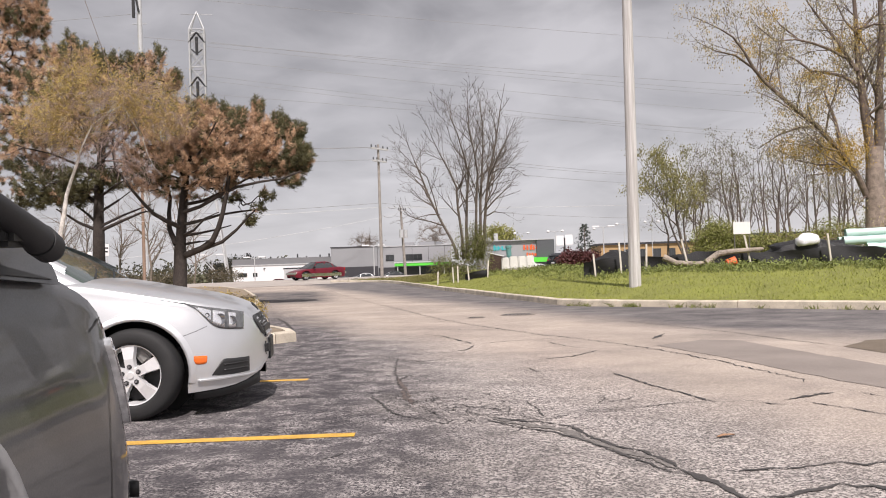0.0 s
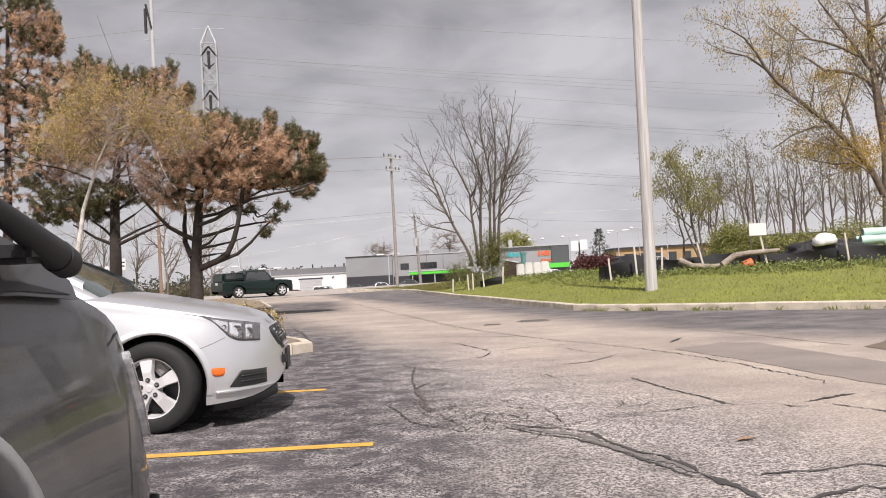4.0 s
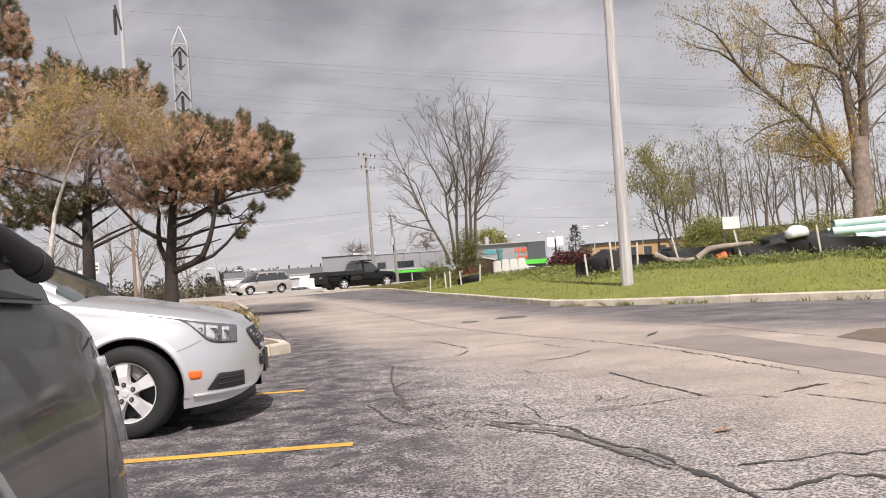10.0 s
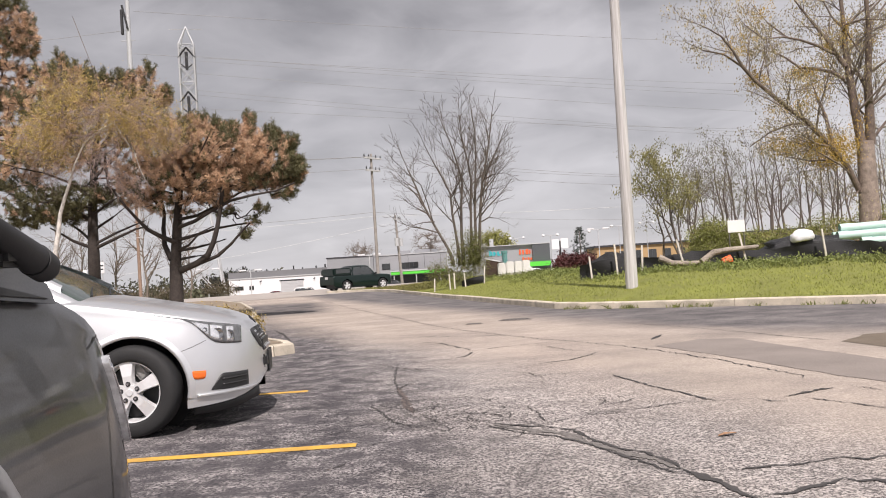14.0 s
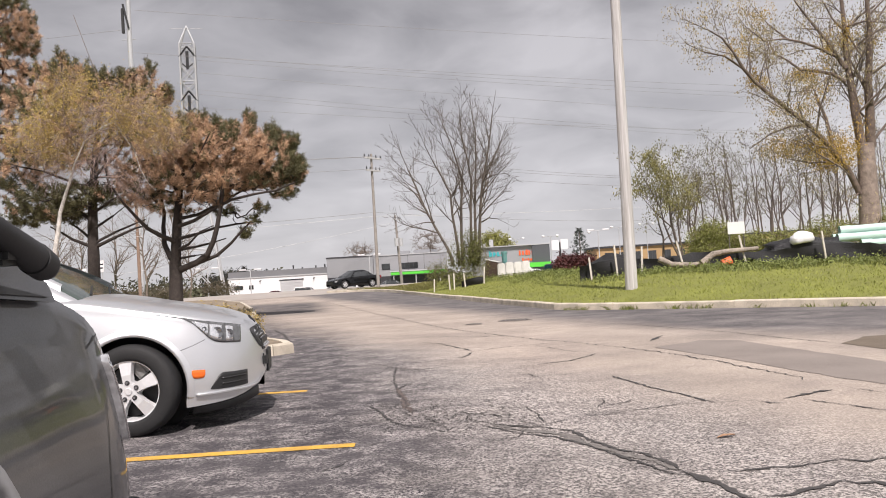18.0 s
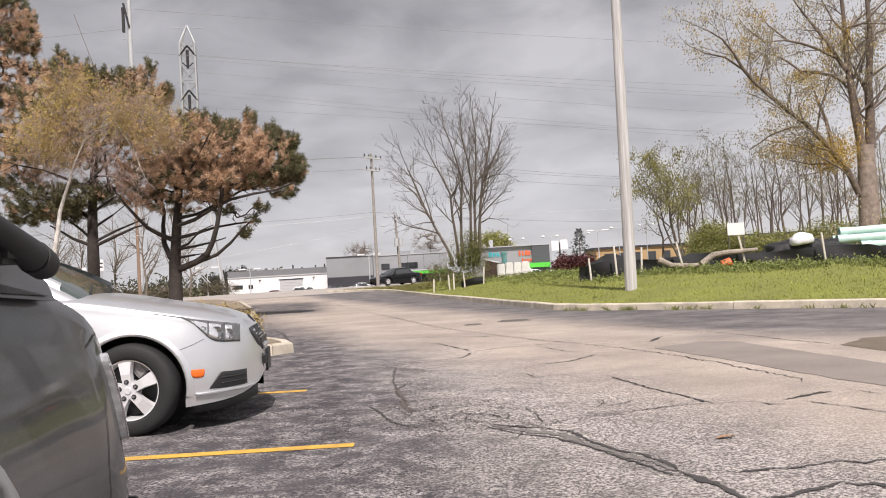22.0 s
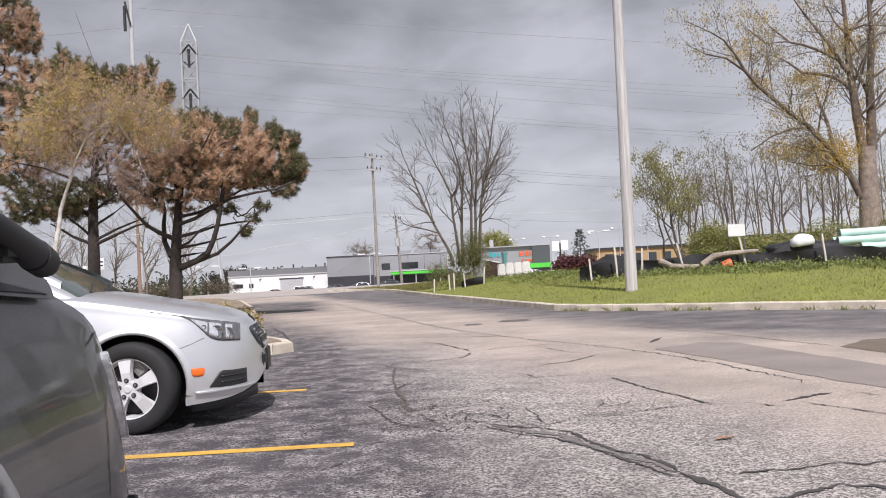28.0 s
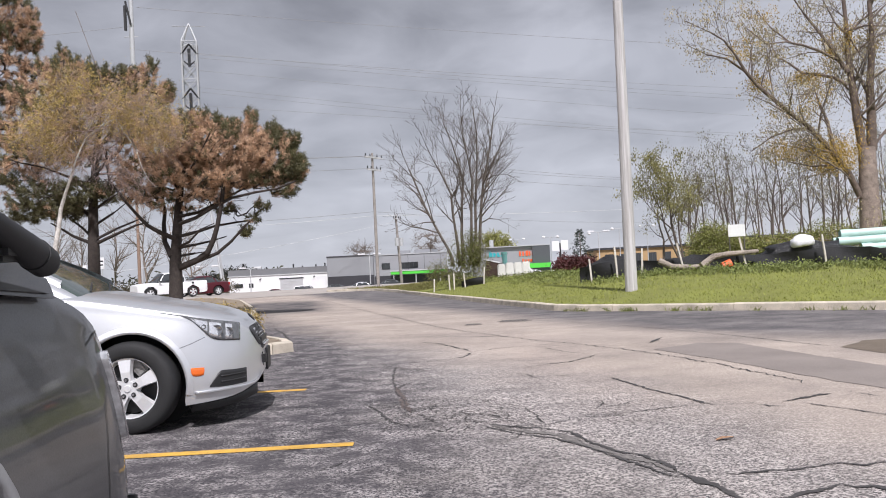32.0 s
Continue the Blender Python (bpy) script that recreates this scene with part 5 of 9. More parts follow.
def build_silver_sedan():
    root = thing("sedan", (-1.483, 6.932, -0.026), 8.0, "silver compact sedan parked nose-out on the asphalt", "car")
    root.scale = (1.03, 1.03, 1.03)
    st = SILVER_BODY
    wx, r = 0.852, 0.315
    zc = r + 0.026
    arches = [(wx, zc, r + 0.05), (wx + 2.685, zc, r + 0.05)]
    xs = [0, .02, .05, .09, .14, .2, .26] + [0.32 + 0.045 * k for k in range(24)] + [1.42 + 0.11 * k for k in range(28)] + [4.54, 4.58, 4.6]
    v, f = loft(st, xs, 22, 10, arches)
    loft_caps(st, xs, 22, 10, v, f)
    put("body", mesh_of("body", v, f, SILVER_CAR, True), root)
    cs = SILVER_CAB
    xg = [lerp(1.15, 4.15, k / 34) for k in range(35)]
    v, f = loft(cs, xg, 5, 6)
    glass = mat("green_tinted_glass", (0.060, 0.082, 0.073), 0.04, var=0.2, scale=3.0, bump=0, spec=0.8)
    put("window_glass", mesh_of("window_glass", v, f, glass, True), root)
    # roof skin and pillars
    xr = [lerp(2.12, 3.5, k / 14) for k in range(15)]
    vr, fr = [], []
    for x in xr:
        zb, zs, zt, ws, wb = curve_at(cs, x)
        for k in range(13):
            a = math.pi * k / 12
            vr.append((-x, (wb + 0.012) * math.copysign(abs(math.cos(a)) ** 0.75, math.cos(a)), zs + 0.012 + (zt - zs) * math.sin(a) ** 0.9))
    for i in range(14):
        for k in range(12):
            fr.append((i * 13 + k, i * 13 + k + 1, (i + 1) * 13 + k + 1, (i + 1) * 13 + k))
    put("roof", mesh_of("roof", vr, fr, SILVER_CAR, True), root)
    for s in (-1, 1):
        # a-pillar follows the edge of the windscreen
        vv, ff = [], []
        for k in range(9):
            x = lerp(1.32, 2.25, k / 8)
            zb, zs, zt, ws, wb = curve_at(cs, x)
            for dz, dy in ((0.0, 0.016), (lerp(-0.10, -0.055, min(1, k / 5)), 0.03)):
                vv.append((-x, s * (wb + dy), zs + dz + 0.02))
                vv.append((-x, s * (wb + dy - 0.05), zs + dz + 0.045))
        for k in range(8):
            a = 4 * k
            ff += [(a, a + 1, a + 5, a + 4), (a + 2, a, a + 4, a + 6)]
        put("pillar", mesh_of("pillar", vv, ff, SILVER_CAR, True), root)
        skin_patch("cowl_panel", cs, [(1.18, .90, .955), (1.35, .90, 1.06), (1.5, .90, 1.13), (1.62, .90, 1.0), (1.75, .90, .95)], s, 0.014, SILVER_CAR, root, 10, 3)
        for x in (2.75, 3.5):
            zb, zs, zt, ws, wb = curve_at(cs, x)
            vv = [(-x + .05, s * (ws + .01), zb + .04), (-x - .05, s * (ws + .01), zb + .04), (-x - .04, s * (wb + .012), zs + .03), (-x + .04, s * (wb + .012), zs + .03)]
            put("pillar", mesh_of("pillar", vv + [(a, b - s * .03, c) for a, b, c in vv], [(0, 1, 2, 3), (4, 7, 6, 5), (0, 4, 5, 1), (1, 5, 6, 2), (2, 6, 7, 3), (3, 7, 4, 0)], PLASTIC), root)
        # the lamp: a dark glossy housing that follows the skin, bright reflectors and bowls in it
        lamp = skin_patch("headlight", st, [(.145, .607, .728), (.20, .612, .745), (.27, .622, .76), (.329, .648, .772), (.386, .707, .783), (.444, .766, .795), (.52, .81, .816)], s, 0.004, LAMP_HOUSING, root, 28, 8, "angular clear headlamp with chrome bowls in a dark housing")
        silver = mat("bowl_silver", (0.85, 0.86, 0.88), 0.18, metal=0.75, var=0.25, scale=30, fine=90, bump=0.2, dist=0.01, coat=0.6)
        for rows in ([(.348, .675, .757), (.386, .715, .768), (.432, .762, .782)], [(.262, .63, .738), (.30, .642, .75), (.338, .665, .756)], [(.193, .622, .726), (.236, .626, .735)], [(.355, .688, .70), (.45, .776, .787)]):
            skin_patch("reflector", st, rows, s, 0.0065, silver, lamp, 8, 4, thick=0.004)
        for x, z, rr in ((.287, .69, .042), (.214, .675, .034), (.368, .724, .016)):
            y = s * (skin_y(st, x, z) + 0.020)
            vv, ff = [], []
            for j, (q, dep) in enumerate(((1.0, -0.014), (1.0, -0.003), (0.86, -0.006), (0.6, -0.012), (0.3, -0.016), (0.0, -0.017))):
                for k in range(18):
                    w = 2 * math.pi * k / 18
                    vv.append((-x + math.cos(w) * rr * q, y + s * dep, z + math.sin(w) * rr * q))
                    if j:
                        m = 18 * j
                        ff.append((m - 18 + k, m - 18 + (k + 1) % 18, m + (k + 1) % 18, m + k))
            put("reflector_bowl", mesh_of("reflector_bowl", vv, ff, mat("bowl_grey", (0.42, 0.43, 0.45), 0.12, metal=0.8, var=0.4, scale=20, bump=0), True), lamp)
        skin_patch("side_marker", st, [(.371, .418, .445), (.380, .394, .446), (.445, .394, .448), (.457, .420, .448)], s, 0.005, AMBER, root, 26, 3, "amber side marker lamp")
        fog = skin_patch("fog_recess", st, [(.112, .300, .404), (.20, .298, .408), (.272, .300, .409), (.30, .303, .372), (.342, .306, .312)], s, 0.004, PLASTIC, root, 16, 5, "black fog lamp recess", 0.03)
        for z in (.330, .368):
            skin_patch("slat", st, [(.118, z, z + .010), (.27, z, z + .010)], s, 0.009, mat("slat_grey", (0.026, 0.026, 0.027), 0.45, var=0.2, bump=0), fog, 8, 1, thick=0.01)
        skin_patch("bumper_lip", st, [(.02, .335, .352), (.06, .276, .294), (.2, .272, .291), (.44, .268, .286)], s, 0.022, SILVER_CAR, root, 16, 3, thick=0.03)
        skin_patch("air_dam", st, [(.05, .19, .262), (.16, .165, .238), (.3, .15, .222), (.46, .145, .21)], s, -0.03, PLASTIC, root, 10, 2, thick=0.08)
        skin_patch("hood_slot", st, [(.085, .713, .722), (.100, .729, .745), (.129, .756, .775), (.137, .772, .778)], s, 0.004, PLASTIC, root, 14, 2, "black slot grille under the hood lip", 0.01)
        skin_patch("grille_side", st, [(.020, .536, .550), (.037, .556, .602), (.066, .622, .688), (.094, .684, .692)], s, 0.003, PLASTIC, root, 20, 5, thick=0.01)
        seam("panel_gap", st, [(.543, .583), (.445, .616), (.365, .651)], s, root, 0.003)
        seam("hood_gap", st, [(.50, .806), (.56, .819), (.64, .836), (.72, .851)], s, root, 0.006)
        seam("door_gap", st, [(1.46, .23), (1.44, .6), (1.50, .90)], s, root)
        seam("door_gap", st, [(2.5, .23), (2.5, .9)], s, root)
        # swollen wheel arch lips and liners
        for ax in (wx, wx + 2.685):
            vv, ff = [], []
            for k in range(25):
                a = math.pi * (-0.06 + 1.12 * k / 24)
                for rr, dy in ((r + .048, -.05), (r + .048, .010), (r + .066, .012), (r + .095, .002)):
                    x, z = ax - math.cos(a) * rr, max(.185, zc + math.sin(a) * rr)
                    vv.append((-x, s * (skin_y(st, x, z) + dy), z))
            for k in range(24):
                for j in range(3):
                    ff.append((4 * k + j, 4 * k + j + 1, 4 * k + j + 5, 4 * k + j + 4))
            put("arch_lip", mesh_of("arch_lip", vv, ff, SILVER_CAR, True), root)
            bm = bmesh.new()
            bmesh.ops.create_cone(bm, cap_ends=False, segments=28, radius1=r + .06, radius2=r + .06, depth=0.5, matrix=Matrix.Translation((-ax, s * 0.61, zc)) @ pose(0, 0, 0, 90))
            bmesh.ops.delete(bm, geom=[fa for fa in bm.faces if fa.calc_center_median().z < zc - 0.1], context="FACES")
            bmesh.ops.create_cone(bm, cap_ends=True, segments=28, radius1=r + .06, radius2=r + .06, depth=0.02, matrix=Matrix.Translation((-ax, s * 0.38, zc)) @ pose(0, 0, 0, 90))
            part("arch_liner", bm, PLASTIC, root)
        wheel(root, -wx, s * 0.78, r, 0.205, s, steer=-9.0, detail=s < 0, phase=25.0 / 72.0, lift=0.026)
        wheel(root, -wx - 2.685, s * 0.775, r, 0.205, s, lift=0.026)
        part("wing_mirror", box(0.12, 0.20, 0.13, (-1.95, s * 0.93, 0.98), 0.04), SILVER_CAR, root)
    part("underbody", box(4.0, 1.3, 0.3, (-2.3, 0, 0.2)), PLASTIC, root)
    # nose: split grille, badge bar, plate holder
    part("upper_grille", box(0.06, 0.56, 0.12, (-0.045, 0, 0.50), 0.02), PLASTIC, root)
    part("grille_bar", box(0.03, 0.52, 0.035, (-0.012, 0, 0.515), 0.008), CHROME, root)
    part("lower_grille", box(0.06, 0.56, 0.10, (-0.02, 0, 0.385), 0.02), PLASTIC, root)
    part("front_plate", box(0.022, 0.31, 0.165, (0.006, 0, 0.34), 0.004), PLASTIC, root)
    for s in (-0.42, 0.12):
        part("wiper", rod((-1.20, s, 1.005), (-1.31, s + 0.45, 1.075), 0.010, 0.006, 6), PLASTIC, root)


build_silver_sedan()

VAN_BODY = [(0.0, .32, .49, .55, .68, .61), (.05, .24, .56, .62, .83, .78), (.12, .20, .66, .72, .895, .86), (.22, .19, .80, .845, .93, .895), (.33, .19, .915, .95, .95, .905),
            (.45, .19, .975, 1.01, .953, .90), (.64, .19, 1.025, 1.06, .958, .89), (.9, .19, 1.04, 1.08, .965, .885), (2.0, .2, 1.06, 1.12, .975, .89), (4.4, .2, 1.07, 1.13, .97, .89),
            (4.8, .26, 1.08, 1.14, .9, .84), (4.9, .4, 1.0, 1.1, .8, .75)]
VAN_CAB = [(.62, 1.01, 1.05, .86, .80), (1.35, 1.08, 1.60, .90, .72), (1.9, 1.09, 1.74, .90, .72), (4.2, 1.09, 1.72, .90, .70), (4.8, 1.09, 1.16, .84, .74)]


def build_dark_van():
    root = thing("minivan", (-1.93, 2.74, 0.004), 91.5, "dark grey dusty minivan parked close by", "van")
    dusty = mat("paint_dusty_grey", (0.086, 0.087, 0.092), 0.45, metal=0.0, var=0.4, scale=2.4, fine=230, bump=0.0, coat=0.75, spec=0.2, col2=(0.048, 0.049, 0.053))
    shine = dusty.node_tree.nodes["Principled BSDF"]
    shine.inputs["Coat IOR"].default_value = 1.52
    shine.inputs["Coat Roughness"].default_value = 0.05
    st = VAN_BODY
    wx, r = 1.36, 0.34
    arches = [(wx, r, r + 0.11), (wx + 2.8, r, r + 0.06)]
    xs = [0, .02, .05, .085, .12, .17, .22, .275, .33, .39, .45, .54] + [.64 + .06 * k for k in range(22)] + [2.0 + .15 * k for k in range(19)] + [4.8, 4.86, 4.9]
    v, f = loft(st, xs, 20, 8, arches)
    loft_caps(st, xs, 20, 8, v, f)
    put("body", mesh_of("body", v, f, dusty, True), root)
    cs = [(x, zb - 0.06, zt - 0.09 if zt - zb > 0.3 else lerp(zb, zt, 0.4), zt, wb, lerp(wb, wt, 0.92)) for x, zb, zt, wb, wt in VAN_CAB]
    xg = [lerp(.62, 4.8, k / 30) for k in range(31)]
    v, f = loft(cs, xg, 5, 6)
    put("window_glass", mesh_of("window_glass", v, f, TINT, True), root)
    for s in (-1, 1):
        skin_patch("window_frame", cs, [(.64, 1.00, 1.05), (.75, 1.01, 1.10), (.9, 1.02, 1.15), (1.5, 1.02, 1.11)], s, 0.014, PLASTIC, root, 10, 2)
        lamp = skin_patch("headlight", st, [(.155, .562, .592), (.177, .571, .64), (.2, .614, .689), (.25, .706, .798), (.285, .77, .838), (.31, .815, .832)], s, 0.018, LENS_VAN, root, 18, 6, "clear plastic headlamp cover with a bright rim", 0.04)
        skin_patch("inner_shade", st, [(.172, .585, .615), (.2, .632, .668), (.235, .70, .745)], s, 0.0215, mat("lamp_inner", (0.07, 0.072, 0.075), 0.15, metal=0.2, var=0.6, scale=20, bump=0, coat=1.0), lamp, 10, 3, thick=0.004)
        skin_patch("rim_strip", st, [(.157, .564, .571), (.177, .572, .582), (.2, .614, .626), (.25, .706, .719), (.30, .80, .815)], s, 0.023, CHROME, lamp, 14, 1, thick=0.006)
        skin_patch("bumper_corner", st, [(.02, .33, .365), (.10, .32, .37)], s, 0.035, PLASTIC, root, 6, 2, thick=0.03)
        seam("panel_gap", st, [(.315, .90), (.418, .867)], s, root, 0.006)
        seam("panel_gap", st, [(.34, .80), (.40, .55), (.42, .25)], s, root, 0.004)
        seam("door_gap", st, [(1.75, .25), (1.72, .8), (1.6, 1.08)], s, root)
        vv, ff = [], []
        for k in range(25):
            a = math.pi * (-0.06 + 1.12 * k / 24)
            for rr, dy in ((r + .108, -.06), (r + .108, .012), (r + .13, .014), (r + .155, .002)):
                x, z = wx - math.cos(a) * rr, max(.195, r + math.sin(a) * rr)
                vv.append((-x, s * (skin_y(st, x, z) + dy), z))
        for k in range(24):
            for j in range(3):
                ff.append((4 * k + j, 4 * k + j + 1, 4 * k + j + 5, 4 * k + j + 4))
        put("arch_lip", mesh_of("arch_lip", vv, ff, mat("grey_trim", (0.34, 0.34, 0.345), 0.5, var=0.2, bump=0.1), True), root)
        wheel(root, -wx, s * 0.84, r, 0.2, s)
        wheel(root, -wx - 2.8, s * 0.84, r, 0.2, s)
        # mirror housing reaching out from the window corner
        e0, e1 = Vector((-.825, s * 1.0, 1.080)), Vector((-1.22, s * 1.0, 1.212))
        d = (e1 - e0).normalized()
        bm = rod(e0 + d * 0.075, e1, 0.0355, 0.019, 28, None, False)
        rod(e0 + d * 0.070, e0 + d * 0.075, 0.033, 0.033, 28, bm, False)
        rod(e0 + d * 0.018, e0 + d * 0.070, 0.036, 0.0375, 28, bm)
        rod(e0, e0 + d * 0.018, 0.028, 0.036, 28, bm)
        mirror = part("wing_mirror", bm, mat("matt_black_plastic", (0.032, 0.032, 0.034), 0.6, var=0.3, fine=300, bump=0.15, dist=0.002, spec=0.4), root, "black plastic mirror housing", smooth=True)
        part("mirror_foot", box(0.10, 0.10, 0.04, (-0.98, s * 0.955, 1.085), 0.012), PLASTIC, mirror)
        # sail panel at the window corner with a black strip along its foot
        for nm, ring, m, y0 in (("quarter_panel", [(.617, 1.000), (.633, 1.050), (.703, 1.074), (.79, 1.118), (.90, 1.148), (1.15, 1.20), (1.15, 1.02), (.905, 1.018)], dusty, 0.926),
                                ("sail_trim", [(.66, 1.014), (.905, 1.050), (1.15, 1.055), (1.15, 1.030), (.905, 1.028)], PLASTIC, 0.931)):
            bm = bmesh.new()
            va = [bm.verts.new((-x, s * (y0 - (z - 1.0) * 0.25), z)) for x, z in ring]
            vb = [bm.verts.new((-x, s * (y0 - 0.021 - (z - 1.0) * 0.25), z)) for x, z in ring]
            bm.faces.new(va)
            bm.faces.new(vb[::-1])
            for k in range(len(ring)):
                bm.faces.new((va[k], va[(k + 1) % len(ring)], vb[(k + 1) % len(ring)], vb[k]))
            part(nm, bm, m, root)
    part("front_lip", box(0.1, 1.5, 0.06, (-0.03, 0, 0.2), 0.02), PLASTIC, root)
    part("grille", box(0.05, 1.0, 0.14, (-0.01, 0, 0.36), 0.02), PLASTIC, root)
    part("underbody", box(4.2, 1.4, 0.3, (-2.45, 0, 0.2)), PLASTIC, root)
    xr = [lerp(1.3, 4.3, k / 14) for k in range(15)]
    vr, fr = [], []
    for x in xr:
        zb, zs, zt, ws, wb = curve_at(cs, x)
        for k in range(13):
            a = math.pi * k / 12
            vr.append((-x, (wb + 0.012) * math.copysign(abs(math.cos(a)) ** 0.75, math.cos(a)), zs + 0.012 + (zt - zs) * math.sin(a) ** 0.9))
    for i in range(14):
        for k in range(12):
            fr.append((i * 13 + k, i * 13 + k + 1, (i + 1) * 13 + k + 1, (i + 1) * 13 + k))
    put("roof", mesh_of("roof", vr, fr, dusty, True), root)


build_dark_van()


# ---- trees ----
def skeleton_tree(stems, targets, tip_r, power, seed, droop=0.0):
    """Branches that reach from the stems to all targets. Returns joint places, parents and radii."""
    rnd = np.random.RandomState(seed)
    nodes, parent = [], []
    for st in stems:
        prev = -1
        for p in st:
            nodes.append(np.array(p, float)); parent.append(prev); prev = len(nodes) - 1
    base = np.array(stems[0][-1], float)
    order = np.argsort([np.linalg.norm(np.array(t) - base) for t in targets])
    tips = []
    N = np.array(nodes)
    for o in order:
        t = np.array(targets[o], float)
        d = np.linalg.norm(N - t, axis=1) + 0.35 * np.maximum(0, N[:, 2] - t[2])
        j = int(np.argmin(d))
        a = N[j]
        L = np.linalg.norm(t - a)
        k = max(1, int(L / 0.55))
        prev = j
        bow = rnd.normal(0, 0.07, 3) * L
        bow[2] += 0.06 * L - droop * L
        new_pts = []
        for i in range(1, k + 1):
            u = i / k
            p = a + (t - a) * u + bow * math.sin(math.pi * u) + rnd.normal(0, 0.012, 3) * (u < 1)
            nodes.append(p); parent.append(prev); prev = len(nodes) - 1
            new_pts.append(p)
        N = np.vstack([N, new_pts])
        tips.append(prev)
    load = np.zeros(len(nodes))
    for t in tips:
        load[t] += 1
    for i in range(len(nodes) - 1, -1, -1):
        if parent[i] >= 0:
            load[parent[i]] += load[i]
    rad = tip_r * np.maximum(1, load) ** power
    return nodes, parent, rad, tips


def fractal_tree(stems, trunk_r, plan, seed, up=0.12, wander=0.10, bound=None):
    """Branches by rule: each level of plan is (shoots per metre, length share, angle, start share)."""
    rnd = random.Random(seed)
    nodes, par, rad, tips = [], [], [], []
    work = []
    for st, r in stems:
        prev = -1
        n = len(st)
        ids = []
        for i, q in enumerate(st):
            nodes.append(np.array(q, float)); par.append(prev); rad.append(r * (1 - (0.35 if r > 0.3 else 0.88) * i / (n - 1)))
            prev = len(nodes) - 1
            ids.append(prev)
        work.append((ids, 0))
        tips.append(prev)
    trunk_n = len(nodes)
    while work:
        ids, level = work.pop(0)
        if level >= len(plan):
            continue
        rate, share, angle, start = plan[level]
        P = [Vector(nodes[i]) for i in ids]
        cum = [0.0]
        for a, b in zip(P, P[1:]):
            cum.append(cum[-1] + (b - a).length)
        L = cum[-1]
        count = max(1, int(L * rate * (1 - start) + rnd.random()))
        for k in range(count):
            u = (start + (1 - start) * (k + rnd.random()) / count) * L * 0.98
            j = max(i for i in range(len(cum)) if cum[i] <= u)
            j = min(j, len(P) - 2)
            t = (u - cum[j]) / max(1e-6, cum[j + 1] - cum[j])
            a = P[j].lerp(P[j + 1], t)
            d = (P[j + 1] - P[j]).normalized()
            side = d.cross(Vector((rnd.gauss(0, 1), rnd.gauss(0, 1), rnd.gauss(0, 1)))).normalized()
            w = radians(rnd.gauss(angle, 7))
            e = (d * math.cos(w) + side * math.sin(w)).normalized()
            length = (L * share) * (1.12 - 0.72 * u / L) * rnd.uniform(0.7, 1.25)
            seg = 4 if level == 0 else (3 if level == 1 else 2)
            prev = ids[j]
            r0 = max(0.004, min(rad[ids[j]] * 0.55, trunk_r * 0.42 ** (level + 1) * 1.2))
            new_ids = [prev]
            q = a
            nodes.append(np.array(a)); par.append(prev); rad.append(r0); prev = len(nodes) - 1
            new_ids = [prev]
            for m in range(seg):
                e = (e + Vector((rnd.gauss(0, wander), rnd.gauss(0, wander), rnd.gauss(0, wander) + up))).normalized()
                q = q + e * length / seg
                if bound and ((q.x - bound[0]) / bound[2]) ** 2 + ((q.z - bound[1]) / bound[3]) ** 2 > 1:
                    break
                nodes.append(np.array(q)); par.append(prev); rad.append(max(0.0035, r0 * (1 - 0.8 * (m + 1) / seg))); prev = len(nodes) - 1
                new_ids.append(prev)
            if len(new_ids) > 1:
                tips.append(prev)
                work.append((new_ids, level + 1))
    return nodes, par, np.array(rad), tips, trunk_n


def build_fractal(name, at, stems, trunk_r, plan, seed, bark, leaf, size, count, spread, label, group="", up=0.12, wander=0.10, extra="", every=1, thin=1.0, twig=None, floor=0.0035, bound=None, hang=False, limb_bark=None):
    root = thing(name, at, label=label, category="tree", group=group)
    o = Vector(at)
    st = [([Vector(q) - o for q in s], r) for s, r in stems]
    nodes, par, rad, tips, k = fractal_tree(st, trunk_r, plan, seed, up, wander, bound and (bound[0] - o.x, bound[1] - o.z, bound[2], bound[3]))
    n = len(st[0][0]) if limb_bark else k
    v, f = tubes(nodes[:n], par[:n], rad[:n], 9)
    put("trunk", mesh_of("trunk", v, f, bark, True), root)
    if limb_bark:
        for j, (line, r) in enumerate(st[1:]):
            v, f = tubes(nodes[n:n + len(line)], [p - n if p >= n else -1 for p in par[n:n + len(line)]], rad[n:n + len(line)], 9)
            n += len(line)
            put("limb", mesh_of("limb", v, f, limb_bark, True), root)
    rad[k:] = np.maximum(rad[k:] * thin, floor)
    v, f = tubes(nodes, [p if i >= k else -1 for i, p in enumerate(par)], rad, 4)
    tagged(put("twig_crown", mesh_of("twig_crown", v, f, twig or bark, True), root), kind="stuff")
    if leaf and count:
        v, f = leaves([Vector(nodes[t]) for t in tips[::every]], size, count, spread, seed + 3, 0.8 if hang else 0.0)
        tagged(put("crown", mesh_of("crown", v, f, leaf), root, None, extra), kind="stuff")
    return root


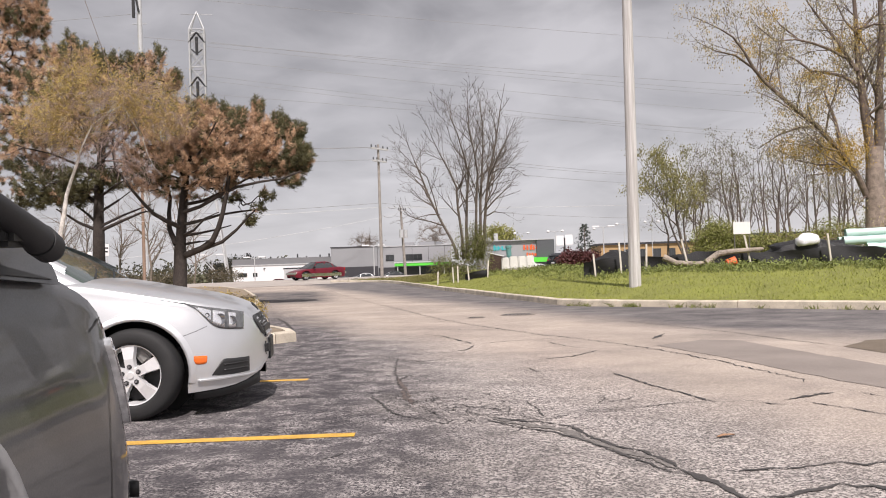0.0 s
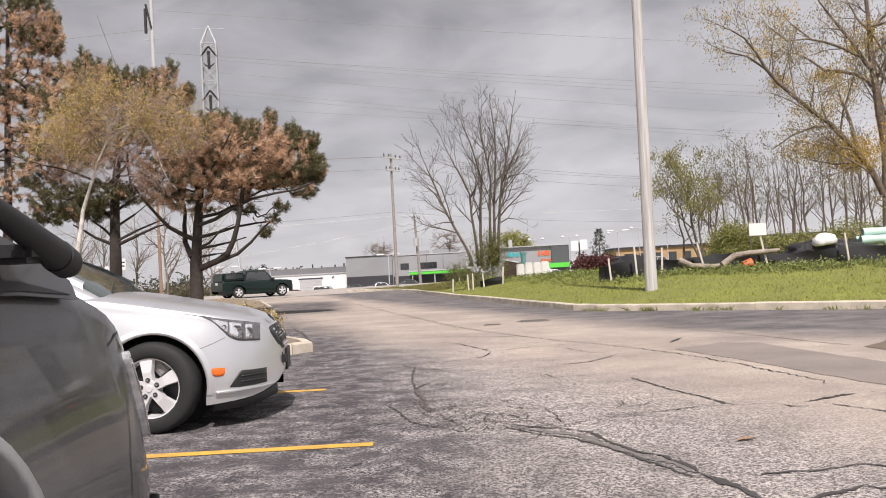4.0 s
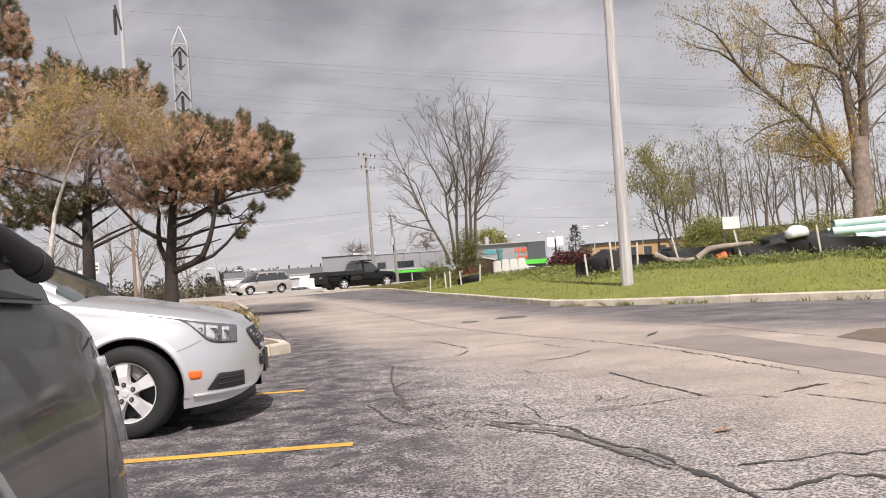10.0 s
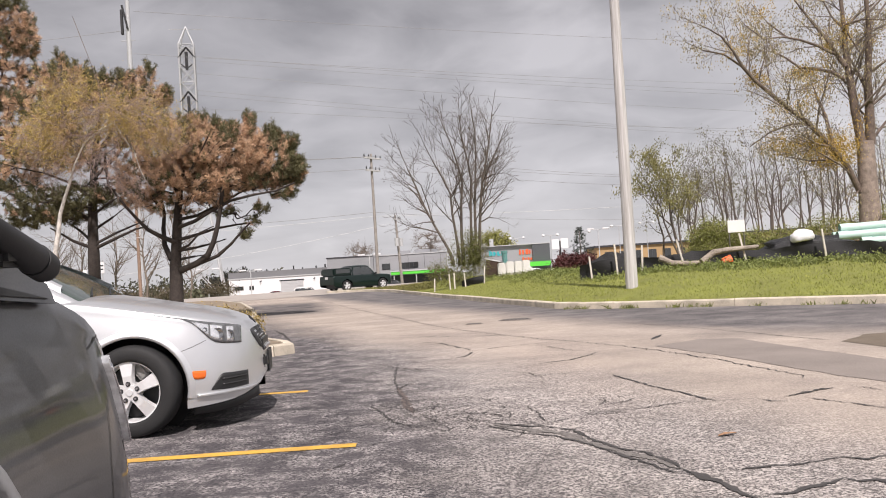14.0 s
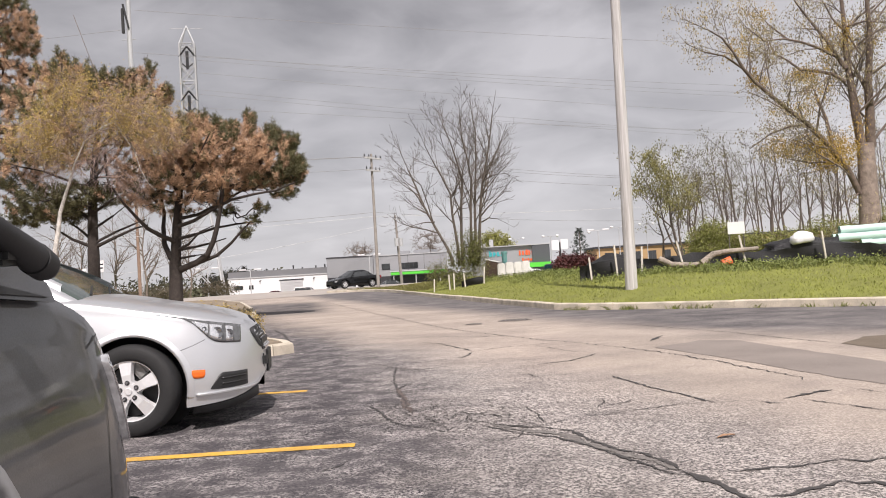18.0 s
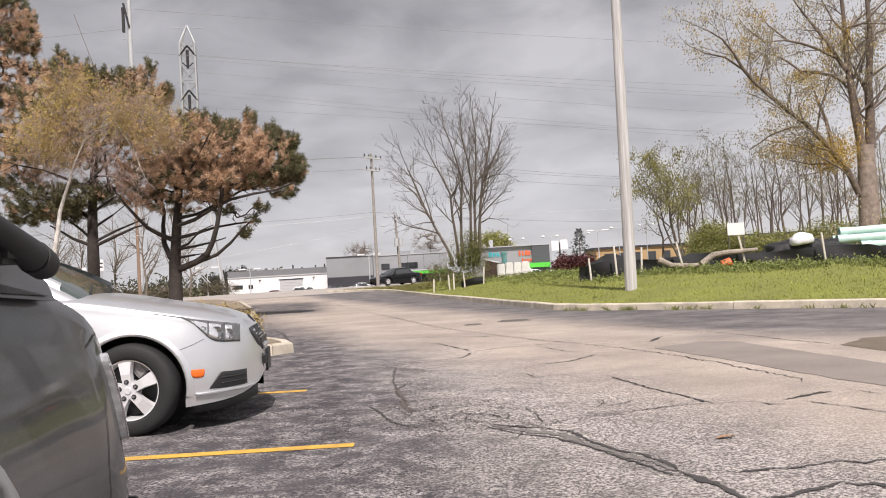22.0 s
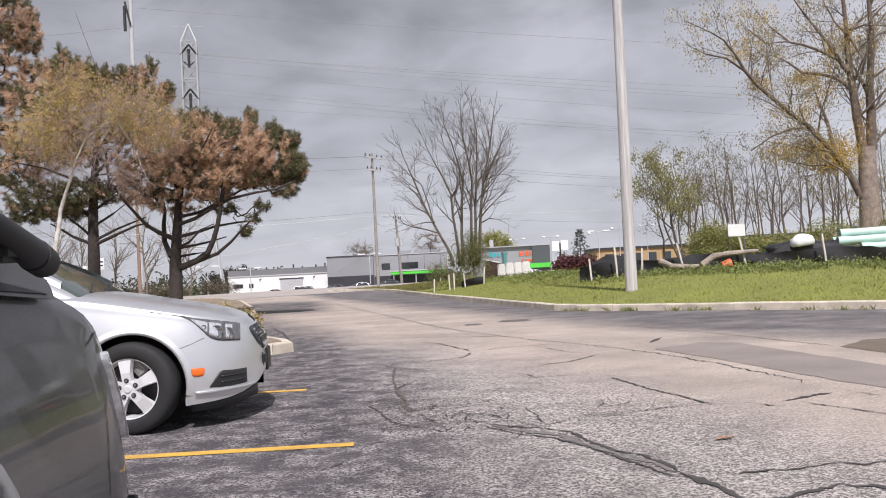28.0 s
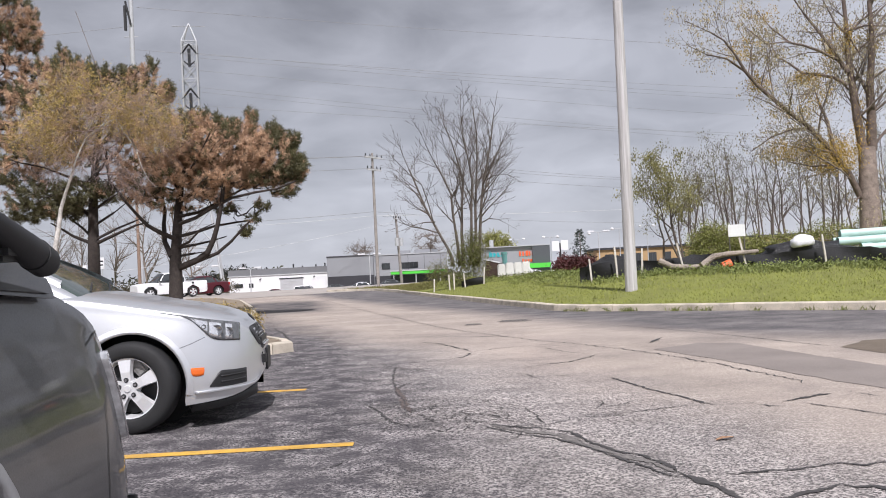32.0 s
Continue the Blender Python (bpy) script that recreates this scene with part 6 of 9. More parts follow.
def add_twigs(nodes, par, rad, tips, count, length, up, seed, tip_r):
    """Fine twigs fanning out of the branch ends, bent upwards."""
    rnd = random.Random(seed)
    nodes, par, rad = list(nodes), list(par), list(rad)
    ends = []
    for t in tips:
        chain, k = [t], t
        for _ in range(2):
            if par[k] >= 0:
                k = par[k]
                chain.append(k)
        d0 = Vector(nodes[t]) - Vector(nodes[chain[-1]])
        if d0.length < 1e-4:
            continue
        d0.normalize()
        for j in range(count):
            src = chain[j % len(chain)]
            d = (d0 + Vector((rnd.gauss(0, .55), rnd.gauss(0, .55), rnd.gauss(0, .4) + up))).normalized()
            L = length * rnd.uniform(0.5, 1.25)
            a = Vector(nodes[src])
            mid = a + d * L * 0.5
            end = mid + (d + Vector((rnd.gauss(0, .2), rnd.gauss(0, .2), up * 0.5))).normalized() * L * 0.5
            nodes += [np.array(mid), np.array(end)]
            par += [src, len(nodes) - 2]
            rad += [tip_r * 0.75, tip_r * 0.4]
            ends.append(len(nodes) - 1)
    return nodes, par, np.array(rad), ends


def tubes(nodes, parent, rad, sides=5):
    verts, faces = [], []
    for i, p in enumerate(parent):
        if p < 0:
            continue
        a, b = Vector(nodes[p]), Vector(nodes[i])
        d = b - a
        if d.length < 1e-4:
            continue
        q = d.to_track_quat("Z", "Y")
        k = len(verts)
        ra, rb = min(rad[p], rad[i] * 1.25), rad[i]
        n = sides if rb > 0.02 else 3
        for c, r in ((a - d * 0.03, ra), (b + d * 0.03, rb)):
            for s in range(n):
                w = 2 * math.pi * s / n
                verts.append(c + q @ Vector((math.cos(w) * r, math.sin(w) * r, 0)))
        faces += [(k + s, k + (s + 1) % n, k + n + (s + 1) % n, k + n + s) for s in range(n)]
    return verts, faces


def tufts(centres, dirs, length, width, count, spread, seed):
    """Needle tufts: thin blades fanned about a direction."""
    rnd = random.Random(seed)
    verts, faces = [], []
    for c, d in zip(centres, dirs):
        for _ in range(count):
            v = Vector((rnd.gauss(0, 1), rnd.gauss(0, 1), rnd.gauss(0, 1))).normalized() * spread + d
            v = v.normalized() * length * rnd.uniform(0.6, 1.15)
            s = v.cross(Vector((rnd.uniform(-1, 1), rnd.uniform(-1, 1), rnd.uniform(-1, 1))))
            if s.length < 1e-5:
                continue
            s = s.normalized() * width
            b = c + Vector((rnd.gauss(0, .03), rnd.gauss(0, .03), rnd.gauss(0, .03)))
            k = len(verts)
            verts += [b - s * 0.5, b + s * 0.5, b + v * 0.75 + s * 0.4, b + v]
            faces += [(k, k + 1, k + 2, k + 3)]
    return verts, faces


def leaves(centres, size, count, spread, seed, hang=0.0):
    rnd = random.Random(seed)
    verts, faces = [], []
    for c in centres:
        for _ in range(count):
            p = c + Vector((rnd.gauss(0, spread), rnd.gauss(0, spread), rnd.gauss(0, spread) - spread * 0.3))
            a = (Vector((rnd.gauss(0, 1), rnd.gauss(0, 1), rnd.gauss(0, 1))) * (1 - 0.6 * hang) - Vector((0, 0, 1.6 * hang))).normalized()
            b = a.cross(Vector((rnd.gauss(0, 1), rnd.gauss(0, 1), rnd.gauss(0, 1)))).normalized()
            s = size * rnd.uniform(0.6, 1.3)
            k = len(verts)
            verts += [p - a * s, p + b * s * 0.45, p + a * s, p - b * s * 0.45]
            faces.append((k, k + 1, k + 2, k + 3))
    return verts, faces


def blob_targets(blobs, n, seed, hollow=0.0):
    """Points within several ellipsoids (x, y, z, rx, ry, rz, weight), thicker towards their skins."""
    rnd = random.Random(seed)
    out = []
    ws = [b[6] for b in blobs]
    while len(out) < n:
        b = rnd.choices(blobs, ws)[0]
        v = Vector((rnd.gauss(0, 1), rnd.gauss(0, 1), rnd.gauss(0, 1))).normalized()
        k = rnd.uniform(hollow, 1.0) ** 0.5
        out.append((b[0] + v.x * b[3] * k, b[1] + v.y * b[4] * k, b[2] + v.z * b[5] * k))
    return out


def limb(y, dy, *xz):
    """A limb that starts at depth y and swings by dy towards its end."""
    return [(x, y + dy * i / (len(xz) - 1), z) for i, (x, z) in enumerate(xz)]


def build_pine(name_at, limbs, blobs, bare, n, seed, green, label):
    """Pine: limbs are (points, radius); needles clothe the tips within the blobs, dark bare twigs fill 'bare'.
    Living needles take the upper skin (share green[0]) and elsewhere a share green[1]; below green[3] dark green
    needles paint in the crown's shade."""
    root = thing("pine_tree", name_at, label=label, category="tree", group="pines on the island")
    o = Vector(name_at)
    stems = [[Vector(p) - o for p in s] for s, r in limbs]
    blobs = [(b[0] - o.x, b[1] - o.y, b[2] - o.z, *b[3:]) for b in blobs]
    bare = [(b[0] - o.x, b[1] - o.y, b[2] - o.z, *b[3:]) for b in bare]
    tg = blob_targets(blobs, n, seed, 0.35)
    naked = set()
    if bare:
        extra = blob_targets(bare, n // 5, seed + 40, 0.0)
        naked = {tuple(round(c, 3) for c in q) for q in extra}
        tg = tg + extra
    nodes, par, rad, tips = skeleton_tree(stems, tg, 0.008, 0.36, seed)
    k = 0
    for st, (_, r) in zip(stems, limbs):
        for i in range(len(st)):
            rad[k] = r * (1 - (0.72 if st is stems[0] else 0.62) * i / (len(st) - 1))
            k += 1
    nst = k
    for i in range(nst, len(nodes)):
        rad[i] = min(rad[i], 0.045)
    v, f = tubes(nodes[:nst], par[:nst], rad[:nst], 10)
    put("trunk", mesh_of("trunk", v, f, BARK_PINE, True), root)
    par2 = [p if i >= nst else -1 for i, p in enumerate(par)]
    v, f = tubes(nodes, par2, rad, 5)
    tagged(put("twig_crown", mesh_of("twig_crown", v, f, BARK_PINE, True), root), kind="stuff")
    rnd = random.Random(seed + 5)
    T = np.array([nodes[t] for t in tips])
    cb, db, cg, dg = [], [], [], []
    for t in tips:
        p = Vector(nodes[t])
        if tuple(round(c, 3) for c in p) in naked:
            continue
        d = (p - Vector(nodes[par[t]])).normalized()
        near = T[np.hypot(T[:, 0] - p.x, T[:, 1] - p.y) < 0.45]
        top = p.z > near[:, 2].max() - 0.34
        patch = math.sin(p.x * 1.9 + seed) * math.sin(p.z * 2.3 + p.y * 1.1)
        # tips below green[3] turn mostly dark green, standing in for shade under the crown
        g = rnd.random() < (green[0] if top else green[1] + 0.25 * max(0, patch)) or ((p + o).x > green[2] and rnd.random() < 0.75) or ((p + o).z < green[3] and rnd.random() < 0.93)
        dd = (d * 0.8 + Vector((0, 0, 0.7))).normalized()
        if g and top:
            dd = (dd + Vector((0, 0, 1.0))).normalized()
        for q in range(5 if g and top else 4):
            c = p + dd * ((0.22 if g and top else 0.10) - 0.065 * q) + Vector((rnd.gauss(0, .02), rnd.gauss(0, .02), rnd.gauss(0, .02)))
            (cg if g else cb).append(c)
            (dg if g else db).append(dd)
    v, f = tufts(cb, db, 0.12, 0.014, 22, 1.25, seed + 1)
    tagged(put("dry_needle_crown", mesh_of("dry_needle_crown", v, f, NEEDLE_BROWN), root, None, "rust-brown dead needles"), kind="stuff")
    v, f = tufts(cg, dg, 0.13, 0.015, 22, 1.1, seed + 2)
    tagged(put("green_needle_crown", mesh_of("green_needle_crown", v, f, NEEDLE_GREEN), root, None, "olive-green needles for living tips and crown shade"), kind="stuff")


def build_pines():
    build_pine((-7.98, 25, 0.13), [
                (limb(25, 0.3, (-7.96, 0.58), (-7.94, 1.33), (-7.95, 1.75), (-7.92, 2.17), (-7.87, 2.84), (-7.82, 3.35), (-7.75, 4.02), (-7.63, 4.70), (-7.53, 5.38)), 0.210),
                (limb(25, 0.8, (-8.05, 1.92), (-8.27, 2.36), (-8.33, 2.88), (-8.33, 3.31), (-8.48, 3.85), (-8.67, 4.65)), 0.085),
                (limb(25, -0.8, (-7.91, 2.42), (-8.26, 2.60), (-8.58, 2.82), (-8.79, 3.10), (-9.09, 3.52), (-9.37, 4.01)), 0.075),
                (limb(25, -0.6, (-7.78, 1.57), (-7.25, 1.76), (-6.92, 1.97), (-6.71, 2.34), (-6.56, 2.74), (-6.39, 3.39), (-6.28, 4.04), (-6.00, 4.67), (-5.62, 5.30)), 0.100),
                (limb(25, -0.5, (-7.27, 1.73), (-6.64, 1.93), (-6.18, 2.26), (-5.80, 2.62), (-5.57, 2.79)), 0.060),
                (limb(25, 0.9, (-7.76, 1.91), (-7.48, 1.98), (-7.26, 2.03)), 0.045),
                (limb(25, 1, (-7.79, 2.16), (-7.43, 2.23), (-7.01, 2.34), (-6.66, 2.47)), 0.050),
                (limb(25, -1.1, (-7.78, 2.19), (-7.39, 2.29), (-6.94, 2.61), (-6.46, 2.73)), 0.045),
                (limb(25, 0.7, (-7.77, 2.49), (-7.28, 2.61), (-6.82, 2.76), (-6.18, 2.86), (-5.67, 2.91)), 0.055),
                (limb(25, -0.9, (-7.75, 2.86), (-7.25, 2.99), (-6.70, 3.25), (-6.07, 3.50), (-5.37, 3.61), (-4.69, 3.67), (-4.13, 3.84)), 0.060),
                (limb(25, 1.3, (-7.74, 3.08), (-7.30, 3.19), (-6.60, 3.57), (-5.88, 4.00), (-5.23, 4.53)), 0.055),
                (limb(25, -0.5, (-7.71, 3.49), (-7.13, 3.83), (-6.25, 3.88), (-5.54, 4.03)), 0.050),
                (limb(25, 0.8, (-6.48, 3.56), (-6.05, 4.10), (-5.41, 4.61), (-4.67, 4.99)), 0.050),
                (limb(25, 1.2, (-7.71, 3.75), (-8.12, 4.40), (-8.73, 5.18), (-9.37, 5.80)), 0.050),
                (limb(25, -1.2, (-7.67, 4.00), (-6.96, 4.72), (-6.44, 5.25)), 0.050)],
               [(-5.15, 25, 4.73, 0.97, 1.26, 0.63, 2.4), (-6.28, 25, 5.01, 1.03, 1.34, 0.77, 3), (-7.27, 25, 5.29, 0.92, 1.19, 0.80, 2.6), (-4.33, 25, 4.35, 0.43, 0.65, 0.50, 1.2), (-8.11, 25, 5.28, 0.92, 1.19, 0.92, 2.2), (-8.00, 25, 4.15, 0.83, 1.08, 0.67, 1.2), (-8.84, 25, 4.14, 0.70, 1.00, 0.77, 1), (-5.56, 25, 5.70, 0.17, 0.39, 0.30, 0.3), (-4.93, 25, 5.29, 0.37, 0.48, 0.27, 0.6), (-6.52, 25, 5.68, 0.20, 0.26, 0.20, 0.25), (-6.09, 25, 5.56, 0.20, 0.26, 0.17, 0.2), (-7.08, 25, 5.93, 0.30, 0.39, 0.18, 0.25), (-4.40, 25, 5.03, 0.23, 0.30, 0.23, 0.4), (-5.84, 25, 2.56, 0.18, 0.24, 0.13, 0.048), (-5.59, 25, 2.91, 0.20, 0.26, 0.10, 0.048), (-5.36, 25, 3.27, 0.27, 0.35, 0.13, 0.08), (-4.59, 25, 3.63, 0.40, 0.52, 0.13, 0.3), (-6.45, 25, 3.26, 0.30, 0.39, 0.23, 0.08), (-5.99, 25, 4.11, 1.00, 1.30, 0.27, 1.3), (-7.16, 25, 4.17, 0.75, 0.98, 0.37, 0.9), (-5.15, 25, 4.06, 0.75, 0.98, 0.23, 0.9), (-6.76, 25, 3.69, 0.67, 0.87, 0.20, 0.45), (-7.86, 25, 3.42, 0.75, 0.98, 0.23, 0.3)],
               [(-6.33, 25, 3.92, 1.25, 1.62, 0.37, 1.2), (-7.33, 25, 3.98, 0.67, 0.87, 0.42, 0.7), (-5.33, 25, 3.87, 0.83, 1.08, 0.20, 0.6), (-6.69, 25, 3.44, 1.00, 1.30, 0.30, 0.8), (-6.04, 25, 3.10, 0.67, 0.87, 0.23, 0.4), (-8.52, 25, 3.71, 0.75, 0.98, 0.42, 0.8)],
               1750, 21, (0.45, 0.10, -4.75, 3.3), "spreading pine with rust-brown dying needles on the island")
    build_pine((-11.2, 27, 0.13), [
                (limb(27, 0.2, (-11.17, 0.96), (-11.16, 2.40), (-11.16, 3.13), (-11.13, 4.03), (-11.05, 4.94), (-10.95, 5.85), (-10.77, 6.95), (-10.56, 7.86)), 0.200),
                (limb(27, -0.7, (-11.23, 2.53), (-11.68, 2.76), (-11.92, 2.98), (-12.16, 3.17)), 0.060),
                (limb(27, 0.9, (-11.22, 2.76), (-11.63, 3.07), (-12.06, 3.33), (-12.60, 3.72)), 0.050),
                (limb(27, -0.5, (-11.03, 2.52), (-10.36, 2.76), (-9.66, 3.00), (-9.21, 3.06)), 0.060),
                (limb(27, 0.8, (-11.03, 2.66), (-10.52, 2.96), (-10.01, 3.20), (-9.73, 3.35)), 0.050),
                (limb(27, 0.9, (-11.04, 3.12), (-10.66, 3.49), (-10.41, 3.84)), 0.050),
                (limb(27, 0.6, (-11.11, 3.30), (-11.65, 3.71), (-12.46, 4.04), (-13.28, 4.20)), 0.060),
                (limb(27, -0.9, (-11.10, 3.57), (-10.29, 3.94), (-9.49, 4.12)), 0.050),
                (limb(27, -0.6, (-11.08, 4.02), (-11.62, 4.58), (-12.41, 4.95), (-13.19, 5.15)), 0.060),
                (limb(27, 0.6, (-11.01, 4.75), (-10.30, 5.46), (-9.58, 6.74), (-9.42, 7.89)), 0.060),
                (limb(27, -0.5, (-11.00, 4.93), (-11.57, 6.02), (-11.81, 7.27), (-11.65, 8.30)), 0.060),
                (limb(27, -0.8, (-10.94, 5.47), (-10.12, 6.26), (-9.56, 7.40)), 0.050)],
               [(-11.09, 27, 6.20, 1.71, 2.23, 1.35, 3), (-12.72, 27, 6.29, 1.17, 1.87, 1.44, 2.3), (-9.44, 27, 6.66, 0.81, 1.17, 0.90, 1.5), (-11.58, 27, 7.69, 0.90, 1.17, 0.68, 1.2), (-10.32, 27, 7.35, 0.81, 1.05, 0.65, 1), (-9.17, 27, 7.83, 0.22, 0.56, 0.43, 0.35), (-9.79, 27, 7.77, 0.29, 0.42, 0.32, 0.3), (-11.87, 27, 8.47, 0.13, 0.37, 0.29, 0.18), (-11.38, 27, 8.04, 0.32, 0.42, 0.18, 0.2), (-10.70, 27, 7.86, 0.25, 0.33, 0.25, 0.25), (-8.66, 27, 7.20, 0.25, 0.42, 0.32, 0.3), (-12.37, 27, 8.19, 0.36, 0.47, 0.32, 0.3), (-12.81, 27, 4.12, 0.99, 1.29, 0.50, 1.1), (-12.02, 27, 3.62, 0.72, 0.94, 0.36, 0.8), (-13.28, 27, 3.60, 0.54, 0.70, 0.36, 0.5), (-11.36, 27, 4.13, 0.90, 1.17, 0.47, 0.9), (-10.19, 27, 4.16, 0.63, 0.82, 0.40, 0.5), (-13.50, 27, 5.06, 0.72, 0.94, 0.72, 0.8)],
               [(-10.45, 27, 4.35, 0.90, 1.17, 0.45, 0.7), (-11.93, 27, 3.53, 0.81, 1.05, 0.32, 0.5)],
               1500, 22, (0.6, 0.25, 90, 4.7), "dark-trunked pine with green tips and brown inner needles")
    build_pine((-15.2, 28, 0.13),
               [([(-15.2, 28, 0.13), (-15.2, 28, 2.5), (-15.1, 28, 5), (-15.0, 28, 8), (-14.9, 28, 10.5)], 0.2)],
               [(-14.03, 28.00, 10.08, 0.78, 1.40, 0.93, 2), (-15.10, 28.00, 9.10, 1.49, 2.00, 2.05, 2.4), (-14.20, 28.00, 8.29, 1.08, 1.40, 0.84, 1.4), (-14.35, 28.00, 6.88, 0.93, 1.50, 1.12, 1.3), (-14.91, 28.00, 4.94, 1.12, 1.50, 1.12, 0.9), (-13.48, 28.00, 9.58, 0.41, 0.70, 0.56, 0.5)],
               [], 750, 23, (0.85, 0.18, 90, 3.3), "tall pine with dark green top and brown lower needles")


build_pines()


def build_leafy(name, at, stems, targets, seed, tip_r, power, trunk_r, bark, leaf, leaf_size, leaf_count, leaf_spread, label, group="", sides=6, every=1, extra=None, droop=0.0, twigs=None, twig_bark=None, bare=None):
    root = thing(name, at, label=label, category="tree", group=group)
    o = Vector(at)
    stems = [[Vector(p) - o for p in s] for s in stems]
    tg = [(a - o.x, b - o.y, c - o.z) for a, b, c in targets]
    nodes, par, rad, tips = skeleton_tree(stems, tg, tip_r, power, seed, droop)
    k = 0
    for s in stems:
        for i in range(len(s)):
            rad[k] = max(min(rad[k], trunk_r * 0.3), trunk_r * (1 - 0.86 * i / (len(s) - 1)) * (1 if s is stems[0] else 0.42))
            k += 1
    if twigs:
        nodes, par, rad, tips = add_twigs(nodes, par, rad, tips, twigs[0], twigs[1], twigs[2], seed + 9, tip_r)
    v, f = tubes(nodes[:k], par[:k], rad[:k], 10)
    put("trunk", mesh_of("trunk", v, f, bark, True), root)
    v, f = tubes(nodes, [p if i >= k else -1 for i, p in enumerate(par)], rad, sides)
    tagged(put("twig_crown", mesh_of("twig_crown", v, f, twig_bark or bark, True), root), kind="stuff")
    if leaf and leaf_count:
        c = [Vector(nodes[t]) for t in tips[::every]] + [Vector(nodes[par[t]]) for t in tips[::every]]
        if bare:
            c = [q for q in c if not bare(q + o)]
        v, f = leaves(c, leaf_size, leaf_count, leaf_spread, seed + 3)
        tagged(put("crown", mesh_of("crown", v, f, leaf), root, None, extra or ""), kind="stuff")
    return root


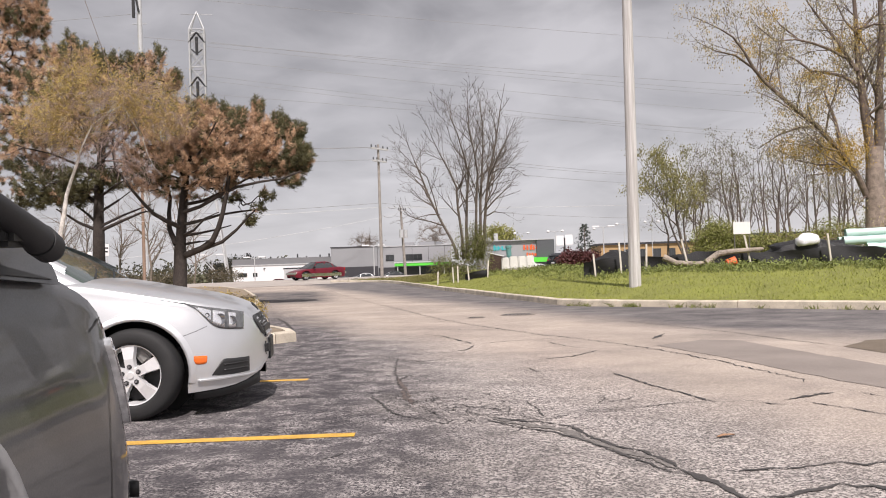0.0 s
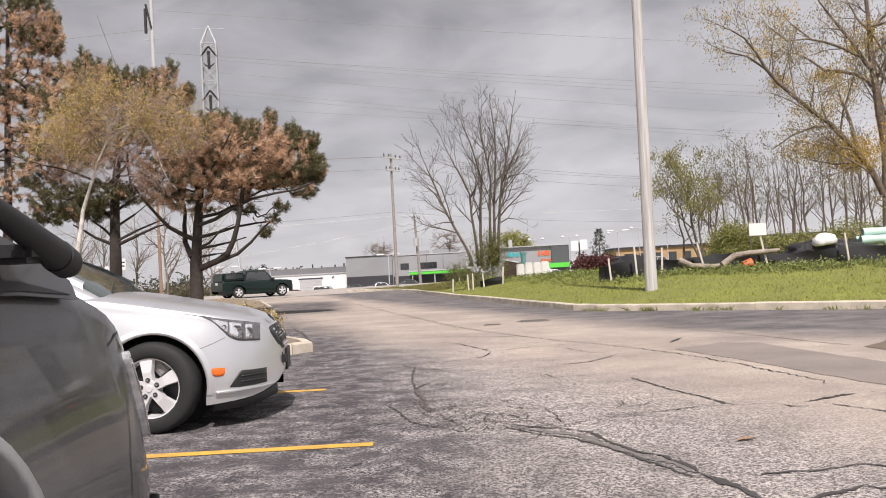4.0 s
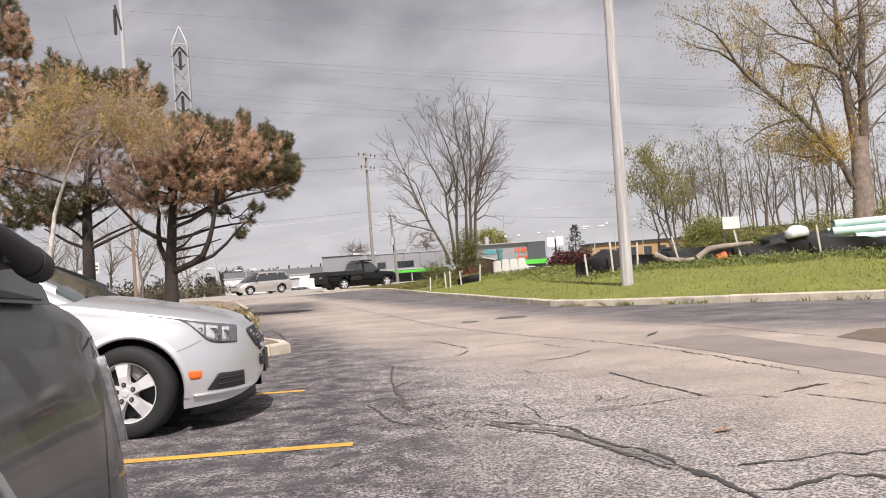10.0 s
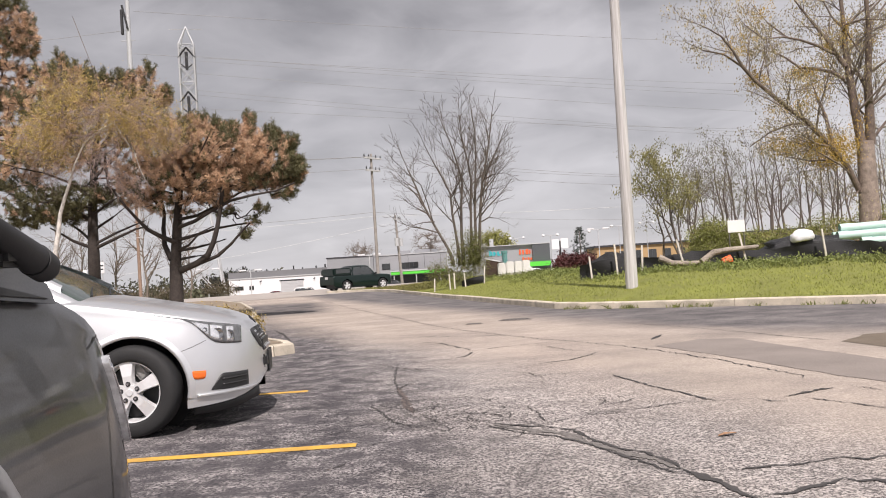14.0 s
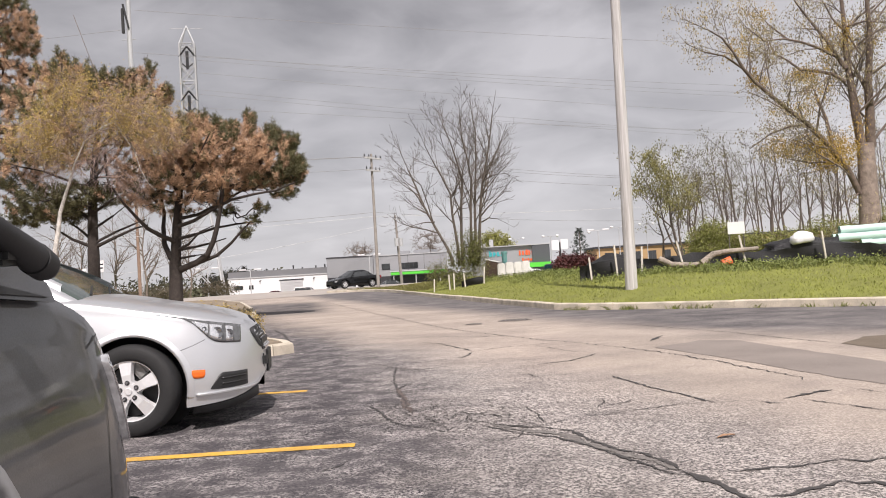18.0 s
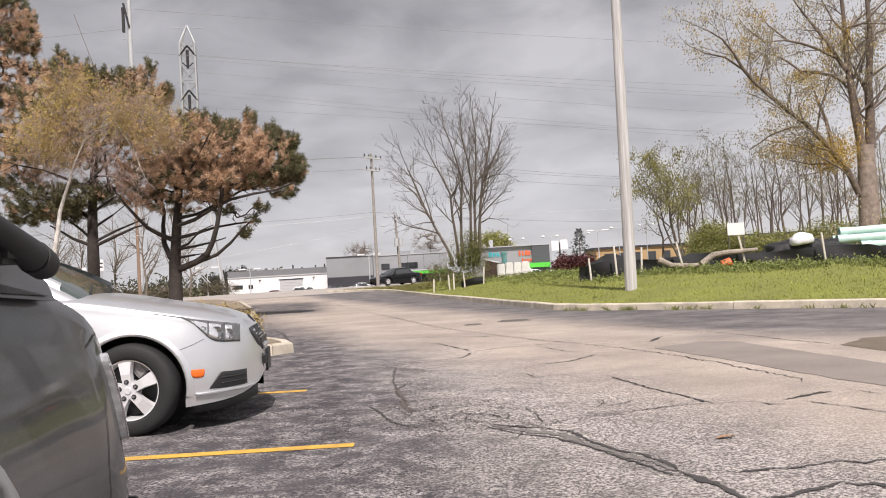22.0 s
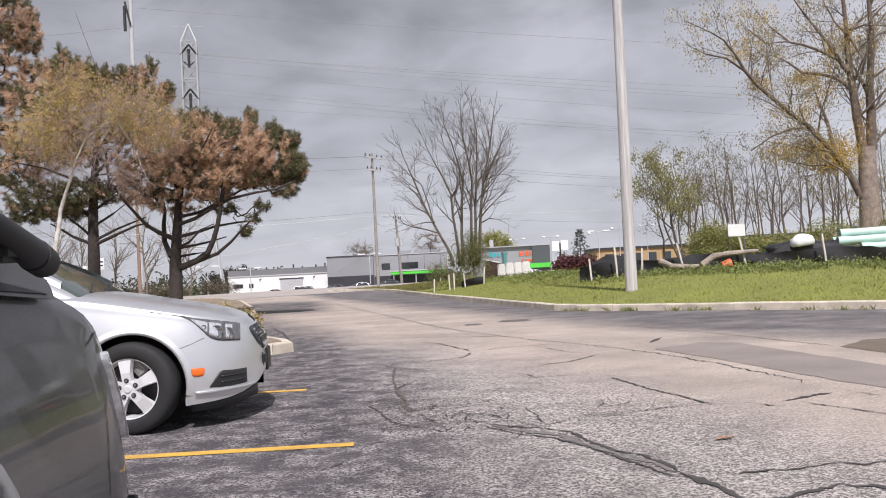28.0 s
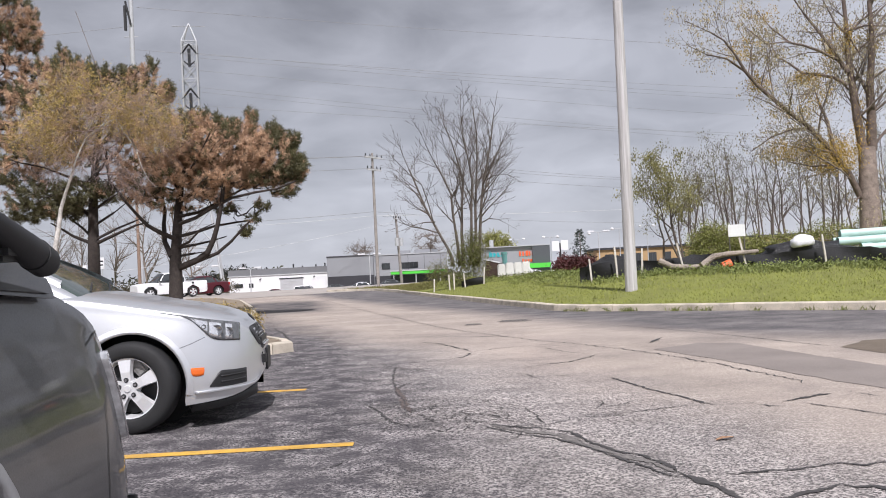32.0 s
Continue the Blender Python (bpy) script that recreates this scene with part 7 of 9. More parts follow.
def build_trees():
    # pale-stemmed young birch before the pines
    birch = build_leafy("birch_tree", (-10.77, 23, 0.13), [[(-10.77, 23, 0.13), (-10.62, 23, 1.79), (-10.52, 23, 2.33), (-10.42, 23, 2.80), (-10.36, 23, 3.24), (-10.22, 23, 3.67), (-10.06, 23, 4.09), (-9.90, 23, 4.58), (-9.62, 23, 5.14), (-9.39, 23, 5.67)],
                                                   [(-9.62, 23, 5.14), (-9.17, 23, 5.48), (-8.76, 23, 5.68), (-8.59, 23, 5.36), (-8.24, 23, 4.81), (-8.11, 23, 4.33), (-7.94, 23, 3.96), (-7.73, 23, 3.73)]],
                blob_targets([(-9.50, 22.8, 5.87, 1.22, 0.98, 0.84, 2.2), (-10.60, 22.8, 5.31, 0.84, 0.67, 0.76, 1.3), (-8.27, 22.8, 5.95, 1.07, 0.85, 0.76, 1.6), (-10.16, 22.8, 4.67, 0.91, 0.73, 0.61, 0.9), (-7.38, 22.8, 5.29, 0.76, 0.61, 0.69, 1), (-8.78, 22.8, 4.90, 0.91, 0.73, 0.61, 0.6), (-9.93, 22.8, 6.66, 0.61, 0.49, 0.46, 0.6), (-8.51, 22.8, 4.12, 0.91, 0.73, 0.53, 0.5)], 520, 31), 31, 0.0045, 0.30, 0.082,
                mat("birch_bark", (0.78, 0.74, 0.69), 0.8, var=0.6, scale=5, fine=30, bump=0.4), mat("leaf_ochre", (0.56, 0.43, 0.105), 0.65, var=0.4, scale=0.9, bump=0, col2=(0.36, 0.25, 0.09), island=0.3), 0.021, 10, 0.16, "young pale-stemmed birch with yellow-green spring leaves", every=1, extra="small yellowish spring leaves", droop=0.05, twig_bark=mat("bark_birch_twig", (0.40, 0.30, 0.27), 0.9, var=0.4, scale=5, bump=0), twigs=(5, 0.6, -0.55), bare=lambda q: q.z < 5.05 + 0.25 * math.sin(q.x * 2.7) - 0.35 * (q.x < -9.9) or noise.noise(q * 1.6) < -0.22)
    lead = [Vector(q) - Vector((-10.77, 23, 0.13)) for q in ((-8.24, 23, 4.81), (-8.45, 23, 5.30), (-8.95, 23, 6.26), (-9.29, 23, 7.29), (-9.73, 23, 8.63))]
    v, f = tubes(lead, range(-1, len(lead) - 1), [0.03, 0.024, 0.018, 0.013, 0.008], 6)
    put("dead_leader", mesh_of("dead_leader", v, f, BARK, True), birch, None, "thin bare dark leader above the crown")
    # many-stemmed bare tree on the bank
    gz = berm_at(1.1, 40)
    build_fractal("bare_tree", (1.1, 40, gz - 0.1), [
        (limb(40, 1.2, (0.43, 1.34), (0.34, 1.76), (0.19, 2.18), (-0.35, 3.25), (-0.84, 4.33), (-1.14, 5.22), (-1.49, 6.11), (-1.80, 6.94), (-2.06, 7.76)), 0.085),
        (limb(40, -1.35, (0.70, 1.32), (0.69, 2.04), (0.62, 2.77), (0.51, 3.71), (0.47, 4.66), (0.14, 5.42), (-0.25, 6.18), (-0.58, 6.94), (-0.86, 7.69)), 0.080),
        (limb(40, 0.9, (0.86, 1.32), (0.91, 2.04), (0.89, 2.76), (0.96, 4.03), (1.09, 5.29), (0.89, 6.31), (0.62, 7.34), (0.31, 8.18), (0.05, 9.01)), 0.090),
        (limb(40, -0.9, (1.18, 1.30), (1.29, 2.02), (1.34, 2.73), (1.39, 4.00), (1.49, 5.27), (1.35, 6.29), (1.16, 7.30), (1.11, 8.26), (1.13, 9.22)), 0.085),
        (limb(40, 0.6, (1.39, 1.28), (1.51, 2.00), (1.56, 2.72), (1.60, 3.99), (1.71, 5.26), (1.81, 6.48), (1.85, 7.70), (1.74, 8.64), (1.69, 9.59)), 0.090),
        (limb(40, -0.45, (1.58, 1.27), (1.70, 2.05), (1.75, 2.84), (1.86, 4.04), (2.03, 5.24), (2.29, 6.25), (2.49, 7.25), (2.66, 8.32), (2.89, 9.39)), 0.095),
        (limb(40, 1.35, (1.95, 4.46), (2.14, 4.99), (2.28, 5.52), (2.47, 6.04), (2.72, 6.57), (3.20, 7.35), (3.62, 8.13)), 0.050),
        (limb(40, -1.2, (2.08, 5.26), (2.31, 5.36), (2.49, 5.45), (2.75, 5.45), (3.06, 5.45), (3.41, 5.23), (3.70, 5.01)), 0.035),
        (limb(40, 1.05, (1.80, 3.27), (2.05, 3.39), (2.25, 3.51), (2.43, 3.48), (2.67, 3.46), (3.15, 3.21), (3.58, 2.95)), 0.035),
        (limb(40, -1.05, (-0.35, 3.44), (-0.56, 3.43), (-0.84, 3.42), (-1.14, 3.35), (-1.38, 3.29), (-1.76, 3.12), (-2.20, 2.94)), 0.035),
        (limb(40, 0.9, (-0.84, 4.22), (-1.00, 4.57), (-1.23, 4.92), (-1.47, 5.19), (-1.66, 5.45), (-2.23, 5.59), (-2.85, 5.73)), 0.040),
        (limb(40, -0.75, (0.49, 4.55), (0.64, 4.67), (0.72, 4.80), (0.76, 4.93), (0.86, 5.06), (1.02, 5.46), (1.12, 5.85)), 0.035),
        (limb(40, -1.5, (-0.41, 3.39), (-0.61, 4.28), (-0.87, 5.16), (-1.47, 5.73), (-2.01, 6.30), (-2.23, 6.58), (-2.52, 6.87)), 0.030)], 0.09, [(2.3, 0.42, 40, 0.24), (3.2, 0.50, 38, 0.14), (4.6, 0.55, 34, 0.1)], 41, mat("bark_dark", (0.165, 0.135, 0.11), 0.9, var=0.5, scale=8, fine=40, bump=0.6, dist=0.02), None, 0, 0, 0,
                  "leafless many-stemmed tree rising from a green thicket", up=0.10, wander=0.12, floor=0.005, bound=(0.5, 5.3, 3.9, 4.6))
    # big budding tree
    gz = berm_at(17.7, 35)
    maple = build_fractal("maple_tree", (17.62, 35, gz), [
        ([(17.62, 35, gz - 0.1), (17.64, 35, gz + 0.35), (17.66, 35, 1.9), (17.68, 35, 2.8), (17.68, 35, 3.6), (17.69, 35, 4.5), (17.72, 35, 5.3)], 0.50),
        (limb(35, 0.3, (17.57, 5.10), (17.41, 6.60), (17.33, 7.91), (17.25, 9.11), (17.28, 10.31), (17.24, 11.52), (17.19, 12.97), (16.99, 14.68)), 0.200),
        (limb(35, -0.6, (17.91, 5.22), (17.94, 6.66), (17.91, 7.82), (18.01, 8.97), (18.05, 10.12), (17.97, 11.27), (18.13, 12.87), (17.96, 14.49)), 0.210),
        (limb(35, -1.6, (17.31, 3.30), (16.79, 4.37), (15.97, 5.37), (15.14, 6.23), (14.20, 6.95), (13.06, 7.95), (12.53, 8.52), (12.11, 9.19), (11.64, 9.74), (11.04, 10.07), (10.05, 10.51)), 0.135),
        (limb(35, -1.3, (12.88, 8.73), (12.03, 9.23), (11.13, 9.36), (10.31, 9.67), (9.84, 10.06)), 0.050),
        (limb(35, 1.2, (17.06, 7.95), (16.62, 8.33), (16.12, 8.51), (15.49, 8.64), (15.00, 9.14), (14.54, 9.50), (14.47, 9.98), (14.72, 10.63)), 0.085),
        (limb(35, 0.9, (17.14, 8.49), (16.90, 9.02), (16.55, 9.79), (16.07, 10.58), (15.70, 11.25), (15.38, 11.92), (14.74, 13.10)), 0.105),
        (limb(35, -1.3, (16.83, 8.98), (15.93, 9.38), (15.16, 9.60), (14.38, 9.72), (13.48, 9.62), (12.69, 10.20), (12.15, 10.85)), 0.065),
        (limb(35, 1.1, (14.77, 9.88), (14.18, 10.63), (13.73, 11.52), (13.32, 12.51)), 0.045),
        (limb(35, 0.8, (16.40, 5.16), (16.23, 6.53), (16.05, 7.34), (15.96, 7.98), (16.23, 8.57)), 0.090),
        (limb(35, -0.8, (15.69, 7.82), (14.84, 7.47), (14.28, 7.05)), 0.040),
        (limb(35, 1, (15.40, 6.21), (14.75, 6.26), (14.01, 6.03), (13.23, 5.51), (12.81, 5.84)), 0.060),
        (limb(35, -1.1, (16.37, 4.65), (15.20, 4.62), (14.25, 4.78), (13.55, 5.07)), 0.050),
        (limb(35, 0.9, (16.31, 4.77), (15.94, 4.35), (15.24, 4.28), (14.79, 4.61)), 0.040),
        (limb(35, 1, (17.23, 10.07), (17.93, 10.68), (18.84, 11.22), (20.04, 12.11)), 0.075),
        (limb(35, -1.2, (17.24, 10.22), (17.77, 10.30), (18.48, 10.12), (19.19, 10.26)), 0.055),
        (limb(35, -0.4, (17.25, 9.98), (17.56, 9.20), (17.80, 8.36)), 0.050),
        (limb(35, -0.3, (17.32, 8.36), (17.51, 8.06), (17.79, 7.75)), 0.050),
        (limb(35, 1.2, (18.06, 5.45), (18.94, 6.16), (20.28, 7.02)), 0.090),
        (limb(35, -0.3, (17.51, 3.53), (16.99, 3.07), (16.72, 2.68)), 0.060)], 0.15,
        # trunk bark repeats the limb bark in a paler tone, light painted in
        [(1.75, 0.36, 50, 0.06), (3.1, 0.50, 44, 0.10), (3.6, 0.52, 40, 0.1)], 51, mat("bark_lit_trunk", (0.36, 0.285, 0.245), 0.9, var=0.55, scale=5, fine=30, bump=0.7, dist=0.03),
        mat("bud_dull", (0.40, 0.335, 0.185), 0.6, var=0.35, scale=1.5, bump=0, island=0.4), 0.046, 9, 0.17,
        "large spreading tree with yellow-green spring buds", up=0.06, wander=0.13, extra="sparse dull drooping young leaves", thin=0.78, floor=0.0055, twig=mat("bark_twig", (0.26, 0.21, 0.18), 0.9, var=0.5, scale=5, bump=0), hang=True, limb_bark=mat("bark_limb", (0.20, 0.15, 0.125), 0.9, var=0.55, scale=5, fine=30, bump=0.7, dist=0.03))
    # thick clumps of ochre catkins close to the limbs
    c = [Vector(q) - Vector((17.62, 35, gz)) for q in blob_targets([(15.5, 35, 5.3, 1.2, 1.2, .62, 2.2), (16.7, 35, 5.1, .85, 1, .95, 2), (17.2, 35, 10.0, .4, .5, .85, .5), (13.25, 34.6, 8.2, .45, .5, .42, .6), (15.5, 35.6, 8.5, .7, .5, .25, .6),
                                                                     (16.7, 35.4, 9.5, .45, .5, .65, .6), (14.1, 35, 5.4, .75, .8, .5, .7), (18.15, 35, 9.7, .35, .5, .7, .25), (13.4, 35, 11.0, 1.1, 1, .6, .35), (15.9, 35, 8.0, .7, .8, .9, .5), (17.5, 35, 6.3, .5, .5, 1.2, .4), (12.6, 34.4, 9.4, .9, .8, .7, .4), (14.8, 35, 6.9, 1.2, .9, .35, .5), (15.8, 35, 4.6, .9, .8, .35, .6)], 1500, 57)]
    v, f = leaves(c, 0.040, 9, 0.10, 58, 0.6)
    tagged(put("catkin_crown", mesh_of("catkin_crown", v, f, mat("catkin_ochre", (0.50, 0.33, 0.06), 0.65, var=0.35, scale=1.5, bump=0, island=0.3)), maple, None, "thick ochre-yellow catkin clumps"), kind="stuff")
    # the row of thin trees behind
    rnd = random.Random(8)
    specs = [(16.75, 60, 8.2, 2), (15.9, 61, 5.6, 1), (18.3, 62, 7.4, 1), (19.3, 62, 8.3, 0), (21.0, 63, 8.8, 1), (22.4, 64, 8.6, 0), (23.6, 63, 8.9, 0), (24.7, 64, 9.2, 0), (25.9, 64, 9.4, 0), (27.0, 64, 9.2, 0), (28.2, 65, 9.6, 0), (29.3, 65, 9.4, 0), (30.6, 65, 10, 0),
             (31.8, 66, 10.2, 0), (33.2, 66, 10.4, 0), (35.0, 66, 10.8, 0), (20.4, 69, 8.6, 1), (23.4, 70, 9.2, 0), (26.4, 70, 9.6, 0), (29.8, 70, 10, 0), (33.0, 71, 10.6, 0), (36.5, 70, 10.8, 0), (25.1, 72, 9.4, 0), (28.0, 72, 9.6, 0)]
    wood = mat("bark_copse", (0.17, 0.135, 0.115), 0.9, var=0.5, scale=6, fine=30, bump=0.4, dist=0.02)
    sage = mat("leaf_sage", (0.21, 0.19, 0.085), 0.65, var=0.4, scale=1.2, bump=0, island=0.35)
    olive = mat("leaf_fresh_olive", (0.25, 0.23, 0.075), 0.6, var=0.4, scale=1.2, bump=0, island=0.35)
    for i, (x, y, h, lf) in enumerate(specs):
        lean = (-1.5 if lf == 2 else rnd.uniform(-0.9, 0.9))
        pts = [(x + lean * (k / 7) ** 1.4 + 0.13 * math.sin(k * 1.9 + i * 2.3) * (1 if lf else 0.5), y + 0.1 * math.sin(k * 2.3 + i), 0.05 + (h + 0.35) * k / 7) for k in range(8)]
        r = 0.13 if lf == 2 else 0.085 + 0.02 * (i % 3)
        stems = [(pts, r)]
        for b in range(2 if lf == 2 else (1 if i % 3 != 1 else 0)):
            w = (0.16 + 0.08 * (i % 2)) * (1 if (i + b) % 2 else -1)
            stems.append(([(a + w * k, c, d * 0.94) for k, (a, c, d) in enumerate(pts)], r * 0.7))
        plan = [(1.7, 0.44, 44, 0.34), (2.6, 0.48, 42, 0.15), (2.8, 0.5, 38, 0.2)] if lf else [(1.6, 0.27, 40, 0.34), (2.4, 0.46, 38, 0.2), (2.6, 0.5, 36, 0.2)]
        build_fractal("thin_tree", (x, y, 0.05), stems, r, plan, 60 + i, wood, olive if lf == 2 else sage,
                      0.075 if lf == 2 else 0.060, (3, 8, 16)[lf], 0.22, ("leaning tree with a crown of fresh olive-green leaves" if lf == 2 else "crooked tree with thin sage-green spring leaves" if lf else "thin upright dark-stemmed tree with few spring buds"), "trees behind the bank", up=0.10, thin=1.1, floor=0.009, hang=True)
    # far bare trees beyond the pines
    for i, (x, y, h) in enumerate(((-26.5, 75, 9.5), (-23.0, 72, 9.0), (-31, 80, 8.5), (-36, 84, 9.5), (-41, 90, 11), (-28.5, 95, 8))):
        pts = [(x + 0.15 * math.sin(k * 1.7 + i), y, -0.1 + h * k / 6) for k in range(7)]
        build_fractal("bare_tree", (x, y, -0.1), [(pts, 0.11)], 0.11, [(2.4, 0.40, 46, 0.18), (2.6, 0.5, 42, 0.15), (2.4, 0.5, 38, 0.2)], 90 + i, BARK, None, 0, 0, 0,
                      "leafless grey tree beyond the pines", "bare trees by the street", up=0.08, thin=1.5)
    for i, (x, y, h, w) in enumerate(((-2.9, 190, 11.5, 4.5), (-20, 205, 10.0, 4), (11.5, 190, 9.5, 3.2))):
        stem = [(x, y, -2), (x, y, h * .35), (x, y, h * .7)]
        lf = i == 2
        build_leafy("far_tree", (x, y, -2), [stem], blob_targets([(x, y, h * .62, w, w, h * .34, 1)], 150, 120 + i), 120 + i, 0.03, 0.33, 0.25, BARK, LEAF_GREEN if lf else None, 0.25, 10 if lf else 0, 0.5,
                    "green tree behind the shop roof" if lf else "bare tree behind the shop roof", "trees behind the shops", sides=4, twigs=(4, 1.6, 0.3))


build_trees()


def build_shrub(name, at, blobs, n, leaf, size, count, spread, label, seed, bark=BARK, tip=0.006):
    o = Vector(at)
    rnd = random.Random(seed)
    stems = []
    for k in range(6):
        b = blobs[k % len(blobs)]
        stems.append([(b[0] * .5 + o.x * .5 + rnd.uniform(-.2, .2), b[1] * .5 + o.y * .5 + rnd.uniform(-.2, .2), o.z - 0.05), (b[0], b[1], b[2])])
    r = build_leafy(name, at, stems, blob_targets(blobs, n, seed), seed, tip, 0.33, tip * 4, bark, leaf, size, count, spread, label, sides=4)
    r["category"] = "shrub"
    return r


BUSH_GREEN = mat("leaf_bush_olive", (0.255, 0.265, 0.07), 0.65, var=0.4, scale=1.5, bump=0, island=0.35)


def build_shrubs():
    gz = berm_at(1.2, 40)
    build_shrub("thicket", (0.9, 39.4, gz), [(-0.35, 39.2, gz + .6, .75, .6, .55, .8), (0.8, 39.3, gz + 1.2, .75, .6, 1.2, 1.3), (1.6, 39.4, gz + 1.3, .5, .6, 1.25, 1), (0.3, 39.3, gz + .5, .7, .6, .45, .6), (1.25, 39.3, gz + 1.5, .45, .5, 1.1, 1.2)],
                400, mat("leaf_thicket", (0.16, 0.165, 0.045), 0.7, var=0.4, scale=2, bump=0, island=0.35), 0.035, 14, 0.14, "green leafing thicket round the bare stems", 71)
    build_shrub("island_shrub", (-4.2, 16.2, 0.13), [(-4.4, 16.2, .42, .6, .5, .28, 1), (-3.85, 16.1, .33, .4, .4, .2, .8), (-5.0, 16.3, .45, .4, .4, .25, .6)], 300,
                mat("leaf_olive", (0.42, 0.32, 0.11), 0.7, var=0.4, scale=3, bump=0, island=0.35), 0.028, 8, 0.06, "low olive-yellow shrub at the tip of the island", 72, tip=0.004)
    build_shrub("bush", (14.6, 52, .5), [(15.9, 52, 1.7, 1.1, 1.3, 1.3, 1.8), (16.8, 52.5, 1.5, 1.0, 1.1, 1.0, 1), (16.6, 52, 2.5, 1.0, 1.1, 1.0, 1.4), (17.7, 52, 1.9, .7, 1, .7, .6), (15.5, 52, 1.3, .7, .8, .6, .5)], 800, BUSH_GREEN, 0.06, 14, 0.17, "rounded green bush behind the silt fence", 73, tip=0.01)
    for i, (x, y, w, h) in enumerate(((18.9, 51, 1.3, 1.5), (20.9, 51, 1.6, 1.5), (23.2, 51, 2.0, 2.0), (26.0, 50, 2.2, 2.6), (29.0, 51, 2.0, 2.9))):
        build_shrub("bush", (x, y, .5), [(x, y, .5 + h * .6, w, 1.3, h * .7, 1)], 400, BUSH_GREEN, 0.06, 11, 0.2, "scrubby leafing bush behind the fence", 74 + i, tip=0.01)
    maroon = mat("leaf_maroon", (0.10, 0.025, 0.025), 0.7, var=0.4, scale=1, bump=0, island=0.3)
    build_shrub("ornamental_tree", (9.2, 62, .1), [(8.97, 62, 1.15, 1.15, 1.0, .68, 1), (10.2, 62, 1.15, .9, 1.0, .58, 1)], 220, maroon, 0.11, 12, 0.17, "round maroon-leaved ornamental tree", 80, tip=0.01)
    build_shrub("evergreen_clump", (-50, 201, -2), [(-51.5, 202, 1.8, 2.6, 2, 3.0, 1), (-48.5, 203, 2.2, 2.6, 2, 3.2, 1.3), (-44.6, 204, 2.4, 1.6, 1.5, 2.0, .6), (-55.5, 202, 1.4, 2.8, 2, 2.6, 1)], 420, mat("leaf_evergreen", (0.03, 0.033, 0.025), 0.8, var=0.4, scale=.5, bump=0, island=0.35), 0.22, 14, 0.4, "dark evergreen clump beside the white workshop", 81, tip=0.03)
    for i, (x, y, w, h) in enumerate(((-27.5, 84, 2.5, 0.8), (-23.0, 86, 2.2, 0.9), (-31.5, 84, 2.4, 0.7))):
        build_shrub("bush", (x, y, 0.0), [(x, y, .2 + h * .6, w, 1.6, h * .7, 1)], 140, mat("leaf_dull", (0.13, 0.105, 0.06), 0.8, var=0.45, scale=1, bump=0, island=0.4), 0.09, 8, 0.35, "dull green brushy growth along the street", 84 + i, tip=0.012)


build_shrubs()


# ---- shops beyond the street ----
WHITE_WALL = mat("white_painted_wall", (0.76, 0.76, 0.765), 0.7, var=0.1, scale=0.4, fine=8, bump=0.05)
GREY_WALL = mat("grey_metal_panel", (0.255, 0.262, 0.275), 0.55, var=0.1, scale=0.3, fine=6, bump=0.05)
PALE_GREY = mat("pale_grey_panel", (0.315, 0.32, 0.335), 0.7, var=0.1, scale=0.3, fine=6, bump=0.05, spec=0.15)
DARK_BASE = mat("dark_plinth", (0.035, 0.035, 0.042), 0.6, var=0.2, scale=0.5, bump=0.05)
LIME = mat("lime_fascia", (0.10, 0.62, 0.06), 0.45, var=0.1, scale=0.5, bump=0)
TAN_BRICK = mat("tan_brick", (0.42, 0.28, 0.14), 0.8, var=0.2, scale=0.5, fine=10, bump=0.1)


def block(name, x0, x1, y0, y1, z0, z1, material, parent=None, label="", bevel=0.0):
    return part(name, box(x1 - x0, y1 - y0, z1 - z0, ((x0 + x1) / 2, (y0 + y1) / 2, z0), bevel), material, parent, label)


def window_set(root, x0, x1, y, z0, z1, n):
    w = thing_part("window", root)
    block("frame", x0 - .08, x1 + .08, y - 0.10, y + 0.02, z0 - .08, z1 + .08, DARK_BASE, w)
    for k in range(n):
        a, b = lerp(x0, x1, k / n) + 0.05, lerp(x0, x1, (k + 1) / n) - 0.05
        block("pane", a, b, y - 0.14, y - 0.102, z0, z1, TINT, w)
    return w


def thing_part(name, parent):
    ob = new(name)
    ob.parent = parent
    return ob


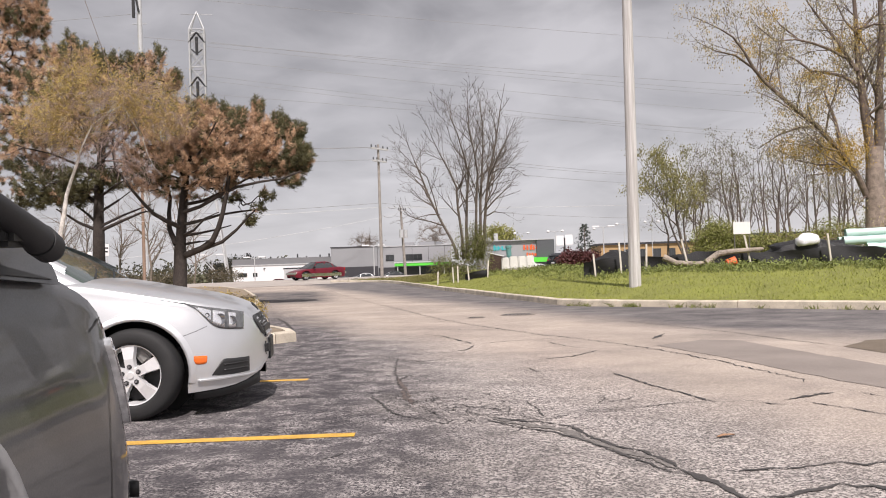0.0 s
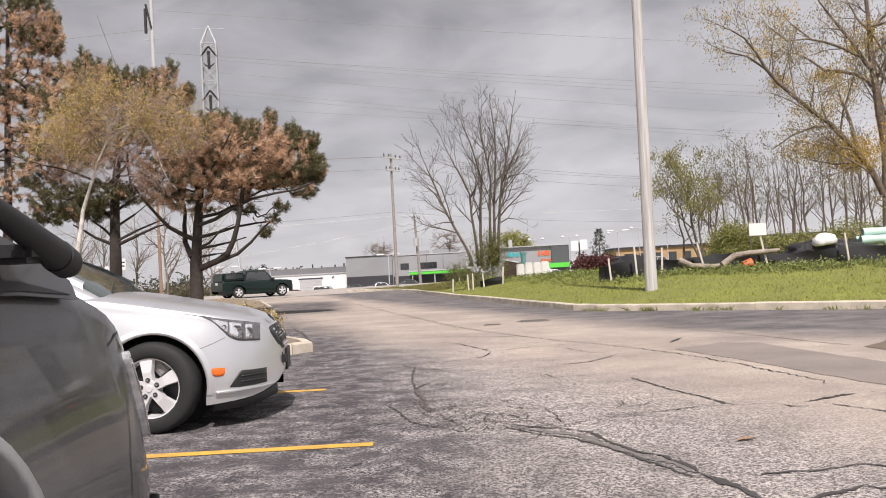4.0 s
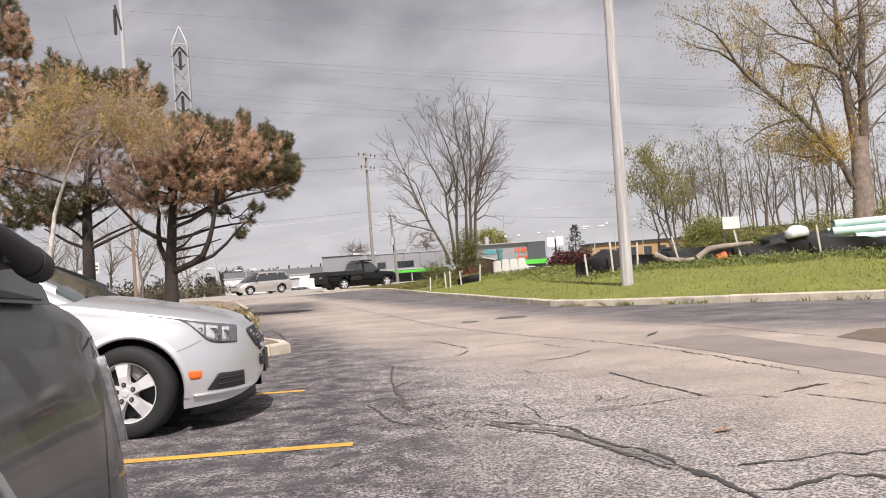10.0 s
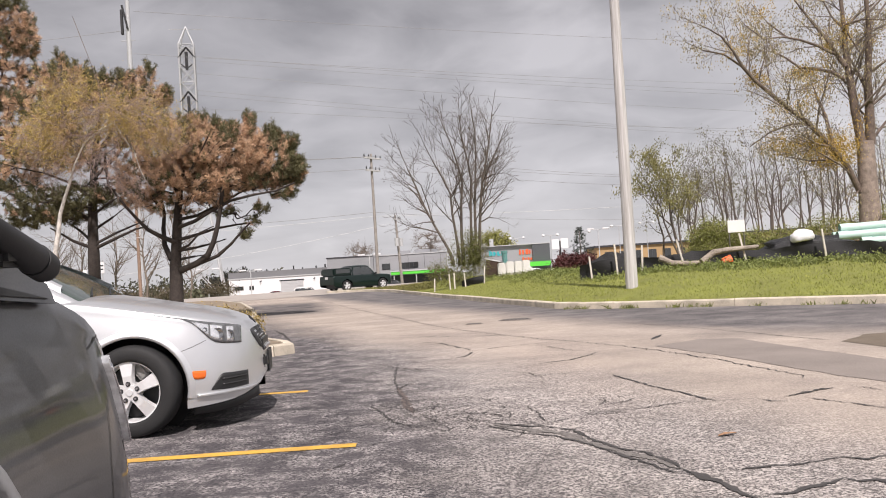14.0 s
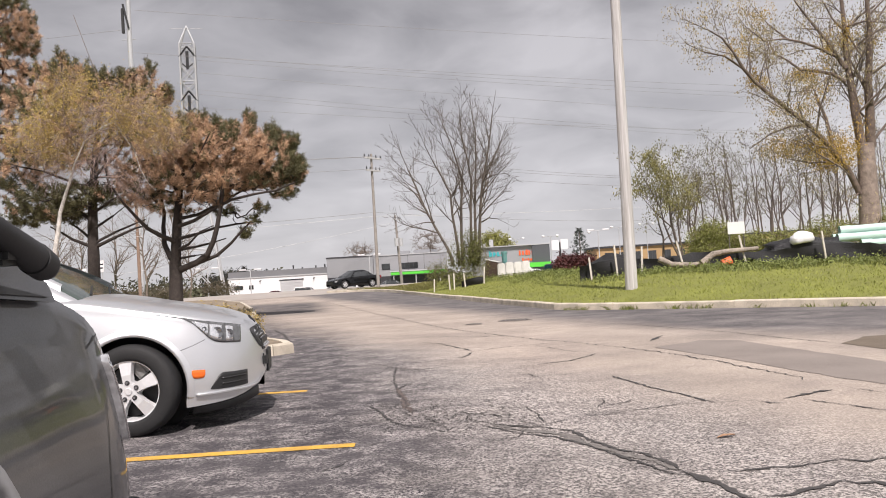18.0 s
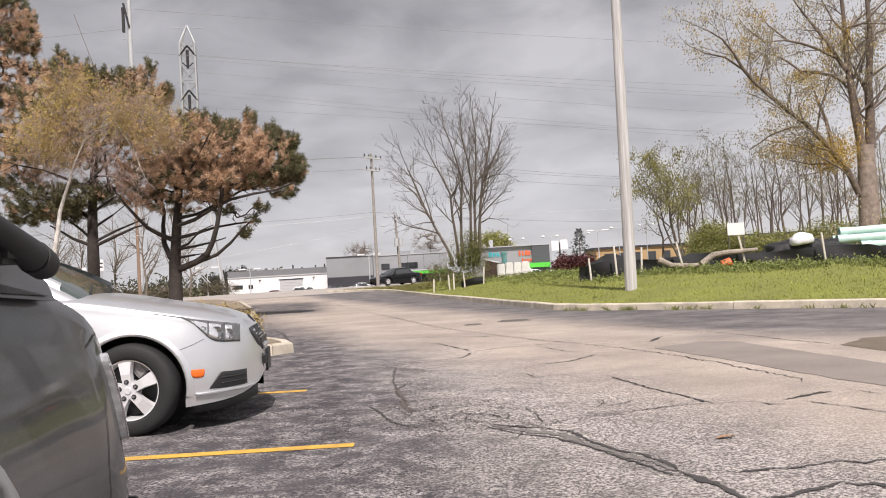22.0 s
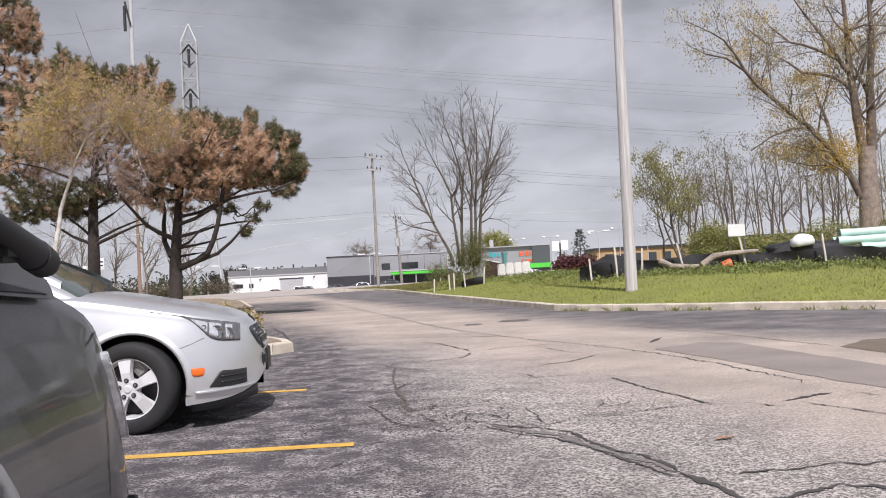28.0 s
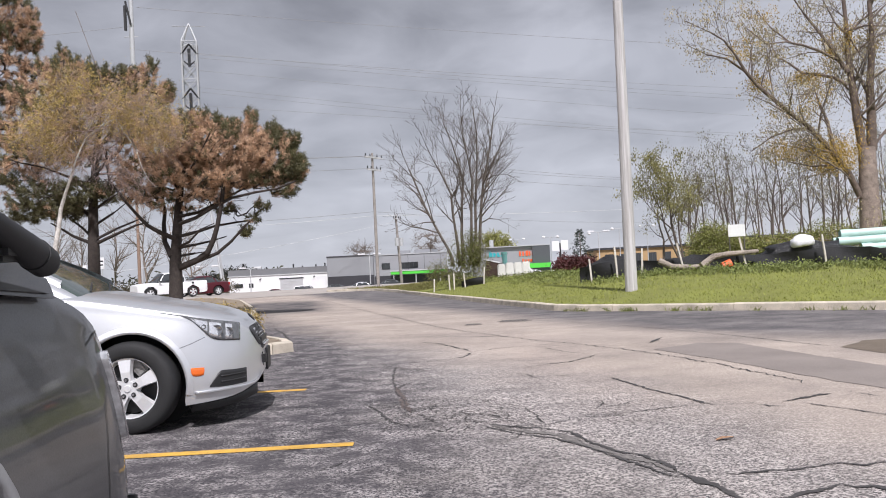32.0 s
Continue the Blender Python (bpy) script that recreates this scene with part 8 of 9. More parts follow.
def build_shops():
    # white workshop
    r = thing("workshop_building", label="long low white painted workshop with a grey roof band", category="building")
    block("wall", -46.0, -24.7, 180, 198, -2.2, 2.35, WHITE_WALL, r)
    block("roof", -46.2, -24.6, 180.6, 198, 2.35, 3.75, mat("roof_band_grey", (0.17, 0.172, 0.18), 0.7, var=0.15, scale=0.3, bump=0.05), r)
    block("roof_edge", -46.2, -24.6, 179.8, 180.2, 2.30, 2.48, GALV, r)
    d = block("garage_door", -35.0, -30.2, 179.86, 180.0, -1.9, 1.35, mat("door_grey", (0.45, 0.45, 0.46), 0.6, var=0.15, scale=0.5, bump=0.1), r)
    for k in range(5):
        block("panel_rib", -34.9, -30.3, 179.82, 179.86, -1.5 + k * 0.58, -1.42 + k * 0.58, GALV, d)
    block("lintel", -35.2, -30.0, 179.8, 180.0, 1.38, 1.62, DARK_BASE, r)
    window_set(r, -44.8, -43.0, 180, 0.0, 0.7, 3)
    window_set(r, -41.6, -40.8, 180, 0.0, 0.7, 1)
    for x in (-39, -27.6):
        part("wall_lamp", rod((x, 180, 1.75), (x - 0.3, 179.6, 1.5), 0.06, 0.13, 8), DARK, r)
    for x, h in ((-42, .6), (-39.5, .9), (-36.5, .7), (-33.5, 1.3), (-31.5, .8), (-28.5, 1.0), (-26.5, 1.2)):
        part("roof_vent", rod((x, 188, 3.3), (x, 188, 3.35 + h), 0.16, 0.16, 8), DARK, r)
    # grey showroom: a plain box, a windowed front with a green canopy
    r = thing("showroom_building", label="grey metal-clad showroom with a bright green canopy", category="building")
    block("wall", -24.4, -14.8, 176, 200, -2.2, 5.45, GREY_WALL, r, "plain grey metal cladding")
    block("plinth", -24.3, -14.7, 175.9, 176.0, -2.2, 1.35, DARK_BASE, r)
    block("parapet_cap", -24.5, -14.7, 175.85, 176.2, 5.40, 5.58, DARK_BASE, r)
    block("wall", -14.8, 0.6, 178, 200, -2.2, 5.35, PALE_GREY, r)
    block("parapet_cap", -14.7, 0.7, 177.85, 178.2, 5.30, 5.46, GALV, r)
    for x in (-13.9, -7.6, -4.2, -0.8):
        block("panel_joint", x - .03, x + .03, 177.95, 178.0, 1.4, 5.3, DARK_BASE, r)
    block("plinth", -14.7, 0.5, 177.9, 178.0, -2.2, 1.0, DARK_BASE, r)
    window_set(r, -13.1, -11.5, 178, 2.45, 3.55, 2)
    window_set(r, -9.2, -5.6, 178, 2.45, 3.55, 4)
    c = block("canopy", -11.2, 0.5, 175.2, 178, 1.15, 1.95, LIME, r, "lime green canopy fascia", 0.05)
    # unseen dark sheet added on top to stop green light bouncing onto the wall
    block("canopy_roof", -11.2, 0.5, 175.2, 178, 1.954, 1.99, DARK_BASE, c)
    block("canopy_edge", -11.3, 0.6, 175.1, 175.2, 1.78, 2.02, GALV, c)
    for x in (-10.6, -6, -1):
        part("canopy_post", rod((x, 175.5, -2.2), (x, 175.5, 1.2), 0.12, 0.12, 8), GALV, r)
    for x, w, h in ((-8.6, 2.6, 1.1), (-4.6, 3.4, 1.2), (-2.0, 1.4, 1.0)):
        block("rooftop_unit", x - w / 2, x + w / 2, 182, 184, 5.35, 5.35 + h * 0.8, PALE_GREY if w > 2 else GREY_WALL, r, "", 0.05)
    # car dealer
    r = thing("dealership_building", label="grey car dealership with teal and orange wall signs", category="building")
    block("wall", 5.5, 15.6, 150, 168, -2.0, 5.05, PALE_GREY, r)
    block("wall", 15.6, 18.7, 149.5, 168, -2.0, 5.0, mat("dark_glazing_wall", (0.10, 0.105, 0.115), 0.3, var=0.2, bump=0), r)
    block("parapet_cap", 5.4, 18.8, 149.4, 149.9, 5.0, 5.14, GALV, r)
    block("canopy", 13.5, 18.6, 148.2, 149.5, 1.1, 1.9, LIME, r, "lime green canopy fascia")
    teal = mat("sign_teal", (0.03, 0.38, 0.42), 0.5, var=0.1, bump=0)
    orange = mat("sign_orange", (0.80, 0.12, 0.03), 0.5, var=0.1, bump=0)
    rnd = random.Random(4)
    for m, x0, n, z, h, w in ((teal, 8.0, 5, 3.35, 0.95, 0.62), (orange, 13.3, 5, 3.3, 0.85, 0.5), (orange, 13.8, 8, 2.2, 0.6, 0.42)):
        s = thing_part("wall_sign", r)
        for k in range(n):
            xx = x0 + k * w * 1.12
            hh = h * (1.0 if k == 0 else rnd.uniform(0.75, 0.95))
            block("sign_bar", xx, xx + w * 0.55, 149.86, 150, z, z + hh, m, s)
            block("sign_bar", xx + w * 0.4, xx + w * 0.9, 149.88, 150, z + hh * rnd.choice((0.0, 0.4, 0.75)), z + hh * rnd.choice((0.25, 0.6, 1.0)) + 0.12, m, s)
    for x, w, h in ((7.2, 1.2, .9), (8.8, .7, 1.5)):
        block("rooftop_unit", x - w / 2, x + w / 2, 155, 156.5, 5.05, 5.05 + h, GALV, r, "", 0.04)
    # tan far buildings
    r = thing("brick_building", label="long low tan brick building far behind the lot", category="building")
    block("wall", 36, 62, 200, 214, -2, 4.5, TAN_BRICK, r)
    block("roof", 35.5, 62.5, 199.5, 214.5, 4.5, 4.95, DARK_BASE, r)
    for k in range(7):
        window_set(r, 38 + k * 3.4, 39.8 + k * 3.4, 200, 1.4, 3.3, 2)
    r = thing("brick_building", label="tan brick building with dark flat roof beyond the bank", category="building")
    block("wall", 66, 92, 205, 218, -2, 5.8, TAN_BRICK, r)
    block("roof", 65.5, 92.5, 204.5, 218.5, 5.8, 6.3, DARK_BASE, r)
    for k in range(6):
        window_set(r, 68 + k * 3.9, 69.8 + k * 3.9, 205, 2.2, 4.2, 1)
    # parked vehicles by the shops, mostly hidden by the rise of the street
    for nm, kd, pt, lab, x, y, rz in (("sedan", "sedan", CHARCOAL, "dark sedan parked before the showroom", -14.2, 112, 10), ("sedan", "sedan", SILVER, "silver sedan parked before the showroom", -10.7, 112, 12),
                                      ("sport_utility", "suv", WHITE, "white utility vehicle parked by the shops", -18.3, 112.5, 8), ("sedan", "sedan", MAROON, "maroon sedan parked by the workshop", -22.3, 112.5, 10), ("sedan", "sedan", CHARCOAL, "grey sedan parked under the green canopy", -6.9, 112, 8),
                                      ("sedan", "sedan", WHITE, "white sedan parked by the dealership", 17.0, 120, 20), ("sedan", "sedan", WHITE, "white sedan in the dealership row", 13.0, 121, 20)):
        c = traffic_car(nm, kd, pt, lab, "car")
        c["group"] = "cars parked by the shops"
        c.matrix_basis = pose(x, y, land(x, y) + 0.0, 0, 0, rz)


build_shops()


def lamp_standard(x, y, h, kind, label):
    z = land(x, y) - 0.1
    r = thing("street_lamp", (x, y, z), label=label, category="street lamp", group="lamp standards by the shops")
    part("pole", rod((0, 0, 0), (0, 0, h), 0.09, 0.06, 8), GALV, r)
    pale = mat("lamp_head_white", (0.75, 0.75, 0.76), 0.4, var=0.1, bump=0)
    for s in (-1, 1):
        part("arm", rod((0, 0, h), (s * 1.1, 0, h + .15), 0.05, 0.04, 6), GALV, r)
        if kind == "globe":
            bm = bmesh.new()
            bmesh.ops.create_uvsphere(bm, u_segments=12, v_segments=8, radius=0.30, matrix=Matrix.Translation((s * 1.25, 0, h + .1)) @ Matrix.Diagonal((1, 1, .75, 1)))
            part("lamp_head", bm, pale, r, smooth=True)
        else:
            part("lamp_head", box(1.0, 0.4, 0.22, (s * 1.1, 0, h + .05), 0.05), pale, r)


def build_lamps():
    for x, y, h in ((19.0, 150, 8.0), (31.2, 150, 8.6), (13.9, 160, 8.3), (25.5, 155, 8.4), (38.5, 160, 9.4)):
        lamp_standard(x, y, h, "globe", "tall lamp standard with two pale globe heads")
    for x, y, h in ((-27.5, 120, 4.7), (-10.4, 118, 5.4), (-33, 118, 5.2), (22.0, 120, 6.0)):
        lamp_standard(x, y, h, "box", "pale lamp standard with two flat heads")
    # posts with small signs
    for x, y, h, w, lab in ((-21.4, 53, 2.9, 0.32, "white street sign on a steel post"), (-24.6, 58, 2.6, 0.3, "small white sign on a steel post")):
        r = thing("street_sign", (x, y, land(x, y)), label=lab, category="sign", group="street signs")
        part("post", rod((0, 0, 0), (0, 0, h), 0.035, 0.035, 6), GALV, r)
        part("panel", box(w, 0.02, 0.75, (0, -0.05, h - 0.8), 0.01), WHITE_WALL, r)
        part("bar", box(w * 0.6, 0.012, 0.09, (0, -0.066, h - 0.35)), DARK_BASE, r)
        part("bar", box(w * 0.5, 0.012, 0.09, (0, -0.066, h - 0.58)), DARK_BASE, r)
    r = thing("pole_sign", (17.6, 128, land(17.6, 128)), label="twin white signs on a dark post at the dealership", category="sign")
    part("post", rod((0, 0, 0), (0, 0, 5.4), 0.12, 0.12, 8), DARK, r)
    part("panel", box(1.1, 0.15, 1.5, (-0.7, 0, 4.2), 0.03), WHITE_WALL, r)
    part("panel", box(1.1, 0.15, 1.5, (0.65, 0, 4.3), 0.03), WHITE_WALL, r)
    # spruce beyond the street
    x, y = 17.4, 108
    r = thing("spruce_tree", (x, y, land(x, y)), label="dark spruce standing beyond the street", category="tree")
    part("trunk", rod((0, 0, 0), (0, 0, 5.5), 0.14, 0.03, 8), BARK, r)
    rnd = random.Random(12)
    c, d = [], []
    for k in range(330):
        z = rnd.uniform(0.8, 5.6)
        rad = (6.0 - z) * 0.46 * rnd.uniform(0.25, 1.15) * (0.55 + 0.45 * math.sin(z * 5.2) ** 2)
        a = rnd.uniform(0, 6.283)
        c.append(Vector((math.cos(a) * rad, math.sin(a) * rad, z)))
        d.append(Vector((math.cos(a), math.sin(a), -0.1)))
    v, f = tufts(c, d, 0.36, 0.045, 7, 0.7, 13)
    tagged(put("crown", mesh_of("crown", v, f, mat("spruce_needle", (0.035, 0.05, 0.03), 0.8, var=0.4, bump=0, island=0.3)), r), kind="stuff")
    # far woods along the horizon
    rnd = random.Random(14)
    c = []
    for k in range(900):
        xx = rnd.choice((rnd.uniform(-190, -44), rnd.uniform(30, 260)))
        yy = rnd.uniform(225, 280)
        c.append(Vector((xx, yy, -2 + 7.5 * rnd.random() ** 1.2 * (0.75 + 0.4 * noise.noise(Vector((xx * .05, 0, 0)))))))
    v, f = leaves(c, 0.7, 14, 1.2, 15)
    tagged(put("far_woods", mesh_of("far_woods", v, f, mat("far_leaf", (0.075, 0.075, 0.045), 0.9, var=0.4, scale=.2, bump=0, island=0.3))), "dull brown-green woods on the horizon", "woods", kind="stuff")


build_lamps()


# ---- the bank: silt fence, pipes, heaps ----
FABRIC = mat("black_fabric", (0.016, 0.016, 0.018), 0.75, var=0.4, scale=3, fine=30, bump=0.6, dist=0.03)
STAKE = mat("stake_wood", (0.70, 0.65, 0.58), 0.8, var=0.3, scale=5, fine=40, bump=0.3)


def fence_run(line, h, label, stakes, seed):
    """Stakes along a line with slack black cloth between them."""
    rnd = random.Random(seed)
    root = thing("silt_fence", (line[0][0], line[0][1], berm_at(*line[0])), label=label, category="fence")
    o = root.matrix_basis.translation.copy()
    pts = resample(line, 0.3)
    verts, faces = [], []
    n = len(pts)
    for i, p in enumerate(pts):
        g = berm_at(p.x, p.y)
        sag = 0.10 * math.sin(i * 0.55) + rnd.uniform(-0.05, 0.05)
        hh = h * (0.85 + sag)
        for k in range(5):
            t = k / 4
            bulge = 0.10 * math.sin(t * 3.1 + i * 0.9) + rnd.uniform(-.02, .02)
            verts.append((p.x - o.x, p.y - o.y + bulge, g - 0.05 + hh * t - o.z))
    for i in range(n - 1):
        for k in range(4):
            faces.append((i * 5 + k, (i + 1) * 5 + k, (i + 1) * 5 + k + 1, i * 5 + k + 1))
    put("fabric", mesh_of("fabric", verts, faces, FABRIC, True), root, None, "slack black woven cloth")
    for x, y, hh, lean in stakes:
        g = berm_at(x, y)
        part("stake", box(0.055, 0.045, hh + 0.32, (0, 0, -0.2), 0.006, pose(x - o.x, y - o.y - 0.15, g - o.z, 0, lean, rnd.uniform(-20, 20))), STAKE, root)


def build_bank_things():
    fence_run([(4.3, 27.0), (6.3, 26.6), (8.6, 26.3), (11.4, 25.9), (14.5, 25.2), (18, 24.2)], 0.62, "sagging black silt fence on wooden stakes", [
        (5.35, 26.5, .85, -3), (6.1, 26.4, .7, 2), (7.35, 26.2, .80, -13), (9.2, 26.0, .86, -10), (11.45, 25.6, .80, -6), (14.2, 25.0, .7, -3), (16.6, 24.4, .7, 2), (4.6, 26.8, .6, -4)], 5)
    fence_run([(0.72, 38.1), (1.2, 38.0), (1.75, 38.0)], 0.40, "low stretch of black silt fence before the thicket", [
        (-0.52, 38.1, .48, 3), (0.19, 38.0, .58, -2), (0.39, 37.9, .60, 0), (0.88, 37.9, .52, -4), (1.71, 37.8, .62, 4)], 6)
    # dark heap under sheeting
    bm = bmesh.new()
    bmesh.ops.create_icosphere(bm, subdivisions=3, radius=1.0)
    for v in bm.verts:
        k = 1 + 0.28 * noise.noise(v.co * 2.1) + 0.1 * noise.noise(v.co * 6)
        v.co = Vector((v.co.x * 1.1 * k, v.co.y * 0.7 * k, max(-0.3, v.co.z * 0.62 * k)))
    ob = part("tarpaulin_mound", bm, FABRIC, None)
    ob.matrix_basis = pose(6.6, 33.0, berm_at(6.6, 33.0) + 0.05)
    tagged(ob, "low heap covered with crumpled black sheeting", "heap")
    bm = bmesh.new()
    bmesh.ops.create_icosphere(bm, subdivisions=3, radius=1.0)
    for v in bm.verts:
        k = 1 + 0.35 * noise.noise(v.co * 2.4 + Vector((3, 0, 0))) + 0.15 * noise.noise(v.co * 7)
        v.co = Vector((v.co.x * 1.5 * k, v.co.y * 0.6 * k, max(-0.2, v.co.z * 0.42 * k)))
    ob = part("tarpaulin_mound", bm, mat("black_sheet", (0.02, 0.02, 0.022), 0.35, var=0.3, scale=4, fine=30, bump=0.8, dist=0.05), None, smooth=True)
    ob.matrix_basis = pose(12.1, 28.4, berm_at(12.1, 28.4) + 0.38)
    tagged(ob, "heap of shiny crumpled black plastic sheeting", "heap")
    bm = bmesh.new()
    bmesh.ops.create_icosphere(bm, subdivisions=3, radius=1.0)
    for v in bm.verts:
        k = 1 + 0.25 * noise.noise(v.co * 2.8 + Vector((9, 0, 0)))
        v.co = Vector((v.co.x * 0.38 * k, v.co.y * 0.30 * k, max(-0.12, v.co.z * 0.27 * k)))
    ob = part("white_sack", bm, mat("white_sack", (0.78, 0.78, 0.80), 0.6, var=0.12, scale=5, fine=40, bump=0.5, dist=0.02), None, smooth=True)
    ob.matrix_basis = pose(11.8, 27.9, 1.42, 0, -8, 0)
    tagged(ob, "bulging white sack lying on the dark heap", "sack")
    # stacked drain pipes
    pipe_m = mat("pipe_teal", (0.50, 0.68, 0.63), 0.45, var=0.12, scale=1, fine=30, bump=0.05)
    z0 = berm_at(17, 29.5) + 0.24
    for i, (dx, dy, dz) in enumerate(((-0.10, -0.30, 0.47), (0.02, 0.0, 0.47), (0.0, 0.30, 0.47), (0.05, -0.15, 0.73), (0.25, 0.15, 0.73), (0.6, -0.5, 0.22))):
        r = thing("drain_pipe", (13.75 + dx, 29.6 + dy, z0 + dz), -9, "pale teal plastic drain pipe in a stack", "pipe", "stacked drain pipes")
        r.matrix_basis = pose(13.75 + dx, 29.6 + dy, z0 + dz, 0, -1.6, -9)
        bm = bmesh.new()
        bmesh.ops.create_cone(bm, cap_ends=False, segments=20, radius1=0.14, radius2=0.14, depth=6.5, matrix=Matrix.Translation((3.25, 0, 0)) @ pose(0, 0, 0, 0, 90))
        bmesh.ops.create_cone(bm, cap_ends=False, segments=20, radius1=0.125, radius2=0.125, depth=6.5, matrix=Matrix.Translation((3.25, 0, 0)) @ pose(0, 0, 0, 0, 90))
        part("tube", bm, pipe_m, r, smooth=True)
        bm = bmesh.new()
        bmesh.ops.create_cone(bm, cap_ends=False, segments=20, radius1=0.158, radius2=0.158, depth=0.35, matrix=Matrix.Translation((0.15, 0, 0)) @ pose(0, 0, 0, 0, 90))
        part("bell_end", bm, pipe_m, r, smooth=True)
    for x in (14.6, 17.5):
        r = thing("timber_bearer", (x, 29.6, berm_at(x, 29.6)), label="squared timber bearer under the pipes", category="timber", group="pipe bearers")
        part("beam", box(0.15, 1.7, z0 + 0.10 - berm_at(x, 29.6), (0, 0.1, -0.02), 0.01), STAKE, r)
    # logs
    def log(pts, r0, label):
        root = thing("log", pts[0], label=label, category="log", group="logs by the fence")
        o = Vector(pts[0])
        bm = bmesh.new()
        p = [Vector(q) - o for q in pts]
        for i in range(len(p) - 1):
            rod(p[i], p[i + 1] + (p[i + 1] - p[i]) * 0.06, r0 * (1 - 0.13 * i), r0 * (1 - 0.13 * (i + 1)), 10, bm)
        part("trunk", bm, mat("driftwood", (0.40, 0.34, 0.28), 0.9, var=0.6, scale=4, fine=22, bump=0.9, dist=0.05), root, smooth=True)
    b = berm_at
    rise = 0.06
    log([(6.55, 25.9, b(6.55, 25.9) + rise + .32), (6.9, 25.8, b(6.9, 25.8) + rise + .12), (7.5, 25.7, b(7.5, 25.7) + rise + .08), (8.0, 25.7, b(8, 25.7) + rise + .12)], 0.10, "bent pale driftwood log by the fence")
    log([(7.75, 25.6, b(7.75, 25.6) + rise + .1), (8.15, 25.7, b(8.15, 25.7) + rise + .36), (8.6, 25.75, b(8.6, 25.7) + rise + .42), (9.5, 25.8, b(9.5, 25.8) + rise + .46)], 0.105, "long pale log leaning over the silt fence")
    r = thing("bucket", (8.3, 25.35, b(8.3, 25.35)), label="orange plastic bucket lying in the weeds", category="bucket")
    part("bowl", rod((0, 0, 0.1), (0.26, 0, 0.18), 0.13, 0.15, 16), mat("orange_plastic", (0.75, 0.13, 0.03), 0.5, var=0.15, bump=0), r)
    # board heap, pipe stub and wrapped pallets
    g = b(3.0, 36)
    r = thing("board_heap", (2.35, 43.4, b(2.35, 43.4)), label="brown sheet boards leaning with a pale top edge", category="boards")
    bm = bmesh.new()
    vs = [(-0.35, 0, 0), (1.6, 0, 0), (1.5, 0, .45), (-.2, 0, .92), (-.35, .5, 0), (1.6, .5, 0), (1.5, .5, .45), (-.2, .5, .92)]
    vv = [bm.verts.new(q) for q in vs]
    for q in ((0, 1, 2, 3), (4, 7, 6, 5), (0, 4, 5, 1), (1, 5, 6, 2), (2, 6, 7, 3), (3, 7, 4, 0)):
        bm.faces.new([vv[k] for k in q])
    part("stack", bm, mat("brown_board", (0.075, 0.045, 0.032), 0.8, var=0.4, scale=4, bump=0.2), r)
    part("top_board", box(2.0, 0.56, 0.05, (0, 0, 0), 0.0, pose(0.66, .25, .70, 0, 14.5, 0)), WHITE_WALL, r)
    r = thing("pipe_stub", (3.10, 42.9, b(3.10, 42.9)), label="upright teal pipe stub behind the pallets", category="pipe")
    part("tube", rod((0, 0, 0), (-0.06, 0, 1.22), 0.13, 0.13, 16), mat("stub_teal", (0.14, 0.32, 0.30), 0.5, var=0.15, bump=0.05), r, smooth=True)
    part("rim", rod((-0.06, 0, 1.12), (-0.065, 0, 1.24), 0.16, 0.16, 16), mat("stub_teal", (0.14, 0.32, 0.30)), r, smooth=True)
    wrap = mat("white_wrap", (0.72, 0.71, 0.68), 0.5, var=0.12, scale=6, fine=40, bump=0.4, dist=0.02)
    for i, (x, y, w) in enumerate(((2.82, 42.2, .40), (3.22, 42.1, .40), (3.62, 42.0, .40), (4.00, 41.9, .40))):
        r = thing("wrapped_pallet", (x, y, b(x, y)), label="pallet load wrapped in white plastic film", category="pallet", group="wrapped pallets")
        part("load", box(w - 0.02, 0.6, 0.60 + 0.02 * (i % 2), (0, 0, 0.06), 0.05), wrap, r)
        part("pallet", box(w - 0.01, 0.62, 0.06, (0, 0, 0.0), 0.005), STAKE, r)
    r = thing("plank", (4.42, 41.5, b(4.42, 41.5)), label="pale plank propped against the pallets", category="plank")
    part("board", box(0.10, 0.03, 0.5, (0, 0, 0), 0.0, pose(0, 0, 0.01, 0, -42, 20)), WHITE_WALL, r)
    # white notice on posts behind the heap
    r = thing("site_notice", (11.95, 34.5, b(11.95, 34.5)), label="plain white site notice board on two stakes", category="sign")
    for s in (-0.3, 0.3):
        part("post", rod((s, 0.03, 0), (s, 0.03, 1.72), 0.022, 0.022, 6), mat("post_grey", (0.16, 0.145, 0.13), 0.85, var=0.3, bump=0.2), r)
    part("panel", box(0.70, 0.03, 0.50, (0, 0, 1.22), 0.01), WHITE_WALL, r)


build_bank_things()


def blades(spots, h0, h1, w, lean, seed):
    rnd = random.Random(seed)
    verts, faces = [], []
    for x, y, z in spots:
        a = rnd.uniform(0, 6.283)
        h = rnd.uniform(h0, h1)
        dx, dy = math.cos(a), math.sin(a)
        lx, ly = rnd.gauss(0, lean) * h, rnd.gauss(0, lean) * h
        k = len(verts)
        verts += [(x - dx * w, y - dy * w, z - .01), (x + dx * w, y + dy * w, z - .01), (x + lx * .5 + dx * w * .6, y + ly * .5 + dy * w * .6, z + h * .6), (x + lx, y + ly, z + h)]
        faces.append((k, k + 1, k + 2, k + 3))
    return verts, faces


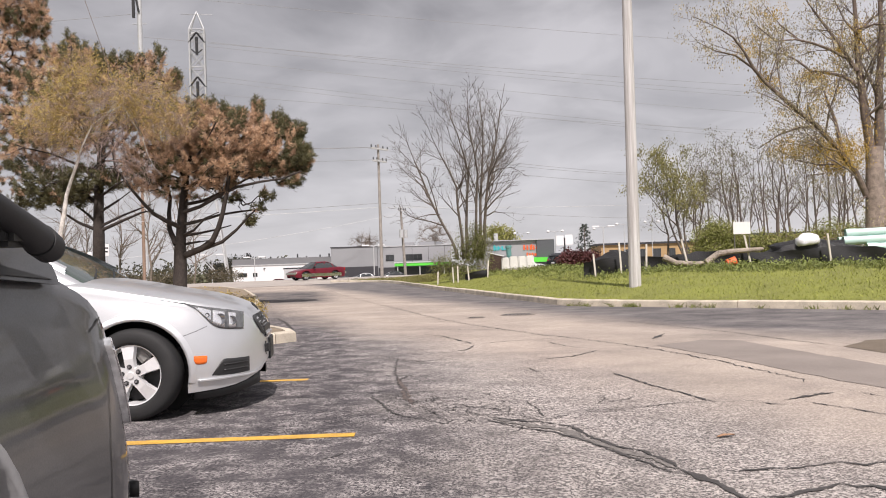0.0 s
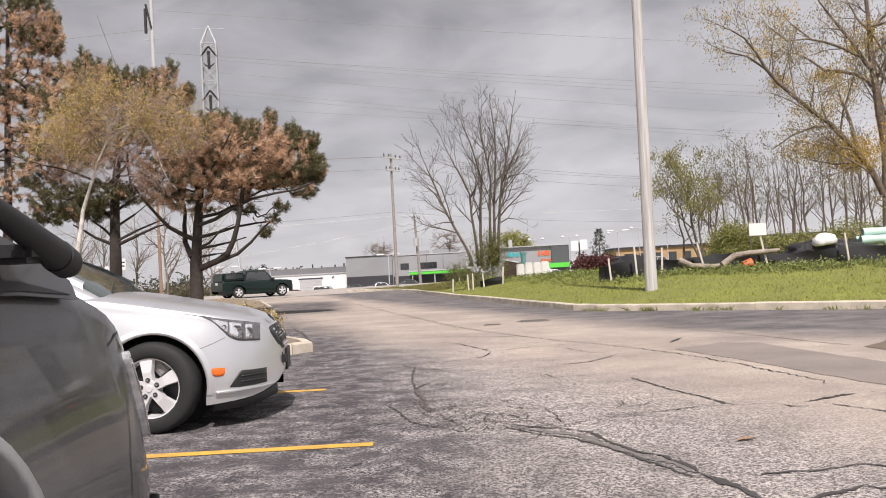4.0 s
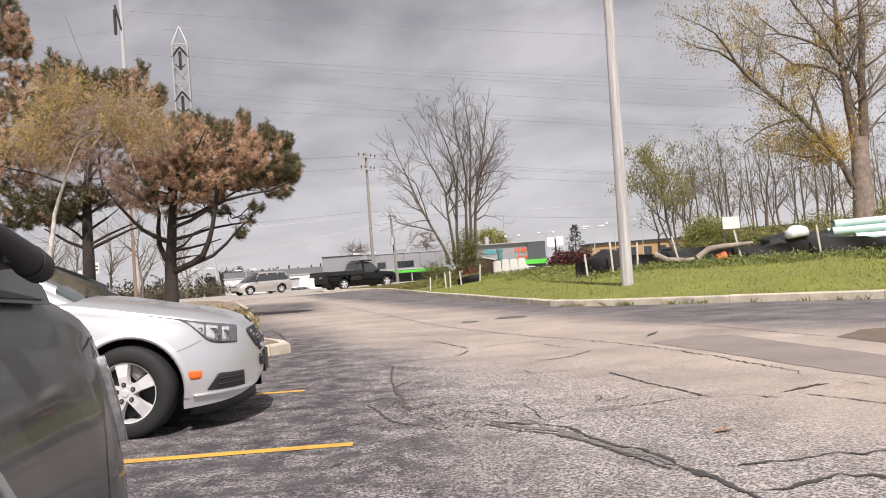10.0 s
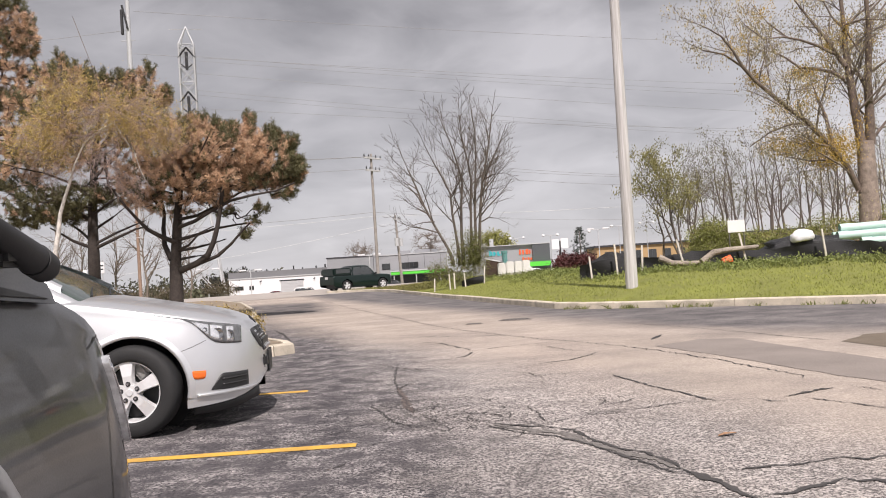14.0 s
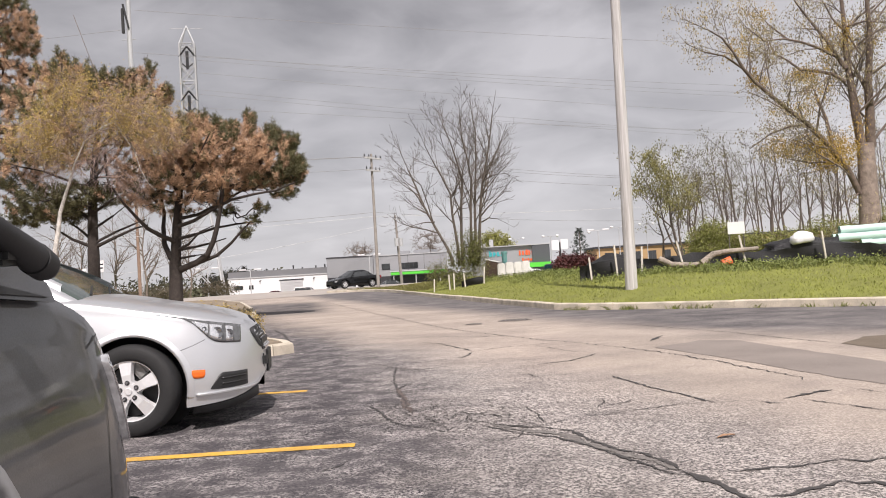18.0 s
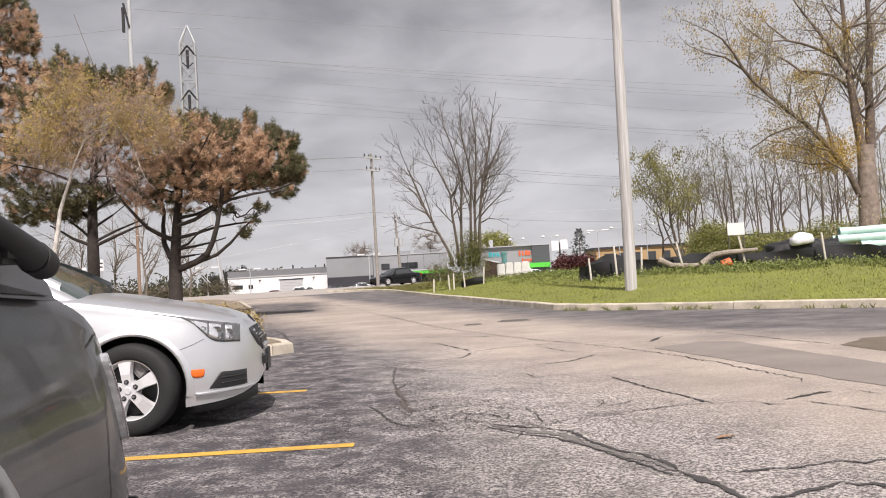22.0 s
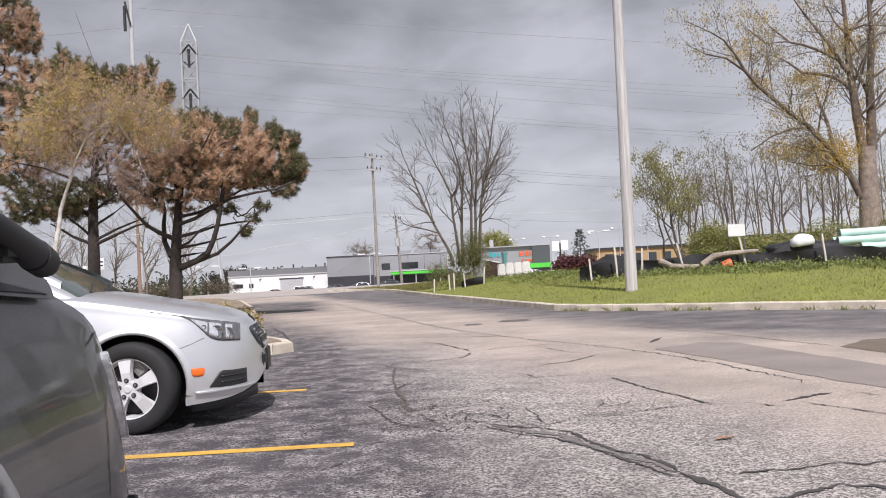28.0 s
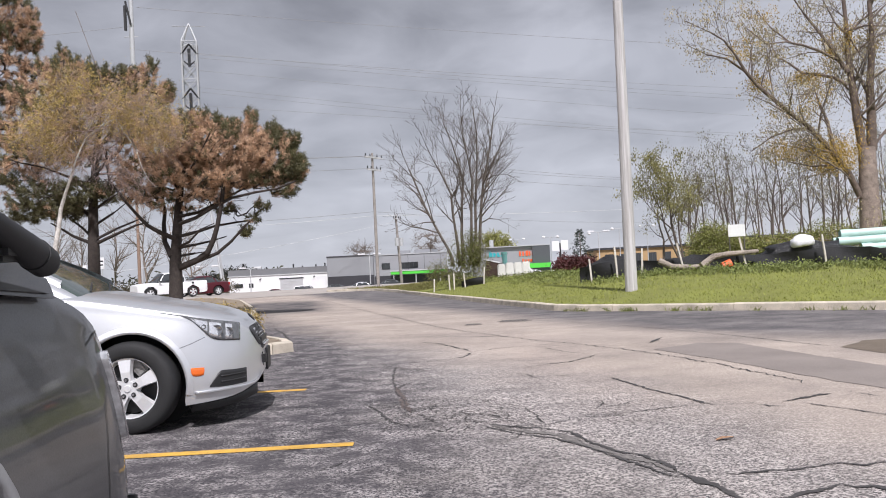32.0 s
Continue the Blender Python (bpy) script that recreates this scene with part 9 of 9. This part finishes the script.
def build_grass():
    rnd = random.Random(77)
    mown, tall = [], []
    pts, nr = BERM_PTS, BERM_NR

    def place(x, y):
        return (x, y, berm_at(x, y))
    tries = 0
    while len(mown) < 42000 and tries < 200000:
        tries += 1
        y = 12 + 42 * rnd.random() ** 1.7
        x = rnd.uniform(-6, 15)
        d = kerb_distance(x, y)
        if 0.16 < d < 9 and across(x, y) < -3 and rnd.random() < 1.2 - d / 9:
            mown.append(place(x, y))
    # rough growth in front of the cloth, lower than its top edge
    while len(tall) < 26000:
        x = rnd.uniform(-1, 20)
        y = rnd.uniform(12, 44)
        d = kerb_distance(x, y)
        if (d > 4.3 or (d > 2.6 and y > 24 and rnd.random() < 0.3)) and d < 8.2 and noise.noise(Vector((x * 0.7, y * 0.7, 4))) > -0.2:
            tall.append(place(x, y))
    ids = [i for i in range(len(pts) - 1) if pts[i].y > 12.0]
    g1 = mat("grass_blade", (0.28, 0.30, 0.056), 0.7, var=0.35, scale=0.9, bump=0, island=0.4, col2=(0.19, 0.21, 0.045))
    g2 = mat("weed_blade", (0.18, 0.20, 0.05), 0.7, var=0.4, scale=0.9, bump=0, island=0.35)
    v, f = blades(mown, 0.02, 0.06, 0.009, 0.6, 1)
    tagged(put("mown_grass", mesh_of("mown_grass", v, f, g1)), "short bright green mown grass on the bank", "grass", kind="stuff")
    v, f = blades(tall, 0.03, 0.13, 0.011, 0.5, 2)
    tagged(put("tall_weeds", mesh_of("tall_weeds", v, f, g2)), "rough knee-high weeds along the silt fence", "weeds", kind="stuff")
    # rough brownish grass on the far tip of the bank
    tip = []
    while len(tip) < 5000:
        x, y = rnd.uniform(-7.6, -0.5), rnd.uniform(42, 56)
        d = kerb_distance(x, y)
        if 0.16 < d < 3.0 and across(x, y) < -2.4:
            tip.append(place(x, y))
    v, f = blades(tip, 0.04, 0.16, 0.014, 0.6, 8)
    tagged(put("rough_grass", mesh_of("rough_grass", v, f, mat("rough_blade", (0.20, 0.185, 0.06), 0.8, var=0.4, scale=0.9, bump=0, island=0.4))), "rough brownish-green grass on the tip of the bank", "grass", kind="stuff")
    # weeds in the gutter along the kerb
    spots = []
    for _ in range(26):
        i = rnd.choice([k for k in ids if pts[k].x > 2.2 and pts[k].y < 19.6])
        a = pts[i].lerp(pts[i + 1], rnd.random())
        for _ in range(rnd.randint(8, 40)):
            q = a - nr[i] * rnd.uniform(0.0, 0.06) + Vector((rnd.gauss(0, .07), rnd.gauss(0, .05)))
            spots.append((q.x, q.y, land(q.x, q.y)))
    v, f = blades(spots, 0.03, 0.11, 0.008, 0.6, 3)
    tagged(put("gutter_weeds", mesh_of("gutter_weeds", v, f, g2)), "small weeds sprouting along the foot of the kerb", "weeds", kind="stuff")
    # leafy weed clumps at the fence
    c = [Vector(s) + Vector((0, 0, rnd.uniform(.02, .07))) for s in tall[::6]]
    v, f = leaves(c, 0.04, 9, 0.08, 5)
    tagged(put("leafy_weeds", mesh_of("leafy_weeds", v, f, mat("leaf_weed", (0.18, 0.215, 0.053), 0.7, var=0.4, scale=1.5, bump=0, island=0.35))), "broad-leaved green weeds before the silt fence", "weeds", kind="stuff")
    # dry straw on the island
    sp = []
    for _ in range(5000):
        x, y = rnd.uniform(-9, -2.3), rnd.uniform(12, 30)
        i = min(range(len(ISLE)), key=lambda k: (Vector(ISLE[k]) - Vector((x, y))).length)
        if x < lerp(-2.4, -6.6, (y - 12) / 18) - 0.2:
            sp.append((x, y, land(x, y) + 0.13))
    v, f = blades(sp, 0.04, 0.12, 0.007, 0.9, 6)
    tagged(put("dry_grass", mesh_of("dry_grass", v, f, mat("straw", (0.40, 0.32, 0.16), 0.9, var=0.35, bump=0, island=0.3))), "dry straw-coloured grass on the island", "grass", kind="stuff")


build_grass()


def build_leaf():
    verts, faces = [], []
    n = 8
    for i in range(n + 1):
        t = i / n
        w = 0.035 * math.sin(math.pi * min(1, t * 0.96 + 0.03)) * (1 + 0.2 * math.sin(t * 17))
        for s in (-1, 0, 1):
            verts.append(((t - 0.5) * 0.13, s * w * 0.6, 0.004 + 0.006 * abs(s) + 0.006 * math.sin(t * 3)))
    for i in range(n):
        for j in range(2):
            faces.append((3 * i + j, 3 * i + j + 1, 3 * i + j + 4, 3 * i + j + 3))
    ob = put("dry_leaf", mesh_of("dry_leaf", verts, faces, mat("dead_leaf", (0.40, 0.23, 0.13), 0.8, var=0.4, scale=30, bump=0.2), True), None, pose(1.53, 4.81, land(1.53, 4.81), 0, 0, 25))
    tagged(ob, "curled brown dead leaf lying on the asphalt", "leaf")


build_leaf()


motions()
